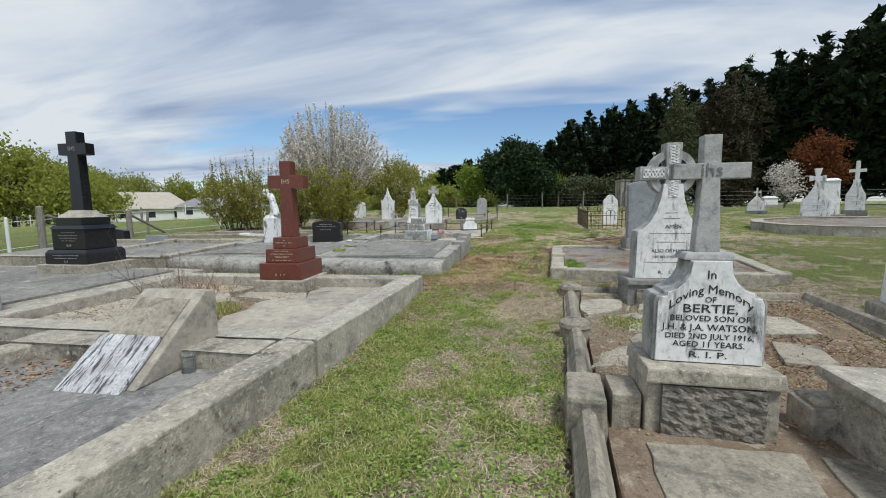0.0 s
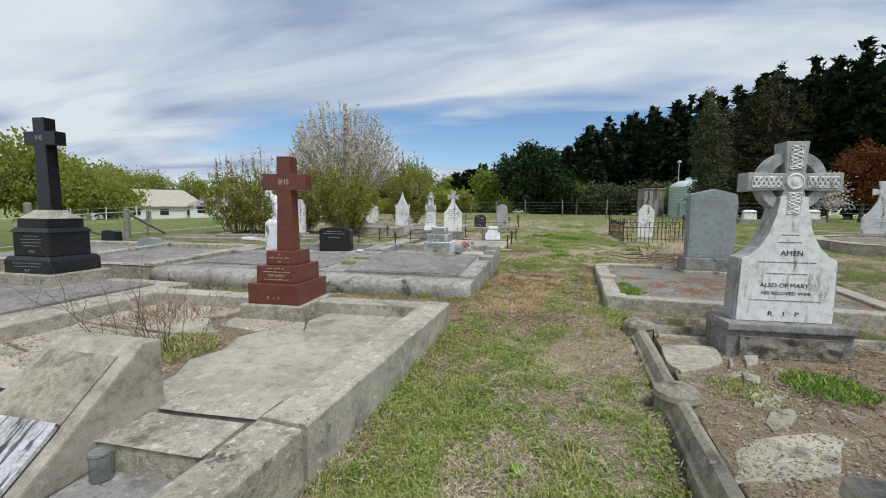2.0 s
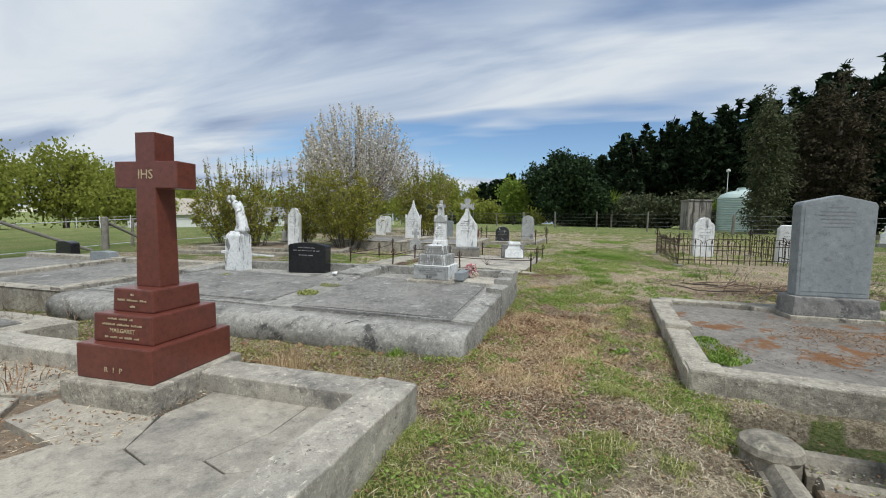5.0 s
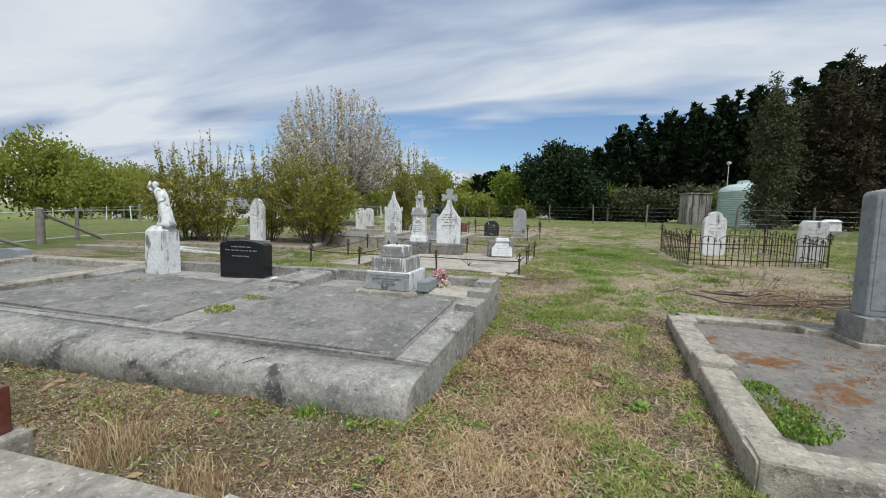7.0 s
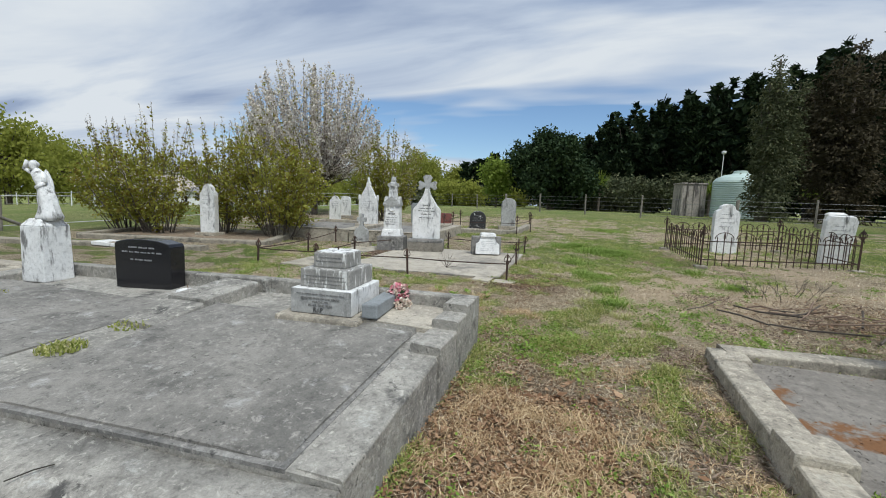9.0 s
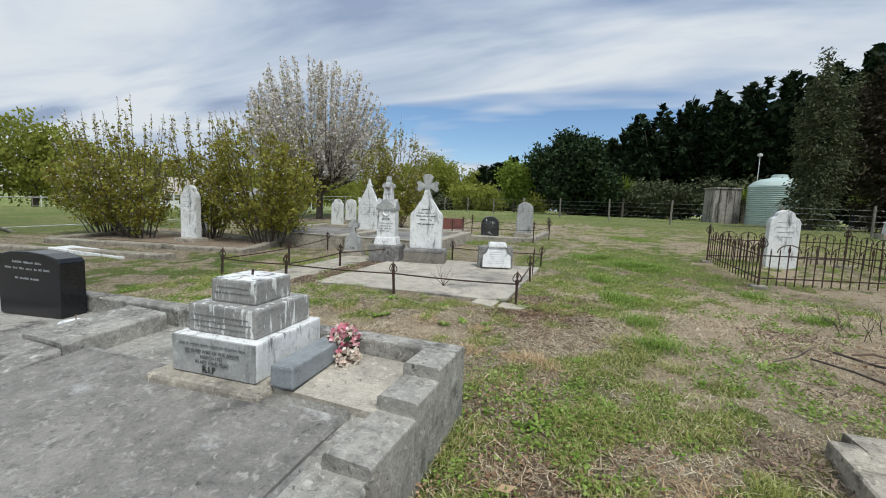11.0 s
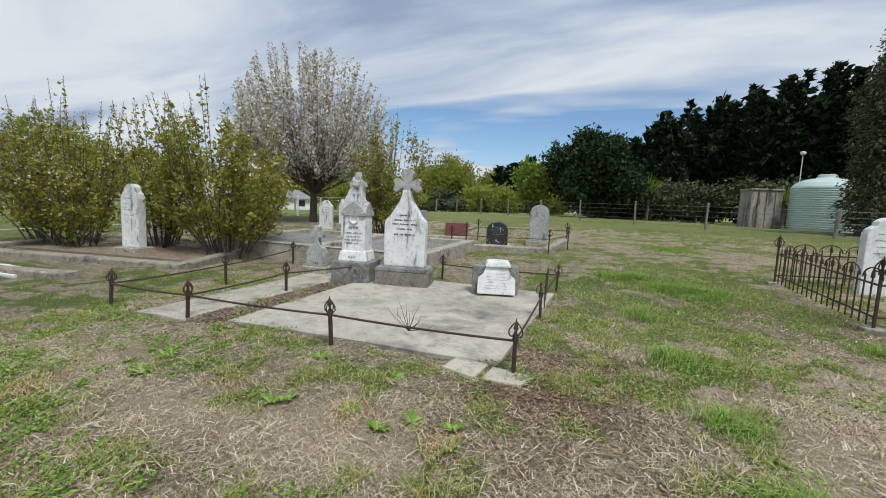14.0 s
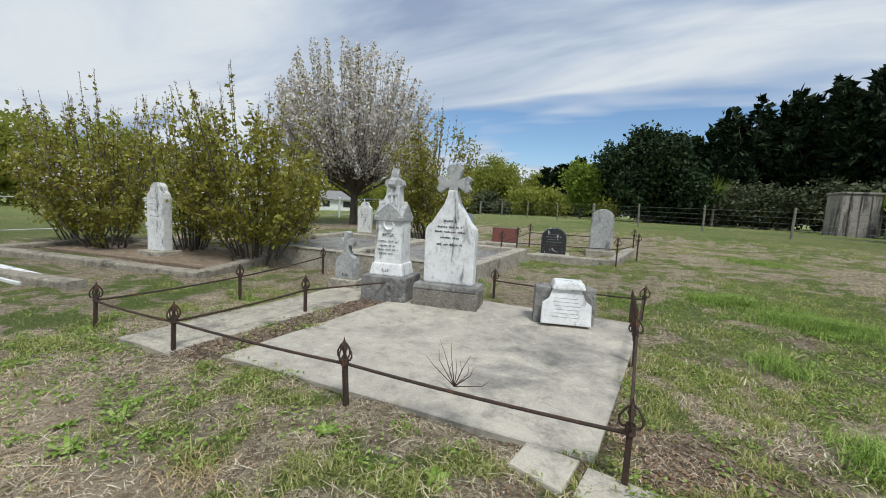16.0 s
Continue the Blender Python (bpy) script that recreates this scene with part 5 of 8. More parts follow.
def bertie_stone():
    x, y = 2.87, 3.02
    t = thing("headstone", pose(x, y + 0.22, G(x, y), 0, 0, 4), "white marble headstone with a stone cross on a rock-faced base", "headstone")
    part("base", box(-0.37, 0.36, -0.23, 0.23, -0.1, 0.44, 0.012), CONCRETE, t, "grey-brown stone base block")
    b = box(-0.285, 0.275, -0.262, -0.22, 0.02, 0.36, 0.0)
    bmesh.ops.subdivide_edges(b, edges=[e for e in b.edges if e.calc_length() > 0.1], cuts=22, use_grid_fill=True)
    for v in b.verts:
        if v.co.y < -0.25:
            v.co.y += 0.012 * noise.noise(v.co * 16) + 0.016 * noise.noise(v.co * 37)
    part("rock_panel", b, ROCKFACE, t, "rough rock-faced panel")
    part("ledge", box(-0.385, 0.375, -0.275, 0.24, 0.37, 0.46, 0.014, 0.97), CONCRETE, t)
    half = [(0.315, 0.46), (0.315, 0.84), (0.30, 0.875), (0.262, 0.88), (0.255, 0.905), (0.20, 0.925), (0.155, 0.965), (0.125, 1.02), (0.115, 1.08), (0.115, 1.10)]
    outline = half + [(-a, c) for a, c in reversed(half)]
    part("stone", plate(outline, -0.12, 0.12, 0.012), MARBLE_GREY, t, "grey weathered stone")
    face = [(a * 0.93 if c > 0.5 else a * 0.95, c if c > 0.47 else c + 0.006) for a, c in half]
    part("marble_face", plate(face + [(-a, c) for a, c in reversed(face)], -0.132, -0.121, 0.004), MARBLE, t, "white marble face, blackened at the top")
    part("cross_foot", box(-0.15, 0.15, -0.10, 0.10, 1.10, 1.145, 0.012, 0.85), MARBLE_GREY, t)
    latin_cross(t, 0.10, 0.09, 1.14, 1.86, 0.215, 1.595, 1.69, MARBLE_GREY, taper=0.022, w=0.006)
    writing("ihs", 0.115, pose(0, -0.0475, 1.645), LETTER_FAINT, t)
    y = -0.1335
    writing("In", 0.075, pose(0, y, 1.015), LETTER, t)
    writing("Loving Memory", 0.075, pose(0, y, 0.925), LETTER, t, bow=2.0, width=0.46)
    writing("OF", 0.05, pose(0, y, 0.862), LETTER, t)
    writing("BERTIE,", 0.075, pose(0, y, 0.805), LETTER, t, width=0.30)
    writing("BELOVED SON OF", 0.05, pose(0, y, 0.745), LETTER, t, width=0.44)
    writing("J.H. & J.A. WATSON,", 0.058, pose(0, y, 0.688), LETTER, t, width=0.53)
    writing("DIED 2ND JULY 1916,", 0.048, pose(0, y, 0.632), LETTER, t, width=0.49)
    writing("AGED 11 YEARS.", 0.05, pose(0, y, 0.582), LETTER, t, width=0.40)
    writing("R. I. P.", 0.055, pose(0, y, 0.515), LETTER, t, width=0.21)
    part("rule", box(-0.08, 0.08, y - 0.001, y + 0.001, 0.549, 0.553, 0), LETTER, t)


bertie_stone()


def kerb_stub():
    x, y, s = 3.56, 3.26, 0.125
    t = thing("stone_block", pose(x, y, G(x, y), 0, 0, 4), "mossy grey stone block behind the headstone", "stone")
    part("block", box(-s, s, -s, s, -0.05, 0.225, 0.02, wear=0.005), CONCRETE, t)
    part("cap", box(-s * 0.8, s * 0.8, -s * 0.8, s * 0.8, 0.223, 0.26, 0.015, 0.9), CONCRETE, t)


kerb_stub()


def table_tomb():
    t = thing("table_tomb", pose(4.35, 2.35, G(4.3, 2.3), 0, 0, 4), "plain raised concrete tomb slab", "tomb")
    part("body", box(-0.72, 0.72, -1.5, 0.95, -0.05, 0.40, 0.02, wear=0.004), CONCRETE, t)
    part("top", box(-0.76, 0.76, -1.54, 0.99, 0.40, 0.47, 0.02, wear=0.004), CONCRETE_PALE, t)


table_tomb()


def celtic_stone():
    t = thing("headstone", pose(3.35, 6.20, G(3.3, 6.1) + 0.03, 0, 0, 8), "white marble headstone crowned by a carved ringed cross", "headstone")
    part("base", box(-0.535, 0.535, -0.22, 0.22, -0.1, 0.25, 0.015), CONCRETE_DARK, t, "dark rock-faced base")
    b = box(-0.43, 0.43, -0.245, -0.2, 0.0, 0.20, 0)
    bmesh.ops.subdivide_edges(b, edges=[e for e in b.edges if e.calc_length() > 0.1], cuts=14, use_grid_fill=True)
    for v in b.verts:
        if v.co.y < -0.23:
            v.co.y += 0.03 * noise.noise(v.co * 13)
    part("rock_panel", b, ROCKFACE, t, "rough rock-faced panel")
    part("ledge", box(-0.55, 0.55, -0.25, 0.235, 0.25, 0.32, 0.014, 0.97), CONCRETE_DARK, t)
    half = [(0.435, 0.32), (0.425, 0.86), (0.42, 0.93), (0.36, 0.955), (0.27, 1.04), (0.20, 1.16), (0.15, 1.32), (0.125, 1.46), (0.12, 1.52)]
    part("stone", plate(half + [(-a, c) for a, c in reversed(half)], -0.10, 0.10, 0.014), MARBLE_GREY, t, "grey edged stone")
    face = [(a * 0.955, c if c > 0.4 else c + 0.004) for a, c in half]
    part("marble_face", plate(face + [(-a, c) for a, c in reversed(face)], -0.112, -0.101, 0.004), MARBLE, t, "white marble face")
    cz = 1.66
    ring = arc(0, cz, 0.285, 0, 360, 40)[:-1]
    inner = arc(0, cz, 0.195, 0, 360, 40)[:-1]
    b = bmesh.new()
    va = [[b.verts.new((x, y, z)) for x, z in loop] for loop in (ring, inner) for y in (-0.065, 0.065)]
    for i in range(40):
        j = (i + 1) % 40
        for a, c in ((0, 1), (1, 3), (3, 2), (2, 0)):
            b.faces.new((va[a][i], va[a][j], va[c][j], va[c][i]))
    part("ring", b, MARBLE_GREY, t)
    s = 0.085
    cross = [(s * 1.25, 1.50), (s, 1.58), (0.40, 1.565), (0.40, 1.745), (s, 1.735), (s * 1.15, 2.03)]
    part("cross", plate(cross + [(-a, c) for a, c in reversed(cross)], -0.095, 0.095, 0.012), MARBLE_GREY, t)
    b = bmesh.new()
    for (a0, a1, z0, z1) in ((-0.36, -0.11, 1.605, 1.705), (0.11, 0.36, 1.605, 1.705), (-0.055, 0.055, 1.775, 1.99), (-0.055, 0.055, 1.36, 1.555)):
        along_x = (a1 - a0) > (z1 - z0)
        for phase in (0.0, math.tau / 3, 2 * math.tau / 3):
            pts = []
            for i in range(33):
                f = i / 32
                w = math.sin(f * math.tau * 2 + phase) * 0.42 + 0.5
                x, z = (a0 + (a1 - a0) * f, z0 + (z1 - z0) * w) if along_x else (a0 + (a1 - a0) * w, z0 + (z1 - z0) * f)
                pts.append((x, (-0.097 if z > 1.56 or along_x else -0.113) + 0.003 * math.cos(f * math.tau * 4 + phase), z))
            join(b, rod(pts, 0.008, 5))
        edge_pts = [(a0, z0), (a1, z0), (a1, z1), (a0, z1), (a0, z0)]
        yy = -0.097 if z0 > 1.56 else -0.113
        join(b, rod([(x, yy, z) for x, z in edge_pts], 0.006, 4))
    boss = lathe([(0.075, 0), (0.078, 0.012), (0.066, 0.018), (0.06, 0.010), (0.035, 0.010), (0.03, 0.02), (0.01, 0.022)], 20)
    boss.transform(Matrix.Translation((0, -0.093, cz)) @ Matrix.Rotation(radians(90), 4, "X"))
    join(b, boss)
    tagged(part("carving", b, MARBLE, t, "knotwork carving in relief"), "knotwork carving in relief", kind="stuff")
    for sx in (-1, 1):
        for dz in (-0.20, 0.20):
            k = bmesh.new()
            bmesh.ops.create_icosphere(k, subdivisions=2, radius=0.034)
            k.transform(Matrix.Translation((sx * 0.175, 0, cz + dz * 0.9)))
            part("boss", k, MARBLE_GREY, t)
    y = -0.1135
    writing("AMEN", 0.07, pose(0.02, y, 0.985), LETTER, t, width=0.19)
    writing("ALSO OF MARY", 0.06, pose(-0.02, y, 0.675), LETTER, t, width=0.42)
    writing("HIS BELOVED WIFE", 0.045, pose(0, y, 0.60), LETTER, t, width=0.42)
    writing("R.   I.   P.", 0.06, pose(0, y, 0.40), LETTER, t, width=0.28)
    bars([(1.16, 0.16), (1.09, 0.2), (0.90, 0.5)], y, LETTER_FAINT, t, 0.014)
    bars([(0.79, 0.36), (0.53, 0.60)], y, LETTER_FAINT, t, 0.013)


celtic_stone()


def plot_gravel():
    p = plot("concrete kerbed grave filled with mossy gravel")
    E0 = lambda x, y: (x, y)
    kerb_run(p, CONCRETE, 2.10, 7.36, 2.10, 8.75, 0.22, 0.365, 0.43, 0.15, E0)
    kerb_run(p, CONCRETE, 2.09, 8.76, 2.09, 9.9, 0.22, 0.43, 0.475, 0.15, E0)
    kerb_run(p, CONCRETE, 1.88, 7.30, 3.55, 7.34, 0.22, 0.365, 0.365, 0.15, E0)
    kerb_run(p, CONCRETE, 3.56, 7.34, 5.1, 7.40, 0.22, 0.365, 0.36, 0.15, E0)
    kerb_run(p, CONCRETE, 5.3, 7.4, 5.3, 10.1, 0.22, 0.37, 0.48, 0.15, E0)
    kerb_run(p, CONCRETE, 2.0, 9.98, 5.2, 10.3, 0.2, 0.49, 0.5, 0.15, E0)
    for x, y in ((2.0, 9.95), (2.0, 8.66), (2.02, 7.42), (3.2, 10.08), (5.15, 10.2)):
        part("corner_block", box(x - 0.14, x + 0.14, y - 0.14, y + 0.14, G(x, y) - 0.1, G(x, y) + (0.11 if y > 9 else 0.185), 0.02, 0.93, wear=0.006), CONCRETE, p)
    flat(p, GRAVEL, 2.1, 5.1, 7.5, 9.95, 0.322, 0.44, 0.2, E0, name="gravel_bed")


plot_gravel()


def grey_tablet():
    t = thing("headstone", pose(3.78, 9.90, G(3.7, 9.8) + 0.04, 0, 0, 8), "tall plain grey headstone with a low gabled top", "headstone")
    part("base", box(-0.47, 0.47, -0.22, 0.22, -0.1, 0.075, 0.015), CONCRETE, t)
    part("plinth", box(-0.44, 0.44, -0.19, 0.19, 0.07, 0.30, 0.015, 0.97), CONCRETE_DARK, t, "dark stone plinth")
    half = [(0.375, 0.30), (0.385, 1.40), (0.36, 1.44), (0.0, 1.525)]
    part("stone", plate(mirrored(half), -0.09, 0.09, 0.014), GREY_STONE, t)
    face = [(0.34, 0.36), (0.345, 1.375), (0.325, 1.40), (0.0, 1.48)]
    part("panel", plate(mirrored(face), -0.094, -0.088, 0.003), GREY_STONE, t)
    bars([(1.38, 0.2), (1.33, 0.38), (1.285, 0.40), (1.24, 0.36), (1.195, 0.34), (1.15, 0.3)], -0.0955, LETTER_GREY, t, 0.02)


grey_tablet()


def round_kerb_plot():
    p = plot("curved low concrete edged family plot")
    pts = [(13.5, 12.6), (10.5, 12.8), (8.9, 13.3), (8.1, 14.2), (7.9, 15.4), (8.3, 16.6), (9.6, 17.4), (13.0, 17.8)]
    for a, b in zip(pts, pts[1:]):
        part("kerb", beam(a, b, -0.3, G(*a) - 0.1, G(*a) + 0.28, G(*b) - 0.1, G(*b) + 0.28), CONCRETE_PALE, p)
    b = bmesh.new()
    b.faces.new([b.verts.new((x, y, G(x, y) + 0.2)) for x, y in pts])
    part("bed", b, GRAVEL, p)


round_kerb_plot()


def cross_headstone(x, y, rz, h, label, w=0.8, material=None, flare=True):
    material = material or MARBLE
    t = thing("headstone", pose(x, y, G(x, y), 0, 0, rz), label, "headstone")
    s = h / 1.8
    part("base", box(-w * 0.62, w * 0.62, -0.25 * s, 0.25 * s, -0.1, 0.22 * s, 0.015), CONCRETE_DARK, t)
    half = [(w / 2, 0.22 * s), (w / 2, 0.72 * s), (w * 0.40, 0.80 * s), (w * 0.26, 0.96 * s), (w * 0.16, 1.12 * s), (0.09 * s, 1.20 * s)]
    part("stone", plate(half + [(-a, c) for a, c in reversed(half)], -0.08, 0.08, 0.012), material, t)
    k = 0.05 * s
    c = [(k * 1.6, 1.18 * s), (k, 1.42 * s), (k * 4.2, 1.38 * s), (k * 4.2, 1.58 * s), (k, 1.54 * s), (k * 2.0, 1.8 * s)] if flare else [(k, 1.18 * s), (k, 1.44 * s), (k * 4, 1.44 * s), (k * 4, 1.54 * s), (k, 1.54 * s), (k, 1.8 * s)]
    part("cross", plate(c + [(-a, d) for a, d in reversed(c)], -0.07, 0.07, 0.01), material, t)
    bars([(0.66 * s, w * 0.6), (0.58 * s, w * 0.7), (0.50 * s, w * 0.55), (0.42 * s, w * 0.65)], -0.0825, LETTER_GREY, t, 0.022 * s)
    return t


cross_headstone(11.0, 18.4, -20, 1.95, "white marble headstone with a flared cross top", 0.82)
cross_headstone(11.3, 23.8, -20, 1.25, "small white cross on a stepped base", 0.7, flare=False)
cross_headstone(13.9, 21.5, -25, 2.3, "tall white cross monument behind the kerbed plot", 0.6, flare=False)


def column_right():
    for x, y, h, w, lb in ((5.62, 5.80, 0.95, 0.17, "tall white marble pillar headstone"), (12.3, 20.2, 1.5, 0.28, "white square pillar monument"), (10.6, 27.5, 0.6, 0.3, "small grey headstone far off"), (14.0, 29.0, 0.6, 0.35, "low grey headstone far off")):
        t = thing("headstone", pose(x, y, G(x, y), 0, 0, -8), lb, "headstone")
        part("base", box(-w * 1.5, w * 1.5, -w * 1.5, w * 1.5, -0.05, 0.2, 0.015), CONCRETE, t)
        part("shaft", box(-w, w, -w, w, 0.2, h, 0.02, 0.88), MARBLE, t)
        part("cap", box(-w * 1.05, w * 1.05, -w * 1.05, w * 1.05, h, h + 0.1, 0.03, 0.6), MARBLE, t)


column_right()

# ---- iron railed plot in the middle ----


def finial(b, x, y, z, s=1.0):
    """A spear tip in a heart-shaped pair of loops."""
    tube(b, (x, y, z), (x, y, z + 0.05 * s), 0.008 * s, 0.012 * s, 6)
    tube(b, (x, y, z + 0.05 * s), (x, y, z + 0.075 * s), 0.019 * s, 0.013 * s, 6)
    tube(b, (x, y, z + 0.075 * s), (x, y, z + 0.125 * s), 0.013 * s, 0.002, 6)
    for a in range(4):
        dx, dy = math.cos(a * math.pi / 2 + 0.1), math.sin(a * math.pi / 2 + 0.1)
        pts = [(0.0, 0.10), (0.025, 0.075), (0.047, 0.04), (0.048, 0.012), (0.034, -0.008), (0.018, -0.002), (0.012, 0.015)]
        q = [(x + dx * r * s, y + dy * r * s, z + h * s) for r, h in pts]
        for p0, p1 in zip(q, q[1:]):
            tube(b, p0, p1, 0.0055 * s, 0.0055 * s, 5)


def iron_post(parent, x, y, h, s=1.0, lean=(0, 0)):
    z = G(x, y)
    b = bmesh.new()
    join(b, box(x - 0.013, x + 0.013, y - 0.013, y + 0.013, z - 0.05, z + h, 0.003))
    tube(b, (x, y, z + h - 0.01), (x, y, z + h + 0.03), 0.024 * s, 0.02 * s, 8)
    finial(b, x, y, z + h + 0.03, s)
    b.transform(Matrix.Translation((x, y, z)) @ pose(0, 0, 0, lean[0], lean[1], 0) @ Matrix.Translation((-x, -y, -z)))
    return part("post", b, IRON, parent)


def rail(parent, a, b, za, zb, sag=0.0, r=0.009):
    pts = []
    for i in range(9):
        f = i / 8
        pts.append((a[0] + (b[0] - a[0]) * f, a[1] + (b[1] - a[1]) * f, za + (zb - za) * f - sag * 4 * f * (1 - f)))
    return part("rail", rod(pts, r), IRON, parent)


def railed_plot():
    p = plot("pale concrete grave slab, worn and stained")
    flat(p, SLAB_SMOOTH, -2.80, -0.28, 12.16, 14.75, G(-1, 12) + 0.022, G(-1, 14.5) + 0.05, 0.15, wear=0.006)
    flat(p, PAVING, -3.75, -3.12, 12.0, 14.6, G(-4, 12) + 0.02, G(-4, 14) + 0.04, 0.15, wear=0.006, name="strip_slab")
    part("broken_corner", polyslab([(-0.32, 11.86), (-0.05, 11.88), (0.02, 12.06), (-0.3, 12.08)], lambda x, y: G(x, y) + 0.015, 0.1), SLAB_SMOOTH, p)
    part("broken_corner", polyslab([(-0.62, 11.90), (-0.36, 11.84), (-0.34, 12.10), (-0.6, 12.12)], lambda x, y: G(x, y) + 0.02, 0.1), SLAB_SMOOTH, p)
    f = thing("iron_railing", pose(0, 0, 0), "low rusted iron rail on spear-topped posts", "railing")
    P = [(-0.14, 12.05), (-1.62, 11.9), (-3.16, 11.74), (-4.22, 11.66), (-4.22, 12.98), (-4.75, 14.72), (-3.2, 13.0), (-0.24, 13.55), (-0.3, 15.0), (-1.95, 14.85)]
    lean = [(0, 0), (2, -2), (0, 3), (-3, 0), (0, 0), (0, 0), (2, 2), (0, -2), (0, 2), (0, 0)]
    for (x, y), l in zip(P, lean):
        iron_post(f, x, y, 0.25, 1.0, l)

    def top(i):
        return G(*P[i]) + 0.245
    for i, j in ((0, 1), (1, 2), (2, 3), (3, 4), (4, 5), (2, 6), (0, 7), (7, 8), (8, 9)):
        rail(f, P[i], P[j], top(i), top(j), 0.012)
    rail(f, P[6], (-2.75, 14.0), top(6), top(6) + 0.02)
    for k in range(7):
        x, y = -0.28 - 0.02 * k, 14.0 + 0.14 * k
        b = rod([(x, y, G(x, y)), (x, y, G(x, y) + 0.30)], 0.007, 5)
        tube(b, (x, y, G(x, y) + 0.30), (x, y, G(x, y) + 0.37), 0.014, 0.002, 6)
        part("picket", b, IRON, f)


railed_plot()


def dead_stalk():
    t = thing("dead_weed", pose(-1.15, 12.35, G(-1.15, 12.35) + 0.06), "dark dead weed stalk with bare branches", "plant")
    rnd = random.Random(2)
    segs = []
    for k in range(11):
        a, e = rnd.uniform(0, math.tau), rnd.uniform(0.15, 1.2)
        l = rnd.uniform(0.12, 0.24)
        q = (l * math.cos(a) * math.cos(e), l * math.sin(a) * math.cos(e), l * math.sin(e))
        segs.append(((0, 0, 0), q, 0.004, 0.002))
        segs.append((q, (q[0] * 1.3 + rnd.uniform(-0.03, 0.03), q[1] * 1.3, q[2] * 1.3 + 0.03), 0.002, 0.001))
    v, f = branches(segs, 4)
    np_mesh("stalk", v, f, IRON, t)


dead_stalk()


def flared_cross_stone():
    t = thing("headstone", pose(-2.21, 14.16, G(-2.1, 14.0) + 0.06, 0, 0, 14) @ Matrix.Diagonal((0.95, 1, 1.07, 1)), "stained white headstone with a flared cross finial", "headstone")
    part("base", box(-0.38, 0.38, -0.20, 0.20, -0.05, 0.16, 0.012), ROCKFACE, t, "dark rock-faced base")
    part("ledge", box(-0.385, 0.385, -0.205, 0.205, 0.16, 0.215, 0.012, 0.96), CONCRETE_DARK, t)
    half = [(0.295, 0.215), (0.30, 0.74), (0.285, 0.79), (0.22, 0.85), (0.15, 0.95), (0.09, 1.03), (0.055, 1.12), (0.05, 1.17)]
    part("stone", plate(half + [(-a, c) for a, c in reversed(half)], -0.085, 0.085, 0.014), MARBLE, t, "white marble with black streaks")
    c = [(0.05, 1.16), (0.055, 1.20), (0.16, 1.14), (0.205, 1.18), (0.175, 1.235), (0.205, 1.29), (0.16, 1.32), (0.06, 1.275), (0.10, 1.39), (0.05, 1.43)]
    part("cross", plate(c + [(-a, d) for a, d in reversed(c)], -0.05, 0.05, 0.012), MARBLE_GREY, t, "flared stone cross")
    bars([(0.86, 0.16), (0.80, 0.30), (0.75, 0.36), (0.69, 0.22), (0.62, 0.30)], -0.0875, LETTER, t, 0.028)


flared_cross_stone()


def urn_stone():
    t = thing("headstone", pose(-2.92, 14.04, G(-2.9, 13.8) + 0.04, 0, 0, 14), "white gabled marble pillar headstone with carved wreath", "headstone")
    part("base", box(-0.27, 0.27, -0.25, 0.25, -0.05, 0.28, 0.015), CONCRETE_DARK, t, "grey stone base")
    part("foot", box(-0.205, 0.205, -0.19, 0.19, 0.28, 0.42, 0.015, 0.88), MARBLE, t)
    part("stone", box(-0.165, 0.165, -0.15, 0.15, 0.41, 0.93, 0.012, 0.95), MARBLE, t)
    for turn in (0, 90, 180, 270):
        b = plate(mirrored([(0.175, 0.90), (0.178, 0.945), (0.13, 1.00), (0.075, 1.05), (0.0, 1.10)]), -0.17, -0.10, 0.008)
        b.transform(pose(0, 0, 0, 0, 0, turn))
        part("gable", b, MARBLE_GREY, t, "dark-stained shouldered gable")
    part("shaft", box(-0.095, 0.095, -0.09, 0.09, 0.93, 1.30, 0.012, 0.78), MARBLE, t)
    for turn in (0, 90):
        b = plate(mirrored([(0.095, 1.28), (0.12, 1.31), (0.105, 1.36), (0.05, 1.385), (0.03, 1.43), (0.0, 1.50)]), -0.045, 0.045, 0.008)
        b.transform(pose(0, 0, 0, 0, 0, turn))
        part("finial", b, MARBLE_GREY, t, "grey pointed finial")
    b = bmesh.new()
    for k in range(14):
        a = k / 14 * math.tau
        s = bmesh.new()
        bmesh.ops.create_icosphere(s, subdivisions=1, radius=0.018)
        s.transform(Matrix.Translation((0.058 * math.cos(a), -0.149, 0.86 + 0.058 * math.sin(a))))
        join(b, s)
    part("wreath", b, MARBLE, t)
    part("upper_cross", plate([(-0.012, 1.10), (0.012, 1.10), (0.012, 1.19), (0.045, 1.19), (0.045, 1.215), (0.012, 1.215), (0.012, 1.27), (-0.012, 1.27), (-0.012, 1.215), (-0.045, 1.215), (-0.045, 1.19), (-0.012, 1.19)], -0.10, -0.07, 0.003), MARBLE, t)
    writing("PETER", 0.05, pose(0, -0.1515, 0.74), LETTER, t, width=0.14)
    writing("R.I.P.", 0.05, pose(0, -0.187, 0.34), LETTER_FAINT, t)
    bars([(0.67, 0.24), (0.62, 0.2), (0.575, 0.25), (0.53, 0.2)], -0.152, LETTER_FAINT, t, 0.024)


urn_stone()


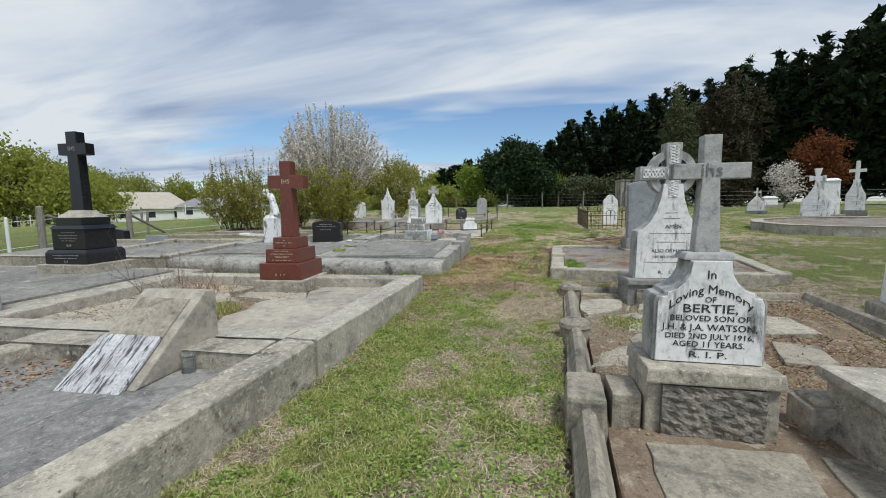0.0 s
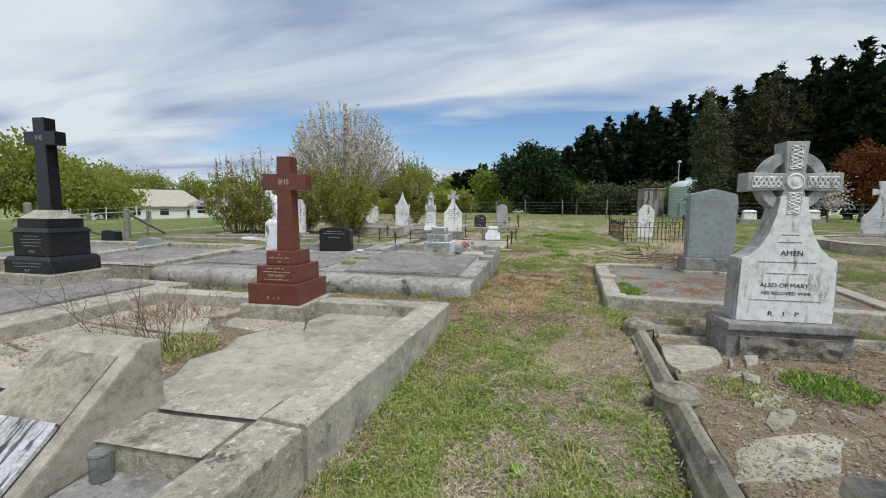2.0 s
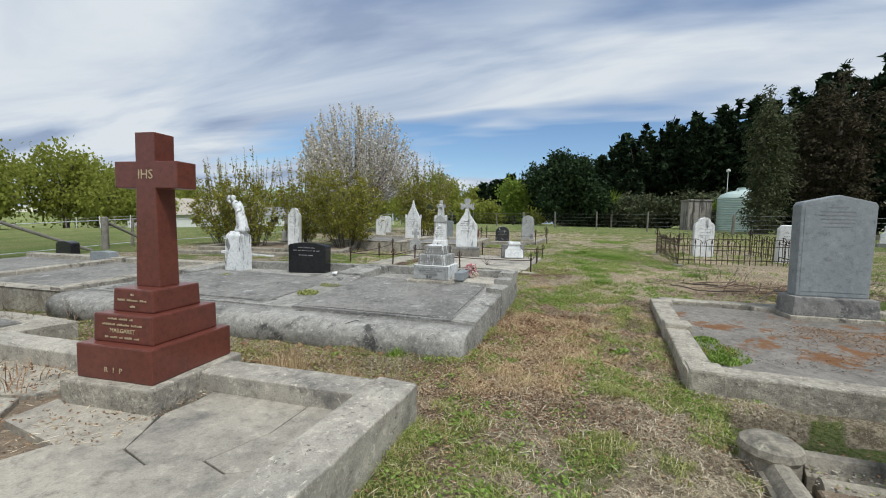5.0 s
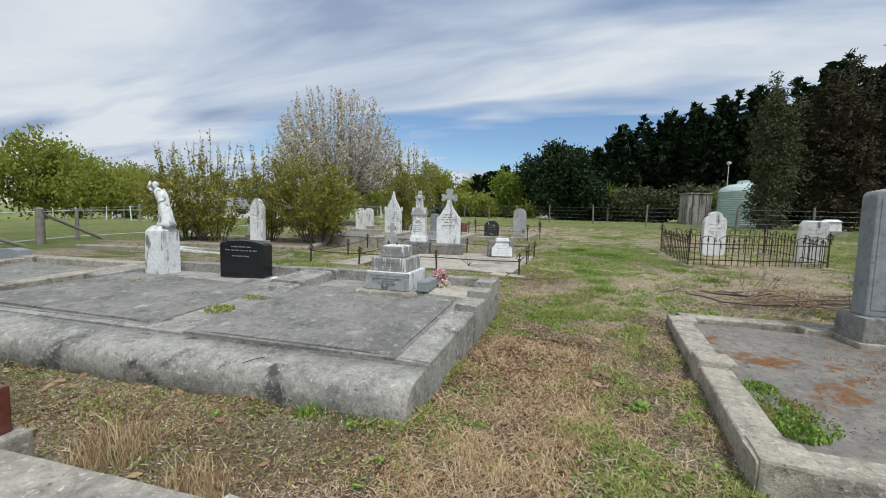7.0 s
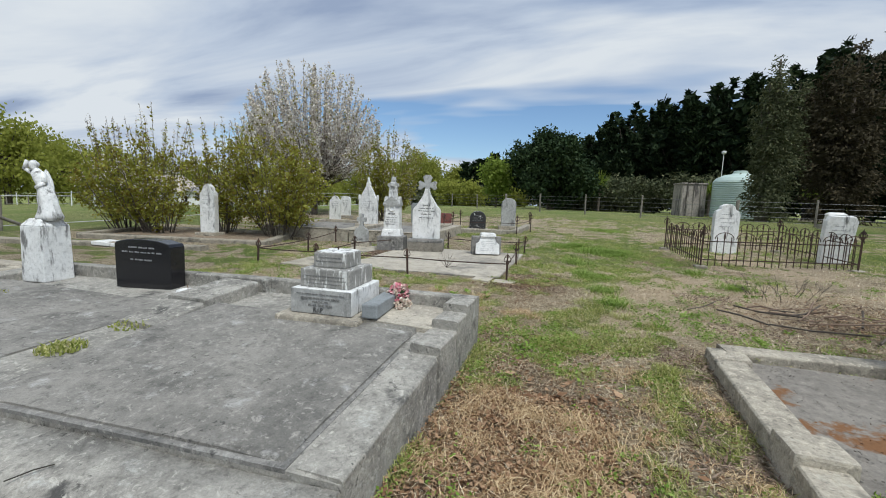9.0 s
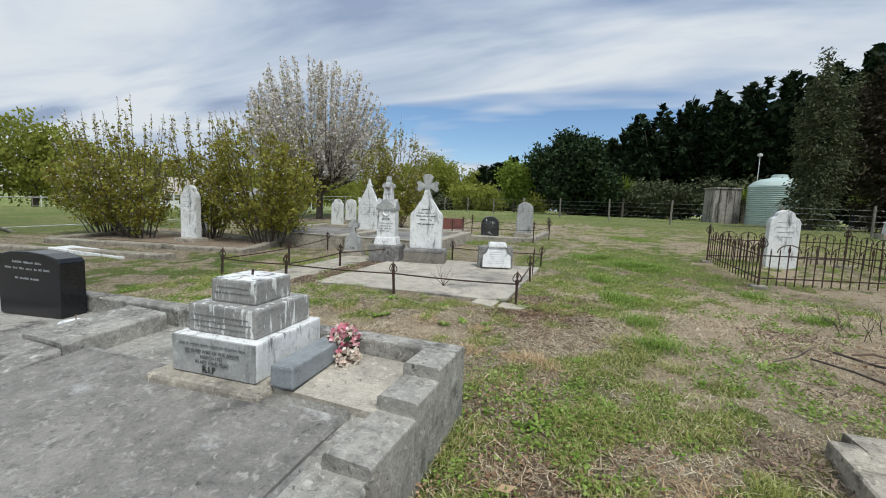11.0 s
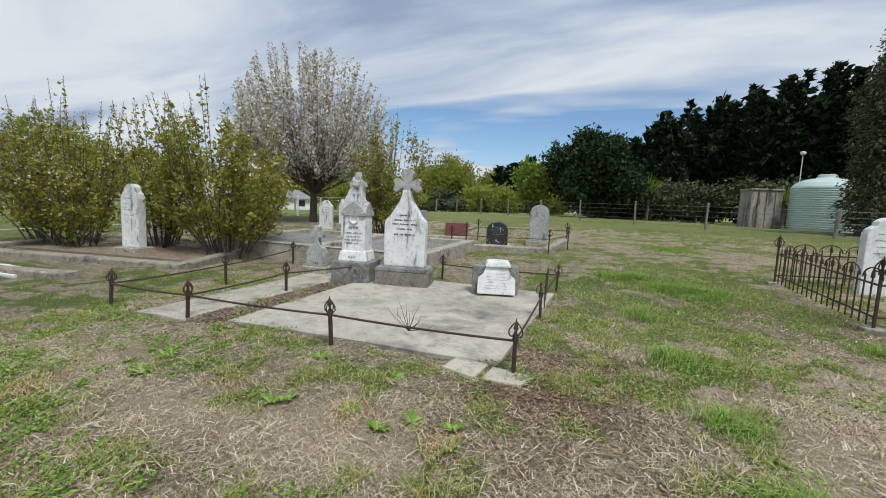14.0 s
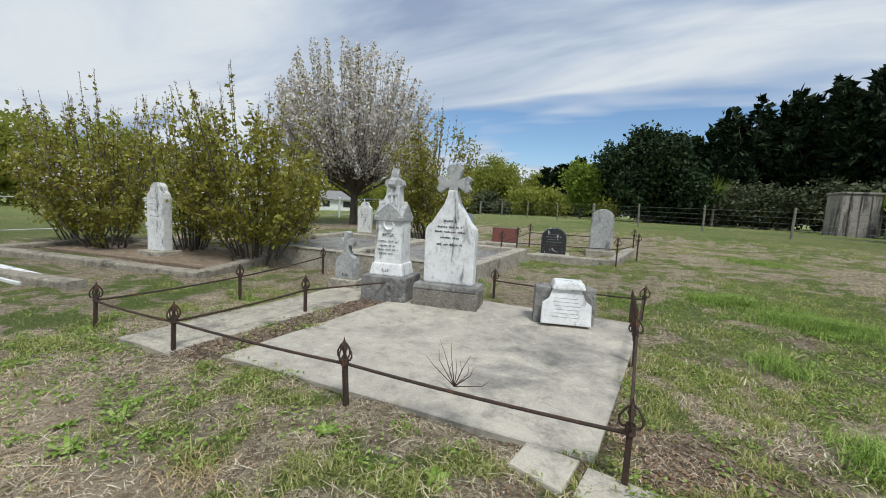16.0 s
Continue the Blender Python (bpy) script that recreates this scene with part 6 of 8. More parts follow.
def small_cross_stone():
    t = thing("headstone", pose(-3.72, 14.15, G(-4, 14.4), 0, 0, 14), "small grey stone marker with an ornate cross", "headstone")
    part("base", box(-0.20, 0.20, -0.13, 0.13, -0.05, 0.13, 0.012), CONCRETE, t)
    half = [(0.155, 0.13), (0.15, 0.34), (0.12, 0.41), (0.06, 0.44), (0.035, 0.50), (0.035, 0.57), (0.095, 0.555), (0.105, 0.61), (0.095, 0.66), (0.035, 0.645), (0.045, 0.73), (0.0, 0.75)]
    part("stone", plate(mirrored(half), -0.05, 0.05, 0.01), MARBLE_GREY, t)
    writing("R.I.P.", 0.05, pose(0, -0.052, 0.18), LETTER, t)


small_cross_stone()


def leaning_tablet():
    t = thing("headstone", pose(-0.94, 14.24, G(-0.9, 14.1) + 0.06, 0, 0, 20), "cream marble tablet leaning on a grey block", "headstone")
    part("block", box(-0.30, 0.28, -0.02, 0.2, -0.05, 0.345, 0.015, wear=0.004), CONCRETE_DARK, t, "dark grey support block")
    b = plate(mirrored([(0.235, 0.0), (0.23, 0.20), (0.17, 0.245), (0.14, 0.33), (0.10, 0.375), (0.0, 0.385)]), -0.03, 0.03, 0.008)
    b.transform(pose(0.0, -0.11, 0.005, -9, 0, 0))
    part("tablet", b, MARBLE, t, "cream shaped tablet")
    part("broken_stub", box(-0.15, 0.17, -0.12, 0.14, 0.345, 0.42, 0.02, 0.85, wear=0.008), MARBLE, t, "broken white stub on the block")
    b = bmesh.new()
    for k in range(6):
        box(-0.13 + 0.01 * (k % 2), 0.13 - 0.015 * (k % 3), -0.0315, -0.0295, 0.07 + 0.036 * k, 0.074 + 0.036 * k, 0, bm=b)
    b.transform(pose(0.0, -0.11, 0.005, -9, 0, 0))
    tagged(part("inscription", b, LETTER_GREY, t), kind="stuff")


leaning_tablet()

# ---- rows behind ----


def back_plot():
    p = plot("raised concrete double grave behind the white stones")
    for x0, x1 in ((-6.9, -4.75), (-4.7, -2.6)):
        kerb_run(p, CONCRETE, x1, 15.7, x1, 18.3, 0.22, 0.80, 0.90)
        kerb_run(p, CONCRETE, x1 - 0.2, 15.7, x0, 15.7, -0.22, 0.80, 0.80)
        kerb_run(p, CONCRETE, x1 - 0.2, 18.3, x0, 18.3, 0.22, 0.90, 0.90)
        flat(p, CONCRETE_DARK, x0, x1 - 0.15, 15.85, 18.15, 0.72, 0.82, 0.2)
    kerb_run(p, CONCRETE, -6.9, 15.7, -6.9, 18.3, 0.22, 0.80, 0.90)


back_plot()


def gothic_stone():
    t = thing("headstone", pose(-5.12, 16.95, G(-5.1, 16.9) + 0.12, 0, 0, 14) @ Matrix.Diagonal((0.82, 0.82, 0.80, 1)), "tall white gothic headstone with pointed finials", "headstone")
    part("base", box(-0.42, 0.42, -0.22, 0.22, -0.1, 0.16, 0.015), CONCRETE, t)
    half = [(0.33, 0.16), (0.33, 1.02), (0.355, 1.05), (0.345, 1.20), (0.315, 1.22), (0.29, 1.08), (0.20, 1.28), (0.11, 1.46), (0.06, 1.56), (0.075, 1.62), (0.035, 1.68), (0.0, 1.85)]
    part("stone", plate(mirrored(half), -0.10, 0.10, 0.014), MARBLE, t)
    bars([(0.98, 0.36), (0.90, 0.46), (0.82, 0.4), (0.74, 0.44), (0.66, 0.36)], -0.1025, LETTER_FAINT, t, 0.02)


gothic_stone()


def simple_headstone(x, y, rz, w, h, d, material, label, shape="round", base=True, lean=0.0):
    t = thing("headstone", pose(x, y, G(x, y), lean, 0, rz), label, "headstone")
    z0 = 0.12 if base else -0.05
    if base:
        part("base", box(-w * 0.65, w * 0.65, -d * 1.3, d * 1.3, -0.1, 0.12, 0.012), CONCRETE, t)
    if shape == "round":
        half = [(w / 2, z0), (w / 2, h - w * 0.42)] + [(w / 2 * math.cos(a), h - w * 0.42 + w * 0.42 * math.sin(a)) for a in (0.35, 0.7, 1.05, 1.35)] + [(0.0, h)]
    elif shape == "scroll":
        half = [(w / 2, z0), (w / 2, h * 0.80), (w * 0.44, h * 0.86), (w * 0.30, h * 0.90), (w * 0.26, h * 0.96), (w * 0.12, h), (0.0, h * 1.01)]
    else:
        half = [(w / 2, z0), (w / 2 * 1.1, h * 0.9), (w * 0.42, h), (0.0, h)]
    part("stone", plate(mirrored(half), -d / 2, d / 2, 0.014), material, t)
    bars([(h * 0.80, w * 0.5), (h * 0.72, w * 0.62), (h * 0.64, w * 0.5), (h * 0.56, w * 0.6)], -d / 2 - 0.002, LETTER_GREY, t, 0.022)
    return t


simple_headstone(-7.72, 13.85, 12, 0.38, 1.26, 0.16, MARBLE, "tall white marble headstone among the shrubs", "scroll")
simple_headstone(-2.28, 18.75, 14, 0.50, 0.66, 0.12, BLACK_WORN, "worn black headstone peeling to white", "round", lean=8)
simple_headstone(-1.55, 20.0, 14, 0.48, 1.05, 0.14, MARBLE_GREY, "grey round-topped headstone in an iron railing", "round")
simple_headstone(-4.6, 19.3, 14, 0.3, 0.8, 0.1, GREY_STONE, "narrow grey upright headstone", "flat")
simple_headstone(-7.6, 19.0, 14, 0.4, 0.95, 0.12, MARBLE, "small white headstone near the blossom tree", "scroll")
simple_headstone(-9.2, 15.2, 14, 0.35, 0.5, 0.12, MARBLE, "low white headstone behind the shrubs", "flat")
simple_headstone(-8.3, 20.8, 14, 0.4, 0.9, 0.12, MARBLE, "white headstone with a worn top", "round")
simple_headstone(3.9, 17.2, 10, 0.52, 1.14, 0.14, MARBLE, "streaked white headstone inside an iron fence", "scroll", False)
simple_headstone(5.7, 16.75, 4, 0.48, 1.0, 0.14, MARBLE, "white headstone leaning in the fenced plot", "flat", False, 8)
simple_headstone(14.2, 38.0, -20, 0.9, 1.1, 0.3, BLACK_GRANITE, "dark square headstone by the shrubs", "flat")


def pink_slant():
    t = thing("headstone", pose(-4.0, 20.4, G(-4, 20.4), 0, 0, 14), "low sloping red granite desk headstone", "headstone")
    b = box(-0.33, 0.33, -0.16, 0.16, 0.02, 0.42, 0.015)
    for v in b.verts:
        if v.co.y < 0 and v.co.z > 0.2:
            v.co.y += 0.12
    part("stone", b, RED_GRANITE, t)
    part("base", box(-0.42, 0.42, -0.28, 0.26, -0.1, 0.05, 0.012), CONCRETE, t)


pink_slant()


def back_railing():
    f = thing("iron_railing", pose(0, 0, 0), "low rusted iron rail round the rear graves", "railing")
    P = [(-3.1, 17.9), (-1.0, 18.4), (-0.75, 19.6), (-0.95, 20.9), (-3.3, 20.3), (-3.2, 19.1)]
    for x, y in P:
        iron_post(f, x, y, 0.42, 1.2)
    for a, b in zip(P, P[1:] + P[:1]):
        rail(f, a, b, G(*a) + 0.36, G(*b) + 0.36, 0.01)
    p = plot("low concrete edging of the rear graves")
    for a, b in (((-3.2, 18.0), (-1.0, 18.5)), ((-1.0, 18.5), (-0.9, 20.8)), ((-4.6, 19.2), (-3.3, 19.5))):
        part("kerb", beam(a, b, 0.2, G(*a) - 0.1, G(*a) + 0.14, G(*b) - 0.1, G(*b) + 0.14), CONCRETE, p)


back_railing()


def shrub_plot():
    p = plot("low mossy kerbs of an old grave among the shrubs")
    for a, b in (((-5.5, 13.4), (-9.8, 12.4)), ((-5.5, 13.4), (-6.3, 15.2)), ((-5.9, 12.2), (-10.5, 11.2)), ((-9.8, 12.4), (-10.4, 14.4)), ((-10.2, 14.3), (-6.4, 15.2)), ((-6.3, 15.2), (-9.9, 14.4))):
        part("kerb", beam(a, b, 0.2, G(*a) - 0.1, G(*a) + 0.10, G(*b) - 0.1, G(*b) + 0.10), SANDSTONE, p)
    c = [(-9.6, 12.9), (-5.9, 13.7), (-6.4, 15.0), (-10.0, 14.2)]
    part("slab", slab([(x, y, G(x, y) + 0.05) for x, y in c], 0.1), SOIL, p, "dark soil with leaf litter under the shrubs")
    t = thing("fallen_marble_slab", pose(-7.4, 11.85, G(-7.4, 11.8), 0, 3, 12), "flat white marble slab lying in the grass", "slab")
    part("slab", box(-0.75, 0.75, -0.2, 0.2, 0.0, 0.07, 0.01, wear=0.003), MARBLE, t)


shrub_plot()


def palisade():
    f = thing("iron_fence", pose(0, 0, 0), "rusted iron palisade fence round a grave", "fence")
    P = [(2.95, 14.95), (5.65, 15.75), (5.3, 18.2), (2.75, 17.4)]
    for x, y in P:
        iron_post(f, x, y, 0.62, 1.3)
        part("footing", box(x - 0.1, x + 0.1, y - 0.1, y + 0.1, G(x, y) - 0.1, G(x, y) + 0.05, 0.01), CONCRETE, f)
    for a, b in zip(P, P[1:] + P[:1]):
        for h in (0.16, 0.50):
            rail(f, a, b, G(*a) + h, G(*b) + h, 0.0, 0.011)
        n = int(math.hypot(b[0] - a[0], b[1] - a[1]) / 0.125)
        for i in range(1, n):
            u = i / n
            x, y = a[0] + (b[0] - a[0]) * u, a[1] + (b[1] - a[1]) * u
            z = G(x, y)
            k = rod([(x, y, z + 0.05), (x, y, z + 0.56)], 0.0085, 5)
            if i % 3 == 0:
                tube(k, (x, y, z + 0.56), (x, y, z + 0.61), 0.02, 0.018, 6)
                tube(k, (x, y, z + 0.61), (x, y, z + 0.68), 0.018, 0.002, 6)
            else:
                tube(k, (x, y, z + 0.56), (x, y, z + 0.60), 0.013, 0.003, 5)
            part("picket", k, IRON, f)
            if i % 3 == 0:
                d = Vector((b[0] - a[0], b[1] - a[1], 0)).normalized() * 0.17
                q = [(x - d.x * math.cos(v), y - d.y * math.cos(v), z + 0.55 + 0.12 * math.sin(v)) for v in [math.pi * j / 8 for j in range(9)]]
                part("hoop", rod(q, 0.008, 5), IRON, f)


palisade()

# ---- paddock, fences, tanks and house ----


def wire_fence(points, label, h=1.1, wires=5, step=2.6, tape=False):
    f = thing("wire_fence", pose(0, 0, 0), label, "fence")
    rnd = random.Random(5)
    posts = []
    for a, b in zip(points, points[1:]):
        n = max(1, int(math.hypot(b[0] - a[0], b[1] - a[1]) / step))
        for i in range(n):
            posts.append((a[0] + (b[0] - a[0]) * i / n, a[1] + (b[1] - a[1]) * i / n))
    posts.append(points[-1])
    for k, (x, y) in enumerate(posts):
        z = G(x, y)
        r = 0.075 if k % 4 == 0 else 0.045
        hh = h * rnd.uniform(0.95, 1.08)
        b = lathe([(r, -0.2), (r, hh * 0.5), (r * 0.95, hh - 0.03), (r * 0.6, hh)], 8)
        b.transform(pose(x, y, z, rnd.uniform(-3, 3), rnd.uniform(-3, 3), 0))
        part("post", b, WOOD_POST if not tape else (WALL_WHITE if k % 2 else WOOD_POST), f)
    for w in range(wires):
        hh = h * (0.92 - 0.8 * w / max(1, wires - 1)) if wires > 1 else h * 0.9
        pts = [(x, y, G(x, y) + hh) for x, y in posts]
        part("wire", rod(pts, 0.006 if not tape else 0.012, 4), TAPE_WHITE if tape else WIRE, f)


wire_fence([(-24, 46.5), (-1.9, 33.6), (3.65, 30.2), (7.5, 28.8), (16, 27.5), (30, 24)], "grey post and wire fence along the cemetery edge")
wire_fence([(-13.0, 4.0), (-13.2, 12.5), (-13.6, 20), (-15, 34)], "post and tape fence along the horse paddock", 0.95, 2, 3.6, True)
wire_fence([(-60, 34), (-36, 28), (-28, 24), (-30, 60)], "white post and rail paddock fence far off", 1.2, 2, 4.0, True)


def strainers():
    t = thing("gate_strainer", pose(-13.0, 9.0, G(-13, 9)), "old wooden strainer posts with an angled stay", "fence post")
    for x, y, h in ((0.0, 0.0, 1.25), (0.35, 2.4, 1.1)):
        part("post", lathe([(0.10, -0.2), (0.095, h * 0.6), (0.09, h), (0.05, h + 0.03)], 10, x, y), WOOD_POST, t)
    part("stay", rod([(0.1, 0.1, 1.0), (0.45, 2.2, 0.05)], 0.045, 7), WOOD_POST, t)
    part("stay", rod([(0.3, 2.5, 0.95), (0.0, 4.4, 0.02)], 0.045, 7), WOOD_POST, t)


strainers()


def green_tank():
    x, y = 10.75, 39.8
    t = thing("water_tank", pose(x, y, G(x, y)), "pale green ribbed plastic water tank", "water tank")
    prof = [(1.55, -0.1)]
    for k in range(19):
        z = 0.1 + k * 0.125
        prof += [(1.55, z), (1.58, z + 0.03), (1.58, z + 0.07), (1.55, z + 0.10)]
    prof += [(1.54, 2.5), (1.36, 2.72), (0.95, 2.92), (0.5, 3.0), (0.45, 3.08), (0.1, 3.1)]
    part("body", lathe(prof, 40), TANK_GREEN, t)
    part("lid", lathe([(0.42, 3.08), (0.42, 3.18), (0.36, 3.22), (0.1, 3.23)], 20), TANK_GREEN, t)


green_tank()


def concrete_tank():
    x, y = 7.95, 40.6
    t = thing("concrete_tank", pose(x, y, G(x, y), 0, 0, 10), "square streaked concrete water tank", "water tank")
    part("wall", box(-0.82, 0.82, -0.82, 0.82, -0.1, 2.25, 0.04, 0.98), TANK_CONCRETE, t)
    part("lid", box(-0.86, 0.86, -0.86, 0.86, 2.25, 2.36, 0.03), TANK_CONCRETE, t)
    for dx in (-0.45, 0.0, 0.45):
        part("batten", box(dx - 0.03, dx + 0.03, -0.87, -0.81, 0.0, 2.2, 0.01), TANK_CONCRETE, t)
    m = thing("mast", pose(10.6, 43.5, G(10.6, 43.5)), "thin white mast with a lamp head", "mast")
    part("pole", rod([(0, 0, 0), (0, 0, 4.8)], 0.028, 8), WALL_WHITE, m)
    part("lamp_head", lathe([(0.1, 4.8), (0.16, 4.85), (0.16, 4.98), (0.08, 5.02)], 10), WALL_WHITE, m)


concrete_tank()


def farmhouse(x, y, rz, w, d, wall_h, ridge, label, roof=None):
    t = thing("house", pose(x, y, G(x, y), 0, 0, rz), label, "house")
    part("wall", box(-w / 2, w / 2, -d / 2, d / 2, -0.3, wall_h, 0.03), WALL_WHITE, t)
    b = bmesh.new()
    o = 0.6
    pts = [(-w / 2 - o, -d / 2 - o, wall_h), (w / 2 + o, -d / 2 - o, wall_h), (w / 2 + o, d / 2 + o, wall_h), (-w / 2 - o, d / 2 + o, wall_h), (-w / 2 + d * 0.35, 0, ridge), (w / 2 - d * 0.35, 0, ridge)]
    v = [b.verts.new(p) for p in pts]
    for f in ((0, 1, 5, 4), (2, 3, 4, 5), (1, 2, 5), (3, 0, 4), (3, 2, 1, 0)):
        b.faces.new([v[i] for i in f])
    part("roof", b, roof or ROOF_GREY, t)
    for i in range(4):
        wx = -w / 2 + w * (i + 0.5) / 4
        win = part("window", box(wx - 0.7, wx + 0.7, -d / 2 - 0.05, -d / 2 + 0.02, 0.9, 2.1, 0.01), DARK_GLASS, t)
        part("frame", box(wx - 0.8, wx + 0.8, -d / 2 - 0.03, -d / 2 + 0.01, 0.8, 2.2, 0.01), WALL_WHITE, win)


farmhouse(-80, 65, 45, 18, 11, 2.6, 6.0, "low white farmhouse with a tan hipped roof", ROOF_TAN)
farmhouse(-66, 72, 42, 16, 8, 2.4, 4.2, "long low shed with a grey roof")

# ---- trees and shrubs ----


def crown_points(r, n_clump, per, centre, radii, jitter, shell=0.55):
    """Leaf places in clumps spread through an uneven ellipsoid."""
    d = r.normal(size=(n_clump, 3))
    d /= np.linalg.norm(d, axis=1, keepdims=True)
    rad = shell + (1 - shell) * r.uniform(size=(n_clump, 1))
    lump = 0.85 + 0.3 * np.sin(d[:, :1] * 5 + centre[0]) * np.sin(d[:, 2:] * 4 + centre[1])
    c = np.asarray(centre) + d * rad * lump * np.asarray(radii)
    p = np.repeat(c, per, 0) + r.normal(size=(n_clump * per, 3)) * jitter
    return c, p


def broadleaf(x, y, h, radius, material, label, seed, clumps=260, per=26, leaf=0.22, trunk=0.25, bottom=0.15, jitter=0.35, droop=0.0, category="tree"):
    z = G(x, y)
    t = thing("tree", pose(x, y, z), label, category)
    r = np.random.default_rng(seed)
    cz = h * (1 + bottom) / 2
    c, p = crown_points(r, clumps, per, (0, 0, cz), (radius, radius, h * (1 - bottom) / 2), jitter)
    p[:, 2] = np.maximum(p[:, 2], 0.1)
    segs = [((0, 0, -0.2), (0.05, 0, h * 0.25), trunk, trunk * 0.8), ((0.05, 0, h * 0.25), (0, 0.1, h * 0.6), trunk * 0.8, trunk * 0.4)]
    for q in c[:: max(1, clumps // 40)]:
        s = np.array([0.03, 0.02, h * r.uniform(0.18, 0.5)])
        m = (s + q) / 2 + (0, 0, -0.1)
        segs += [(s, m, trunk * 0.3, trunk * 0.18), (m, q, trunk * 0.18, trunk * 0.05)]
    v, f = branches(segs, 6)
    np_mesh("trunk", v, f, BARK, t)
    v, f = quads_at(p, leaf, 1.6, droop=droop, rnd=r)
    np_mesh("crown", v, f, material, t)
    return t


def sprays_along(points, dirs, size, aspect, rnd, loose=0.55):
    """Foliage sprays as rhombs drawn out along given directions."""
    n = len(points)
    a = dirs + rnd.normal(size=(n, 3)) * loose
    a /= np.linalg.norm(a, axis=1, keepdims=True) + 1e-9
    b = np.cross(a, rnd.normal(size=(n, 3)))
    b /= np.linalg.norm(b, axis=1, keepdims=True) + 1e-9
    s = (size * rnd.uniform(0.6, 1.4, n))[:, None]
    v = np.stack([points - a * s * aspect * 0.4, points + b * s / 2, points + a * s * aspect * 0.6, points - b * s / 2], 1).reshape(-1, 3)
    return v, np.arange(4 * n).reshape(-1, 4)


def conifer(x, y, h, radius, label, seed, material=None, sprays=3000, size=0.34, droop=0.0, name="conifer", group="conifer windbreak"):
    """A dense conifer of several jagged leaders with ascending boughs."""
    z = G(x, y)
    t = thing(name, pose(x, y, z), label, "tree", group)
    r = np.random.default_rng(seed)
    pts, dirs, segs = [], [], [((0, 0, -0.2), (0, 0, h * 0.5), 0.32, 0.2), ((0, 0, h * 0.5), (0, 0, h * 0.97), 0.2, 0.03)]
    leaders = [(0.0, 0.0, h)]
    for k in range(18):
        a, d = r.uniform(0, math.tau), radius * math.sqrt(r.uniform(0.04, 0.9))
        leaders.append((math.cos(a) * d, math.sin(a) * d, h * r.uniform(0.66, 1.0) * (1 - 0.10 * d / radius)))
    per = max(8, sprays // (len(leaders) * 34))
    inner, inn, inn_d = 4, [], []
    for lx, ly, lh in leaders:
        segs.append(((0, 0, lh * 0.25), (lx, ly, lh * 0.97), 0.10, 0.02))
        for k in range(34):
            f = ((k + r.uniform()) / 34) ** 0.8
            zz = lh * (0.03 + 0.95 * f)
            L = 2.3 * radius / 3.1 * (1 - f) ** 0.62 * r.uniform(0.5, 1.2) + 0.12
            a = r.uniform(0, math.tau)
            d = np.array([math.cos(a), math.sin(a), r.uniform(0.15, 0.75) - droop])
            d /= np.linalg.norm(d)
            base = np.array([lx * min(1, 0.35 + f), ly * min(1, 0.35 + f), zz])
            if not droop:
                ui = r.uniform(0.0, 0.62, inner)[:, None]
                inn.append(base + d * L * ui + r.normal(size=(inner, 3)) * 0.12)
                inn_d.append(np.repeat(d[None], inner, 0))
            u = r.uniform(0.3, 1.06, per)[:, None]
            pts.append(base + d * L * u + r.normal(size=(per, 3)) * (0.16, 0.16, 0.12))
            dirs.append(np.repeat(d[None] + (0, 0, 0.25 - 1.3 * droop), per, 0))
    v, f = branches(segs, 5)
    np_mesh("trunk", v, f, BARK, t)
    v, f = sprays_along(np.concatenate(pts), np.concatenate(dirs), size, 2.4, r)
    if inn:
        v2, f2 = sprays_along(np.concatenate(inn), np.concatenate(inn_d), 0.5, 2.0, r)
        v, f = np.concatenate([v, v2]), np.concatenate([f, f2 + len(v)])
    np_mesh("crown", v, f, material or LEAF_CONIFER, t)
    return t


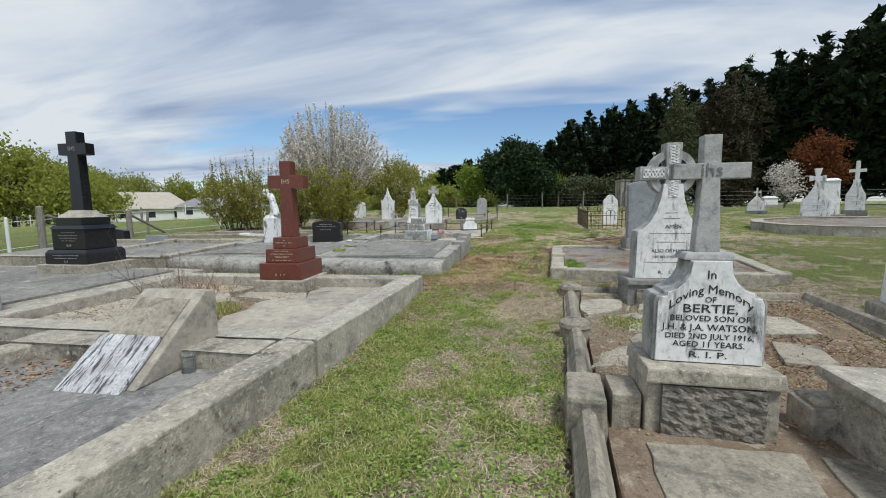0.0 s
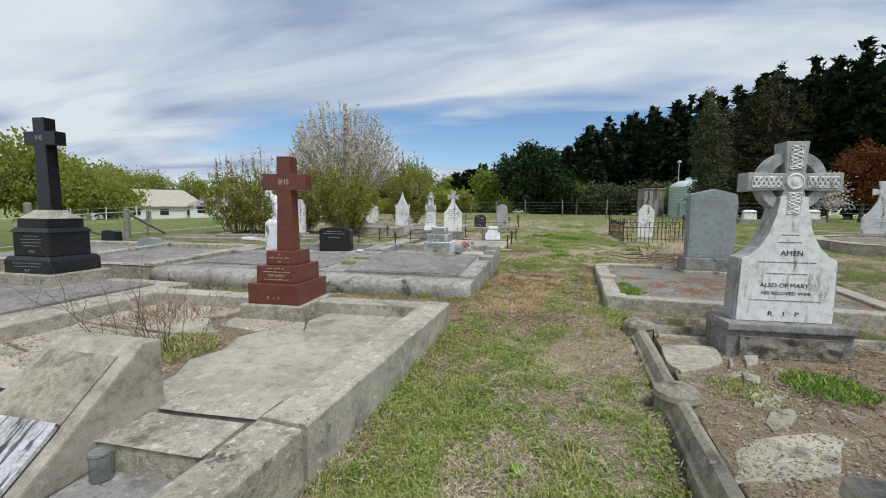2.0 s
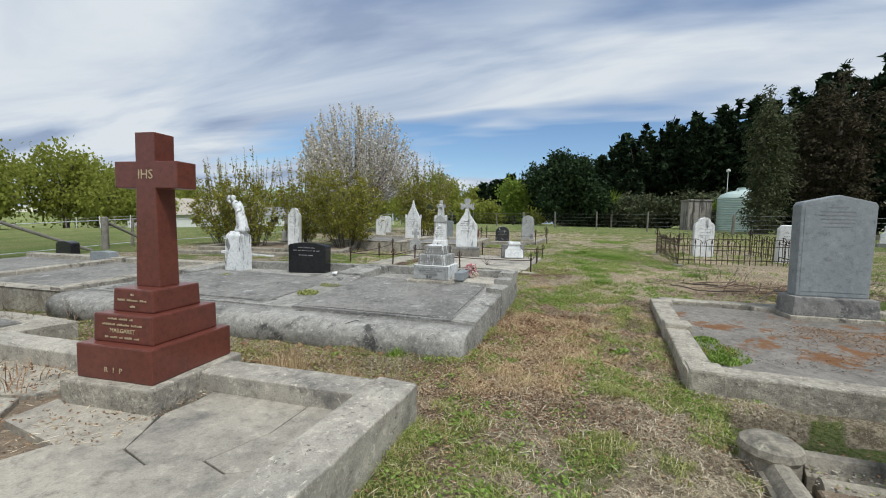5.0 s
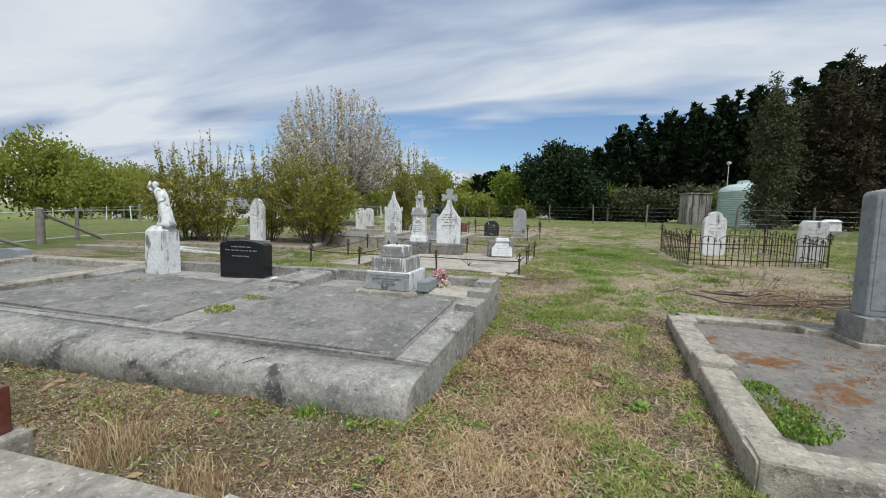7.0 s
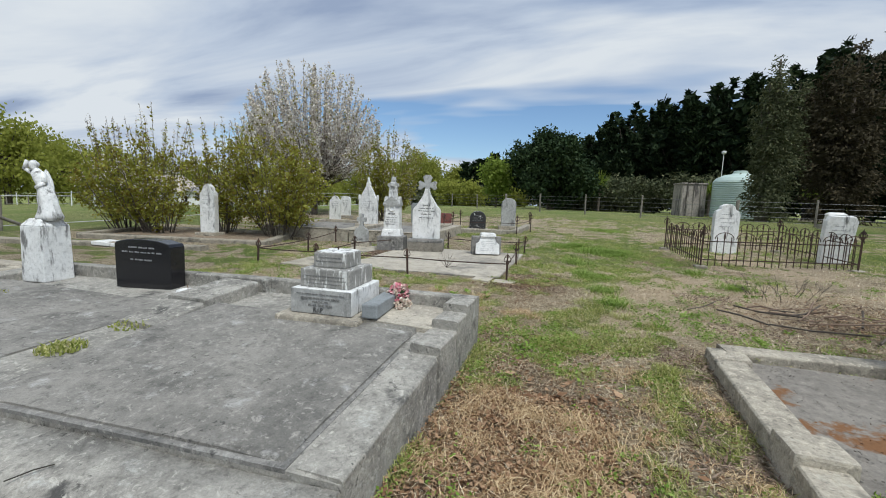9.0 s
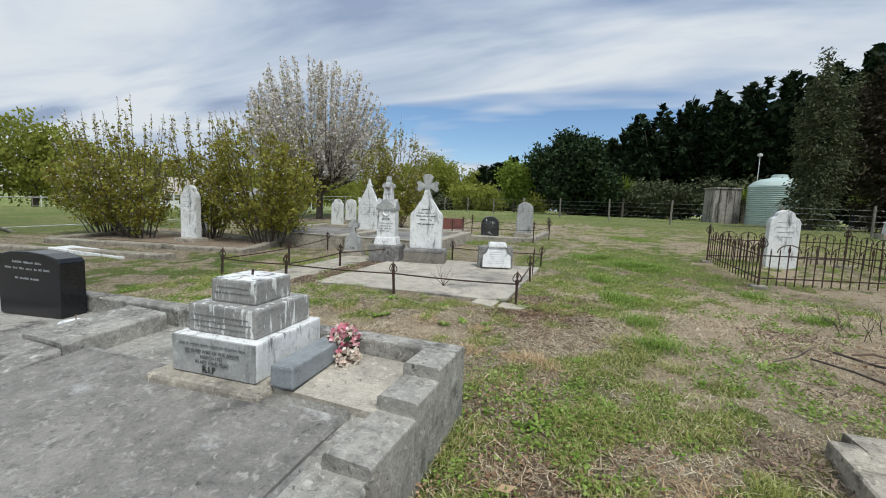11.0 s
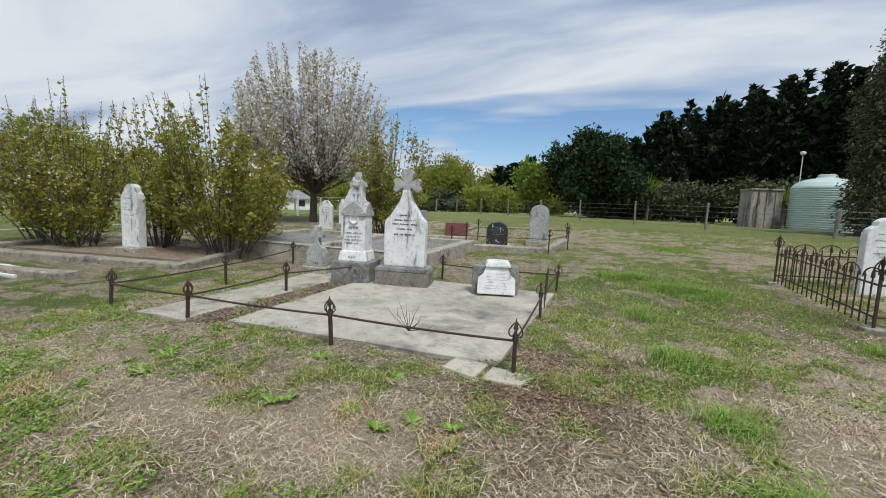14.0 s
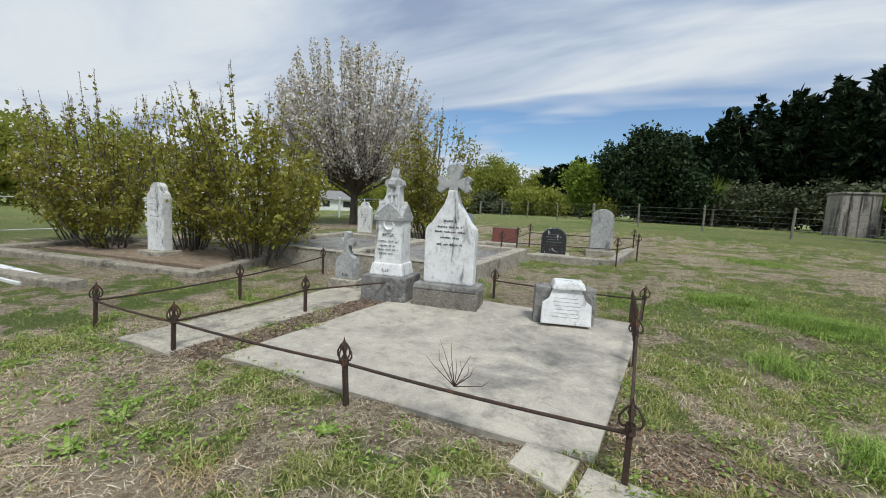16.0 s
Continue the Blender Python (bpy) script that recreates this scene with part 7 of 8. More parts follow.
def shrub(x, y, h, radius, seed, label, stems=26, leaves=5200, material=None, leaf=0.047, blossom=0):
    """An upright many-stemmed shrub, leafy from low down, with bare blossoming tips."""
    z = G(x, y)
    t = thing("shrub", pose(x, y, z), label, "shrub", "shrubs among the graves")
    r = np.random.default_rng(seed)
    segs, lp, bp = [], [], []
    twigs = 13
    n = max(4, int(leaves / stems / twigs))
    for k in range(stems):
        a = r.uniform(0, math.tau)
        out = radius * math.sqrt(r.uniform(0.02, 1))
        top = h * r.uniform(0.52, 0.84) * (1 - 0.22 * (out / radius) ** 2)
        foot = 0.36 * out * r.uniform(0.5, 1.0)
        p0 = np.array([math.cos(a) * foot, math.sin(a) * foot, -0.05])
        p3 = np.array([math.cos(a) * out, math.sin(a) * out, top])
        p1 = p0 + (p3 - p0) * (0.40, 0.40, 0.33) + r.normal(size=3) * 0.06
        p2 = p0 + (p3 - p0) * (0.78, 0.78, 0.68) + r.normal(size=3) * 0.07
        segs += [(p0, p1, 0.015, 0.011), (p1, p2, 0.011, 0.007), (p2, p3, 0.007, 0.003)]
        for s in range(twigs):
            u = r.uniform(0.17, 1.0)
            base = p0 + (p1 - p0) * (u / 0.33) if u < 0.33 else (p1 + (p2 - p1) * ((u - 0.33) / 0.35) if u < 0.68 else p2 + (p3 - p2) * ((u - 0.68) / 0.32))
            d = r.normal(size=3) * (1, 1, 0.4) + (math.cos(a) * 0.5, math.sin(a) * 0.5, 0.75)
            L = r.uniform(0.18, 0.42) * h / 2.8 * (1.15 - 0.5 * u)
            e = base + d / np.linalg.norm(d) * L
            segs.append((base, e, 0.005, 0.002))
            lp.append(base + (e - base) * r.uniform(0.05, 1.08, n)[:, None] + r.normal(size=(n, 3)) * 0.05)
            if blossom and u > 0.45:
                bp.append(base + (e - base) * r.uniform(0.5, 1.05, blossom)[:, None] + r.normal(size=(blossom, 3)) * 0.03)
        bp.append(p2 + (p3 - p2) * r.uniform(0.4, 1.0, 6)[:, None] + r.normal(size=(6, 3)) * 0.02)
    for k in range(int(stems * 0.7)):
        a, out = r.uniform(0, math.tau), radius * math.sqrt(r.uniform(0.0, 0.9))
        p0 = np.array([math.cos(a) * out * 0.7, math.sin(a) * out * 0.7, h * 0.45])
        p3 = np.array([math.cos(a) * out, math.sin(a) * out, h * r.uniform(0.82, 1.06) * (1 - 0.12 * out / radius)])
        segs.append((p0, p3, 0.008, 0.003))
        m = 26
        u = r.uniform(0.55, 1.0, m)[:, None]
        bp.append(p0 + (p3 - p0) * u + r.normal(size=(m, 3)) * 0.020)
        lp.append(p0 + (p3 - p0) * r.uniform(0.1, 0.9, m)[:, None] + r.normal(size=(m, 3)) * 0.03)
    v, f = branches(segs, 4)
    np_mesh("branchwork", v, f, BARK, t)
    v, f = quads_at(np.concatenate(lp), leaf, 1.8, rnd=r)
    np_mesh("foliage", v, f, material or LEAF_SHRUB, t)
    v, f = quads_at(np.concatenate(bp), leaf * 0.72, 1.2, rnd=r)
    np_mesh("blossom", v, f, BLOSSOM, t, "sparse white blossom")
    return t


SHRUB_LABEL = "upright yellow-green shrub with many thin stems"
shrub(-6.35, 14.7, 3.25, 1.3, 51, SHRUB_LABEL, 32, 7600, blossom=1)
shrub(-8.0, 14.5, 3.1, 0.8, 52, SHRUB_LABEL, 20, 4000, blossom=3)
shrub(-9.2, 13.75, 3.2, 1.15, 53, SHRUB_LABEL, 24, 4600, blossom=4)
shrub(-10.4, 13.8, 2.95, 1.1, 57, SHRUB_LABEL, 24, 4700, blossom=2)
shrub(-5.9, 19.6, 3.7, 1.15, 54, SHRUB_LABEL, 36, 8000, blossom=4)
shrub(-7.6, 16.6, 2.5, 0.8, 55, SHRUB_LABEL, 22, 4600)


def blossom_tree():
    x, y, h = -10.4, 21.6, 6.25
    t = thing("blossom_tree", pose(x, y, G(x, y)), "pear tree in full white blossom with a fan of rods", "tree")
    r = np.random.default_rng(77)
    segs, bp, lp = [((0, 0, -0.2), (0.03, 0, 1.1), 0.17, 0.14)], [], []
    for k in range(30):
        a = r.uniform(0, math.tau)
        s = math.sqrt(r.uniform(0.0, 1))
        p0 = np.array([0.02, 0, r.uniform(0.9, 1.3)])
        p1 = p0 + (math.cos(a) * s * 1.35, math.sin(a) * s * 1.35, r.uniform(0.5, 1.6))
        segs.append((p0, p1, 0.05, 0.03))
        for j in range(13):
            a2 = a + r.normal() * 0.55
            s2 = 2.95 * math.sqrt(min(1, max(0.0, s * s + r.normal() * 0.22)))
            topz = 1.7 + (h - 1.7) * max(0.05, 1 - (s2 / 3.2) ** 3) ** 0.6 * (r.uniform(0.9, 1.0) if j < 5 else r.uniform(0.35, 0.95))
            b0 = p0 + (p1 - p0) * r.uniform(0.3, 1)
            e = np.array([math.cos(a2) * s2, math.sin(a2) * s2, topz])
            m = b0 + (e - b0) * (0.66, 0.66, 0.42) + r.normal(size=3) * 0.06
            segs += [(b0, m, 0.014, 0.009), (m, e, 0.009, 0.003)]
            tip = e + (e - m) / np.linalg.norm(e - m) * r.uniform(0.0, 0.28)
            n = 84
            u = r.uniform(0, 1, n)[:, None]
            bp.append(m + (tip - m) * u + r.normal(size=(n, 3)) * 0.036)
            u = r.uniform(0.25, 1, 30)[:, None]
            bp.append(b0 + (m - b0) * u + r.normal(size=(30, 3)) * 0.05)
            lp.append(m + (tip - m) * r.uniform(0, 1, 8)[:, None] + r.normal(size=(8, 3)) * 0.05)
    v, f = branches(segs, 4)
    np_mesh("trunk", v, f, BARK, t)
    v, f = quads_at(np.concatenate(bp), 0.074, 1.2, rnd=r)
    np_mesh("blossom", v, f, BLOSSOM, t)
    v, f = quads_at(np.concatenate(lp), 0.055, 1.8, rnd=r)
    np_mesh("foliage", v, f, LEAF_SHRUB, t)


blossom_tree()

DARK_TREE = "tall dark evergreen shelter-belt conifer"
belt = [(1.0, 70, 10.5), (3.5, 67, 12.0), (6.0, 64, 13.5), (8.3, 61, 13.0), (10.6, 58.5, 13.5), (12.8, 56, 13.5), (15.0, 53.5, 13.8), (17.2, 51, 13.5), (19.2, 48.5, 14.0), (21.2, 46, 14.0), (23.2, 43.5, 14.5), (25.2, 41, 15.0), (27.2, 38.5, 15.0), (29.2, 36, 15.5), (31.0, 33.3, 15.5), (32.8, 30.5, 15.5), (34.6, 27.5, 16), (36, 24, 16), (37.5, 20, 16), (9.5, 66, 14.5), (15, 60, 15.0), (21, 52, 15.5), (27, 45, 16.0)]
for k, (x, y, h) in enumerate(belt):
    conifer(x, y, h, 3.1, DARK_TREE, 100 + k, sprays=(11500 if k < 16 else 6500), size=0.17)
for k, (x, y, h) in enumerate([(-11, 62, 7.0), (-8.5, 60, 6.0), (-13.5, 63, 6.5), (3.5, 58, 7.5)]):
    conifer(x, y, h, 2.0, "dark conifer at the far field edge", 130 + k, sprays=1800)
broadleaf(-2.3, 47, 7.6, 4.0, LEAF_DARK, "broad dense dark evergreen tree", 201, 620, 62, 0.19, 0.4, 0.0, 0.36)
broadleaf(-7.5, 46.5, 5.0, 1.5, LEAF_BRIGHT, "small tree in bright spring leaf", 202, 130, 28, 0.2, 0.12, 0.12, 0.28)
conifer(9.8, 32.6, 8.6, 1.05, "slender dull olive gum tree", 203, LEAF_GUM, 22000, 0.065, 0.6, "tree", "")
conifer(13.7, 34.2, 9.6, 1.85, "dull brown drooping conifer-like tree", 204, LEAF_BROWN, 26000, 0.08, 0.6, "tree", "")
broadleaf(17.0, 30.5, 4.6, 1.35, LEAF_RUST, "small tree with rust red leaves", 205, 220, 42, 0.085, 0.12, 0.15, 0.2)
broadleaf(15.2, 30.0, 3.0, 0.9, BLOSSOM, "small bush in white blossom", 206, 80, 30, 0.07, 0.06, 0.1, 0.18, category="shrub")
broadleaf(15.2, 39.0, 3.0, 1.0, LEAF_BRIGHT, "round bright green bush", 207, 90, 26, 0.14, 0.08, 0.02, 0.22, category="shrub")
for k, (x, y, h, rad) in enumerate([(2.0, 50, 3.0, 2.2), (5.5, 48, 3.2, 2.3), (0.0, 53, 2.6, 2.0), (8.5, 46, 3.5, 2.0), (4.0, 54, 4.0, 2.5), (11.5, 47, 3.5, 2.0), (-14, 52, 3.0, 2.0), (-11, 50, 2.6, 1.6)]):
    broadleaf(x, y, h, rad, LEAF_GUM if k < 6 else LEAF_WILLOW, "low olive green hedge shrub by the field", 210 + k, 130, 26, 0.2, 0.1, 0.0, 0.3, category="shrub")
for k in range(11):
    x = -27 + 3.3 * k
    broadleaf(x, 60 - 0.25 * (x + 10), 2.6 + 0.8 * math.sin(k * 2.1), 2.3, LEAF_GUM if k % 3 else LEAF_WILLOW, "low hedge shrub along the far field", 320 + k, 90, 22, 0.24, 0.1, 0.0, 0.34, category="shrub")
for k, (x, y, h, rad) in enumerate([(-25, 70, 8.5, 4.5), (-31, 72, 7.5, 4.0), (-19, 74, 6.5, 3.0)]):
    broadleaf(x, y, h, rad, LEAF_WILLOW, "yellow-green willow at the far field edge", 230 + k, 300, 50, 0.24, 0.3, 0.02, 0.55, 0.5)
wil = [(-64, 36, 11.5), (-70, 30, 12), (-62, 26, 10), (-60, 18, 11), (-58, 8, 11), (-72, 44, 11), (-86, 58, 11), (-92, 66, 12), (-95, 76, 12), (-90, 84, 11), (-84, 90, 11), (-78, 94, 10), (-72, 97, 10), (-64, 100, 10), (-56, 102, 10), (-48, 104, 9.5), (-40, 106, 9.5), (-100, 70, 13), (-58, 88, 8), (-74, 52, 7)]
for k, (x, y, h) in enumerate(wil):
    broadleaf(x, y, h, 5.6, LEAF_WILLOW, "yellow-green willow along the paddock", 250 + k, 230, 28, 0.30, 0.4, 0.0, 0.62, 1.3)


def cabbage_palm(x, y, h, seed):
    t = thing("cabbage_palm", pose(x, y, G(x, y)), "spiky green cabbage palm by the tank", "tree")
    r = np.random.default_rng(seed)
    v, f = branches([((0, 0, -0.1), (0, 0, h * 0.6), 0.12, 0.1)], 7)
    np_mesh("trunk", v, f, BARK, t)
    vs = []
    for k in range(140):
        d = r.normal(size=3)
        d[2] = abs(d[2]) * 1.2 - 0.2
        d /= np.linalg.norm(d)
        s = np.cross(d, (0, 0, 1))
        s = s / (np.linalg.norm(s) + 1e-9) * 0.035
        c = np.array([0, 0, h * 0.6])
        L = h * 0.42 * r.uniform(0.7, 1.1)
        vs.append([c - s * 0.6, c + d * L * 0.5 - s, c + d * L + (0, 0, -0.12), c + d * L * 0.5 + s])
    v = np.array(vs).reshape(-1, 3)
    np_mesh("crown", v, np.arange(len(v)).reshape(-1, 4), LEAF_BRIGHT, t)


cabbage_palm(10.0, 43.6, 3.0, 5)
cabbage_palm(2.0, 47.0, 4.0, 6)

# ---- weeds, twigs and litter ----


def weed_clump(x, y, z, r0, n, h, label, material, seed, name="weed", width=0.006):
    t = thing(name, pose(x, y, z), label, "plant")
    r = np.random.default_rng(seed)
    a = r.uniform(0, math.tau, n)
    d = r0 * np.sqrt(r.uniform(size=n))
    base = np.stack([np.cos(a) * d, np.sin(a) * d, np.zeros(n)], -1)
    hh = h * r.uniform(0.3, 1, n) * (1.15 - 0.6 * d / r0)
    tip = base + np.stack([r.normal(size=n) * 0.35 * hh, r.normal(size=n) * 0.35 * hh, hh], -1)
    a = r.uniform(0, math.tau, n)
    s = np.stack([-np.sin(a), np.cos(a), np.zeros(n)], -1) * width
    mid_p = base + (tip - base) * (0.35, 0.35, 0.65)
    v = np.stack([base - s, base + s, mid_p + s, mid_p - s], 1).reshape(-1, 3)
    v2 = np.stack([mid_p - s, mid_p + s, tip + s * 0.2, tip - s * 0.2], 1).reshape(-1, 3)
    v = np.concatenate([v, v2])
    np_mesh("foliage", v, np.arange(len(v)).reshape(-1, 4), material, t)
    return t


def twig_bush(x, y, z, h, r0, label, seed, stems=14, material=None, lean=0.5):
    """A dead forked bush of thin tapering twigs."""
    t = thing("dead_bush", pose(x, y, z), label, "plant")
    r = np.random.default_rng(seed)
    segs = []

    def fork(p, d, length, rad, depth):
        bend = d + r.normal(size=3) * 0.22
        bend /= np.linalg.norm(bend)
        m = p + d * length * 0.5
        e = m + bend * length * 0.5
        segs.append((p, m, rad, rad * 0.85))
        segs.append((m, e, rad * 0.85, rad * 0.6))
        if depth:
            for q in range(r.integers(2, 4)):
                nd = bend + r.normal(size=3) * 0.5 + (0, 0, 0.15)
                fork(m + (e - m) * r.uniform(0.1, 1.0), nd / np.linalg.norm(nd), length * r.uniform(0.45, 0.75), rad * 0.6, depth - 1)
    for k in range(stems):
        a = r.uniform(0, math.tau)
        p = np.array([math.cos(a), math.sin(a), 0]) * r0 * math.sqrt(r.uniform()) + (0, 0, -0.01)
        d = np.array([math.cos(a) * lean, math.sin(a) * lean, 1.0]) + r.normal(size=3) * 0.25
        fork(p, d / np.linalg.norm(d), h * r.uniform(0.25, 0.6), 0.004, 3)
    v, f = branches(segs, 3)
    np_mesh("branchwork", v, f, material or BARK, t, "", "stuff")
    return t


weed_clump(-2.15, 4.25, 0.17, 0.42, 900, 0.11, "green grass growing through the broken slab", GRASS, 61)
twig_bush(-2.15, 4.30, 0.17, 0.85, 0.26, "dry brown weed bush in the broken slab", 62, 22, TWIG)
twig_bush(-2.42, 4.05, 0.17, 1.25, 0.12, "tall thin dry stems in the broken slab", 63, 5, BARK, 0.2)
weed_clump(-3.1, 5.1, 0.18, 0.5, 260, 0.2, "dry brown weeds along the kerb", DEADLEAF, 64, width=0.004)
twig_bush(-4.6, 6.5, 0.14, 0.45, 0.4, "dry brown weeds between the graves", 65, 16, TWIG)
twig_bush(-6.2, 6.4, 0.14, 0.45, 0.4, "dry brown weeds between the graves", 66, 16, TWIG)
weed_clump(-2.40, 7.95, zc(8.2, -2.4), 0.14, 240, 0.07, "small green tuft in the slab joint", GRASS, 67)
weed_clump(-2.35, 8.40, zc(8.63, -2.4) + 0.02, 0.16, 120, 0.05, "thin green weeds in the slab joint", GRASS, 68)
weed_clump(-4.55, 8.6, zc(9.05, -4.5), 0.14, 120, 0.06, "green weeds at the pedestal foot", GRASS, 69)
weed_clump(-1.39, 6.37, 0.14, 0.22, 420, 0.26, "long tan dead grass beside the kerb", GRASS_DRY, 161, width=0.002)
weed_clump(-0.67, 6.27, 0.14, 0.20, 380, 0.24, "long tan dead grass beside the kerb", GRASS_DRY, 162, width=0.002)
weed_clump(-0.62, 7.10, 0.17, 0.10, 160, 0.13, "green weeds against the raised grave", WEED, 163, width=0.006)
weed_clump(-2.00, 6.80, 0.14, 0.30, 500, 0.06, "yellow-green weeds at the foot of the grave", GRASS, 164)
weed_clump(2.24, 7.80, 0.335, 0.14, 420, 0.06, "bright green weeds inside the kerb", WEED, 165, width=0.007)
weed_clump(2.22, 8.40, 0.355, 0.12, 300, 0.05, "bright green weeds inside the kerb", WEED, 166, width=0.007)
weed_clump(2.25, 8.15, 0.345, 0.22, 420, 0.045, "bright green weeds inside the kerb", WEED, 70)
weed_clump(2.3, 7.95, 0.335, 0.20, 420, 0.045, "bright green weeds inside the kerb", WEED, 71)
weed_clump(3.38, 5.35, 0.13, 0.30, 900, 0.09, "green weeds over the broken paving", WEED, 72)
weed_clump(2.72, 5.1, 0.12, 0.26, 400, 0.05, "low moss and weeds between paving stones", GRASS, 73)
twig_bush(4.45, 11.6, G(4.45, 11.6), 0.62, 0.35, "bare brown twiggy bush", 74, 26)
twig_bush(3.3, 12.6, G(3.3, 12.6), 0.38, 0.4, "low bare brown twiggy bush", 75, 18)


def bed_scatter(name, x0, x1, y0, y1, n, size, material, label, category, zf, seed, flat_f=0.5, aspect=1.3):
    """Loose bits strewn over a bed."""
    r = np.random.default_rng(seed)
    x, y = r.uniform(x0, x1, n), r.uniform(y0, y1, n)
    ok = r.uniform(size=n) < np.clip(2.4 * fbm(x, y, 1.6, seed) - 0.6, 0, 1)
    x, y = x[ok], y[ok]
    z = zf(x, y) + 0.006
    v, f = quads_at(np.stack([x, y, z], -1), size, aspect, rnd=r)
    v[:, 2] = np.repeat(z, 4) + (v[:, 2] - np.repeat(z, 4)) * flat_f
    tagged(np_mesh(name, v, f, material, None, label, "stuff"), category=category)


def plot_z(x, y):
    return 0.15 + 0.022 * (y - 3.5)


bed_scatter("leaf_litter", -3.8, -1.4, 3.4, 5.9, 3200, 0.018, DEADLEAF, "brown litter among the broken paving", "leaf litter", lambda x, y: plot_z(x, y) + 0.035, 81)
bed_scatter("leaf_litter", -3.8, -1.4, 3.4, 5.9, 3500, 0.007, STRAW, "dry straw among the broken paving", "dry grass", lambda x, y: plot_z(x, y) + 0.03, 82, 0.4, 9.0)
bed_scatter("gravel", 2.3, 3.3, 3.4, 6.6, 9000, 0.014, PAVING, "loose pale gravel between paving stones", "gravel", lambda x, y: level(x, y) + 0.045, 83)
bed_scatter("moss", 2.3, 5.0, 3.4, 6.7, 3000, 0.012, WEED, "moss and small weeds between paving stones", "weeds", lambda x, y: level(x, y) + 0.05, 84, 0.7)
bed_scatter("moss", 2.3, 5.0, 3.4, 6.7, 2600, 0.010, GRASS, "short grass between paving stones", "grass", lambda x, y: level(x, y) + 0.055, 85, 0.9, 2.5)
bed_scatter("leaf_litter", 3.4, 5.0, 3.0, 6.7, 9000, 0.02, DEADLEAF, "brown litter over the old grave beds", "leaf litter", lambda x, y: level(x, y) + 0.055, 105)
bed_scatter("twig_litter", 3.0, 5.0, 3.2, 6.7, 2500, 0.012, TWIG, "dry twigs over the old grave beds", "leaf litter", lambda x, y: level(x, y) + 0.06, 106, 0.5, 9.0)
bed_scatter("leaf_litter", 2.3, 5.0, 0.3, 6.7, 9000, 0.016, DEADLEAF, "brown litter on the old paving", "leaf litter", lambda x, y: level(x, y) + 0.055, 86)
bed_scatter("gravel", 2.15, 5.0, 7.8, 9.9, 9000, 0.012, GRAVEL, "loose grey gravel in the kerbed grave", "gravel", lambda x, y: 0.34 + (y - 7.75) * 0.048, 107)
bed_scatter("moss", 2.9, 4.4, 8.1, 9.3, 12000, 0.012, DEADLEAF, "rusty dry moss on the gravel", "moss", lambda x, y: 0.34 + (y - 7.75) * 0.048, 87)
bed_scatter("leaf_litter", -2.3, -1.75, 1.6, 2.75, 500, 0.03, DEADLEAF, "dead leaves blown against the kerb", "leaf litter", lambda x, y: 0.15 + 0 * x, 88)
bed_scatter("straw", -5.5, 0.0, 6.05, 7.2, 20000, 0.005, STRAW, "dry straw between the graves", "dry grass", surface_z, 89, 0.8, 7.0)
bed_scatter("leaf_litter", -5.5, 0.0, 6.0, 7.2, 34000, 0.010, DEADLEAF, "brown leaves between the graves", "leaf litter", surface_z, 90, 0.8, 1.8)
bed_scatter("grass", -5.5, 0.0, 6.05, 7.2, 9000, 0.006, GRASS, "thin grass between the graves", "grass", lambda x, y: surface_z(x, y) + 0.01, 91, 1.0, 7.0)

bed_scatter("dead_stalks", -4.0, -0.8, 10.0, 10.9, 5000, 0.0055, STRAW, "bleached dead stalks strewn on the turf", "dry grass", surface_z, 96, 0.4, 20.0)
bed_scatter("twig_litter", -0.4, 0.7, 11.6, 12.7, 6000, 0.011, TWIG, "dark twigs and bark beside the iron post", "leaf litter", surface_z, 97, 0.6, 4.0)
bed_scatter("twig_litter", -3.12, -2.8, 11.7, 14.2, 5000, 0.013, TWIG, "dark litter in the gap between the slabs", "leaf litter", lambda x, y: level(x, y) + 0.03, 100, 0.6, 3.0)
bed_scatter("twig_litter", 1.5, 1.88, 7.6, 10.2, 2600, 0.009, TWIG, "dry twigs along the kerb", "leaf litter", lambda x, y: surface_z(x, y) + 0.01, 108, 0.5, 12.0)
bed_scatter("twig_litter", 2.0, 5.5, 10.7, 12.4, 9000, 0.011, TWIG, "dark twigs and litter on bare soil", "leaf litter", surface_z, 98, 0.6, 6.0)
bed_scatter("leaf_litter", 0.06, 1.1, 7.1, 9.0, 9000, 0.016, DEADLEAF, "brown leaves beside the raised grave", "leaf litter", lambda x, y: surface_z(x, y) + 0.012, 99, 0.8, 1.8)

bed_scatter("dead_stalks", 0.1, 2.1, 0.6, 9.8, 11000, 0.0048, STRAW, "long bleached stalks lying on the path", "dry grass", lambda x, y: surface_z(x, y) + 0.012, 101, 0.25, 26.0)
bed_scatter("dead_stalks", -4.5, 3.0, 10.0, 12.0, 9000, 0.0048, STRAW, "long bleached stalks lying on the turf", "dry grass", lambda x, y: surface_z(x, y) + 0.012, 102, 0.25, 26.0)
bed_scatter("dead_leaves", 0.06, 1.5, 6.4, 9.2, 230, 0.042, DEADLEAF, "curled brown leaves beside the raised grave", "leaf litter", lambda x, y: surface_z(x, y) + 0.015, 103, 0.5, 2.0)
bed_scatter("dead_leaves", -4.5, 0.0, 6.1, 7.1, 200, 0.042, DEADLEAF, "curled brown leaves between the graves", "leaf litter", lambda x, y: surface_z(x, y) + 0.015, 104, 0.5, 2.0)


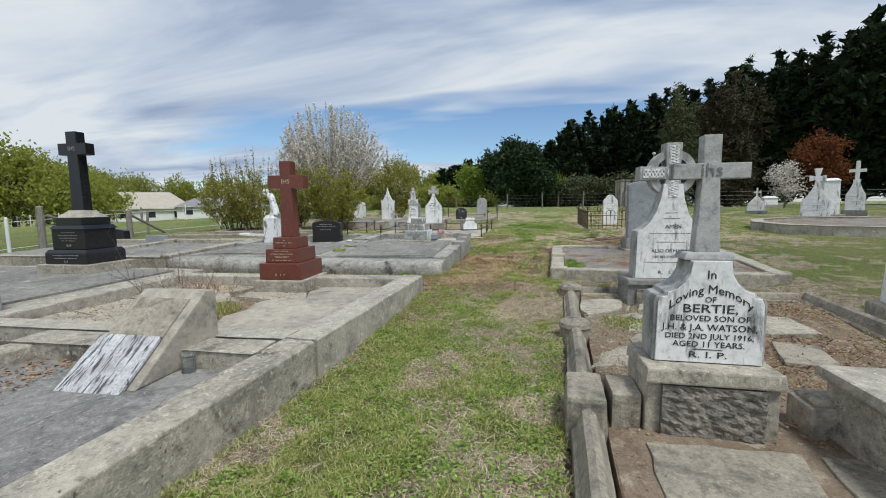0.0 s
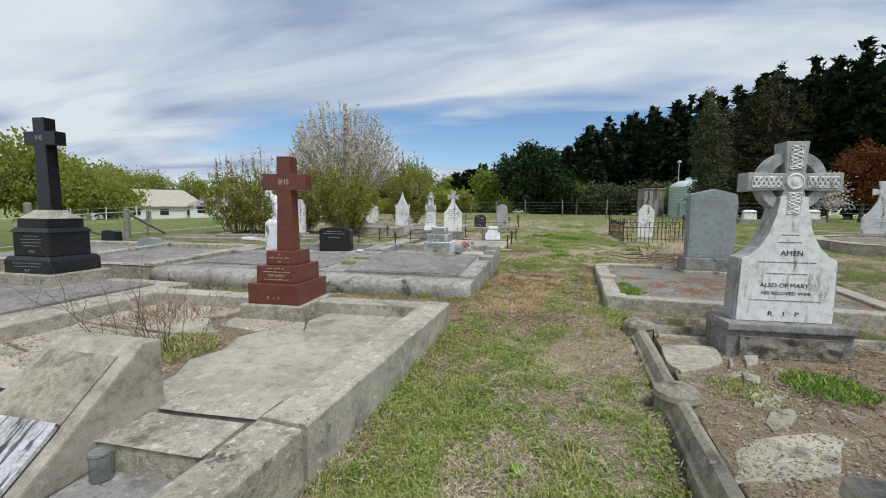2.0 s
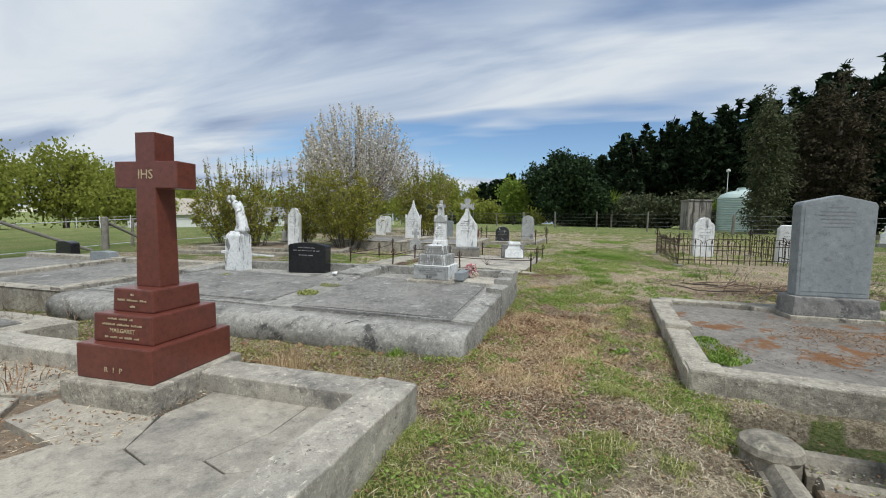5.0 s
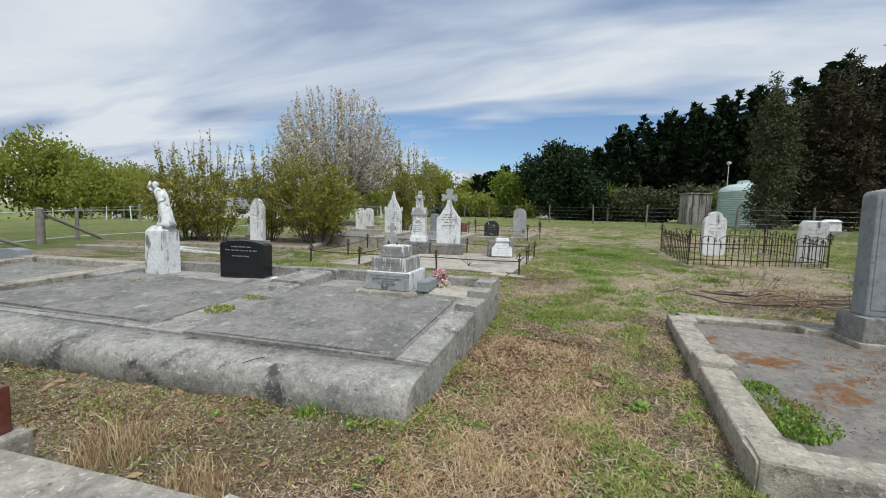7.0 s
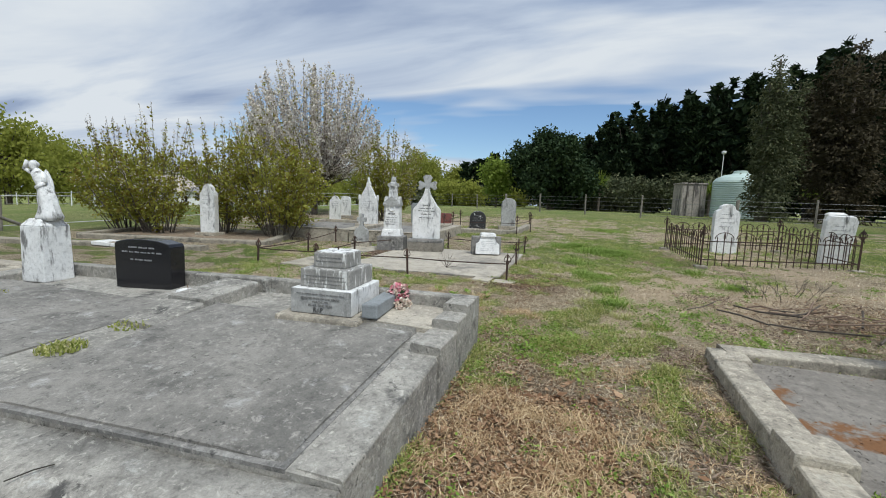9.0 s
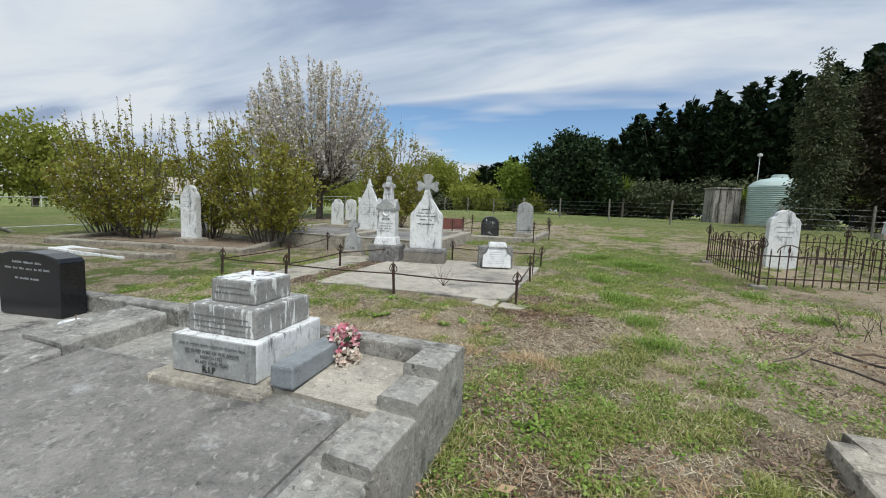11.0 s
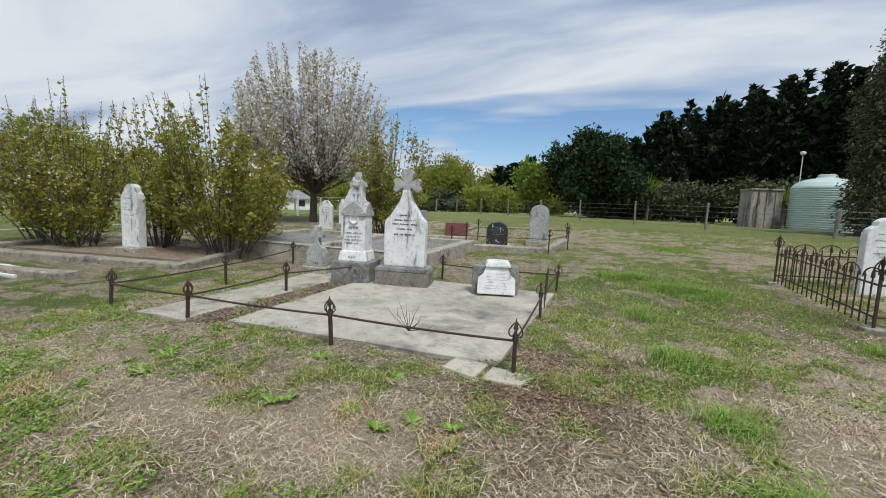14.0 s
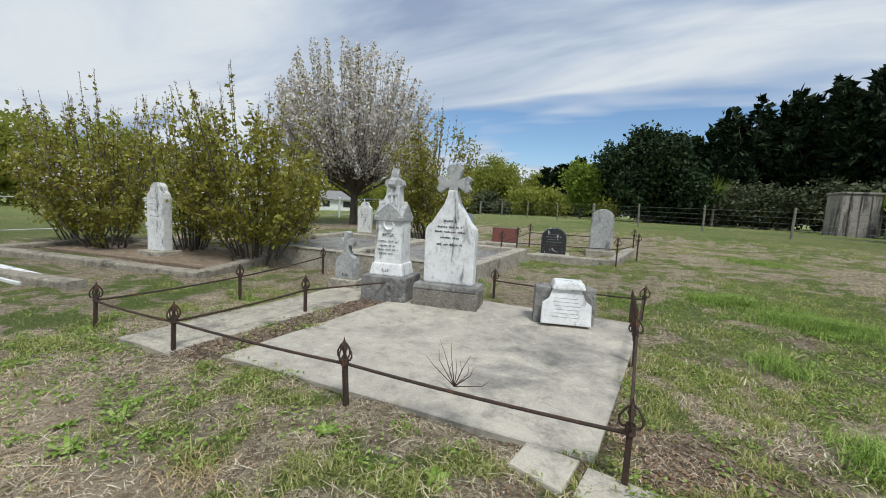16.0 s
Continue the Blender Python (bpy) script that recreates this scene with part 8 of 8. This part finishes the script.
def clods():
    """Straw thatch in loose mats on the bare ground."""
    r = np.random.default_rng(93)
    cx, cy = strip(1500, -5, 7, 0.5, 16)
    ok = r.uniform(size=len(cx)) < np.clip(0.75 - greenness(cx, cy), 0, 1)
    cx, cy = cx[ok], cy[ok]
    k = 60
    sp = np.repeat(r.uniform(0.03, 0.12, len(cx)), k)
    x = np.repeat(cx, k) + r.normal(size=len(cx) * k) * sp
    y = np.repeat(cy, k) + r.normal(size=len(cy) * k) * sp
    ok = open_turf(x, y)
    tagged(blades(x[ok], y[ok], 0.028, 0.0034, 3.0, "thatch", STRAW, "loose mats of bleached dead grass"), category="dry grass")


clods()


def rosettes():
    """Broad-leaved weeds that stand out of the turf."""
    r = np.random.default_rng(95)
    vs = []
    for k in range(15):
        a, L = k * 2.4 + r.uniform(-0.5, 0.5), r.uniform(0.03, 0.085)
        d, s = np.array([math.cos(a), math.sin(a), 0]), np.array([-math.sin(a), math.cos(a), 0])
        rise = r.uniform(0.3, 0.9)
        p0, p1, p2, p3 = np.zeros(3), d * L * 0.45 + (0, 0, L * rise * 0.6), d * L * 0.8 + (0, 0, L * rise), d * L + (0, 0, L * rise * 0.8)
        w = 0.011
        vs += [[p0 - s * w * 0.3, p0 + s * w * 0.3, p1 + s * w, p1 - s * w], [p1 - s * w, p1 + s * w, p2 + s * w * 0.9, p2 - s * w * 0.9], [p2 - s * w * 0.9, p2 + s * w * 0.9, p3 + s * w * 0.2, p3 - s * w * 0.2]]
    v = np.array(vs).reshape(-1, 3)
    first = thing("broadleaf_weed", pose(-0.62, 11.05, G(-0.62, 11.05)), "bright green broad-leaved weed in the turf", "weed", "broad-leaved weeds")
    np_mesh("foliage", v, np.arange(len(v)).reshape(-1, 4), WEED, first)
    n = 0
    homes = ((-1.2, 11.15, 0.22), (-0.55, 11.35, 0.18), (-2.6, 10.9, 0.3), (1.5, 8.0, 0.12), (1.35, 7.6, 0.1), (2.6, 10.9, 0.3), (0.9, 3.2, 0.35), (0.4, 9.9, 0.2))
    while n < 26:
        hx, hy, hs = homes[n % len(homes)]
        x, y = float(r.normal(hx, hs)), float(r.normal(hy, hs))
        if not open_turf(np.array([x]), np.array([y]))[0]:
            continue
        z = float(surface_z(np.array([x]), np.array([y]))[0])
        copy_thing(first, pose(x, y, z - 0.008, float(r.uniform(-14, 14)), float(r.uniform(-14, 14)), float(r.uniform(0, 360))))
        n += 1


rosettes()


def brush_pile():
    t = thing("brush_pile", pose(3.6, 11.4, G(3.6, 11.4)), "heap of dry cut branches on bare soil", "branches")
    r = random.Random(8)
    for k in range(34):
        a = r.gauss(0.25, 0.9)
        l = r.uniform(0.2, 0.75)
        cx, cy = r.gauss(0, 0.7), r.gauss(0, 0.28)
        z = r.uniform(0.02, 0.12)
        dx, dy = math.cos(a) * l / 2, -math.sin(a) * l / 2
        p = [(cx - dx, cy - dy, z), (cx + r.gauss(0, 0.04), cy + r.gauss(0, 0.04), z + r.uniform(0, 0.05)), (cx + dx, cy + dy, z + r.uniform(-0.01, 0.14))]
        part("branch", rod(p, r.uniform(0.004, 0.011), 5), (TWIG, BARK)[k % 3 == 0], t)


brush_pile()
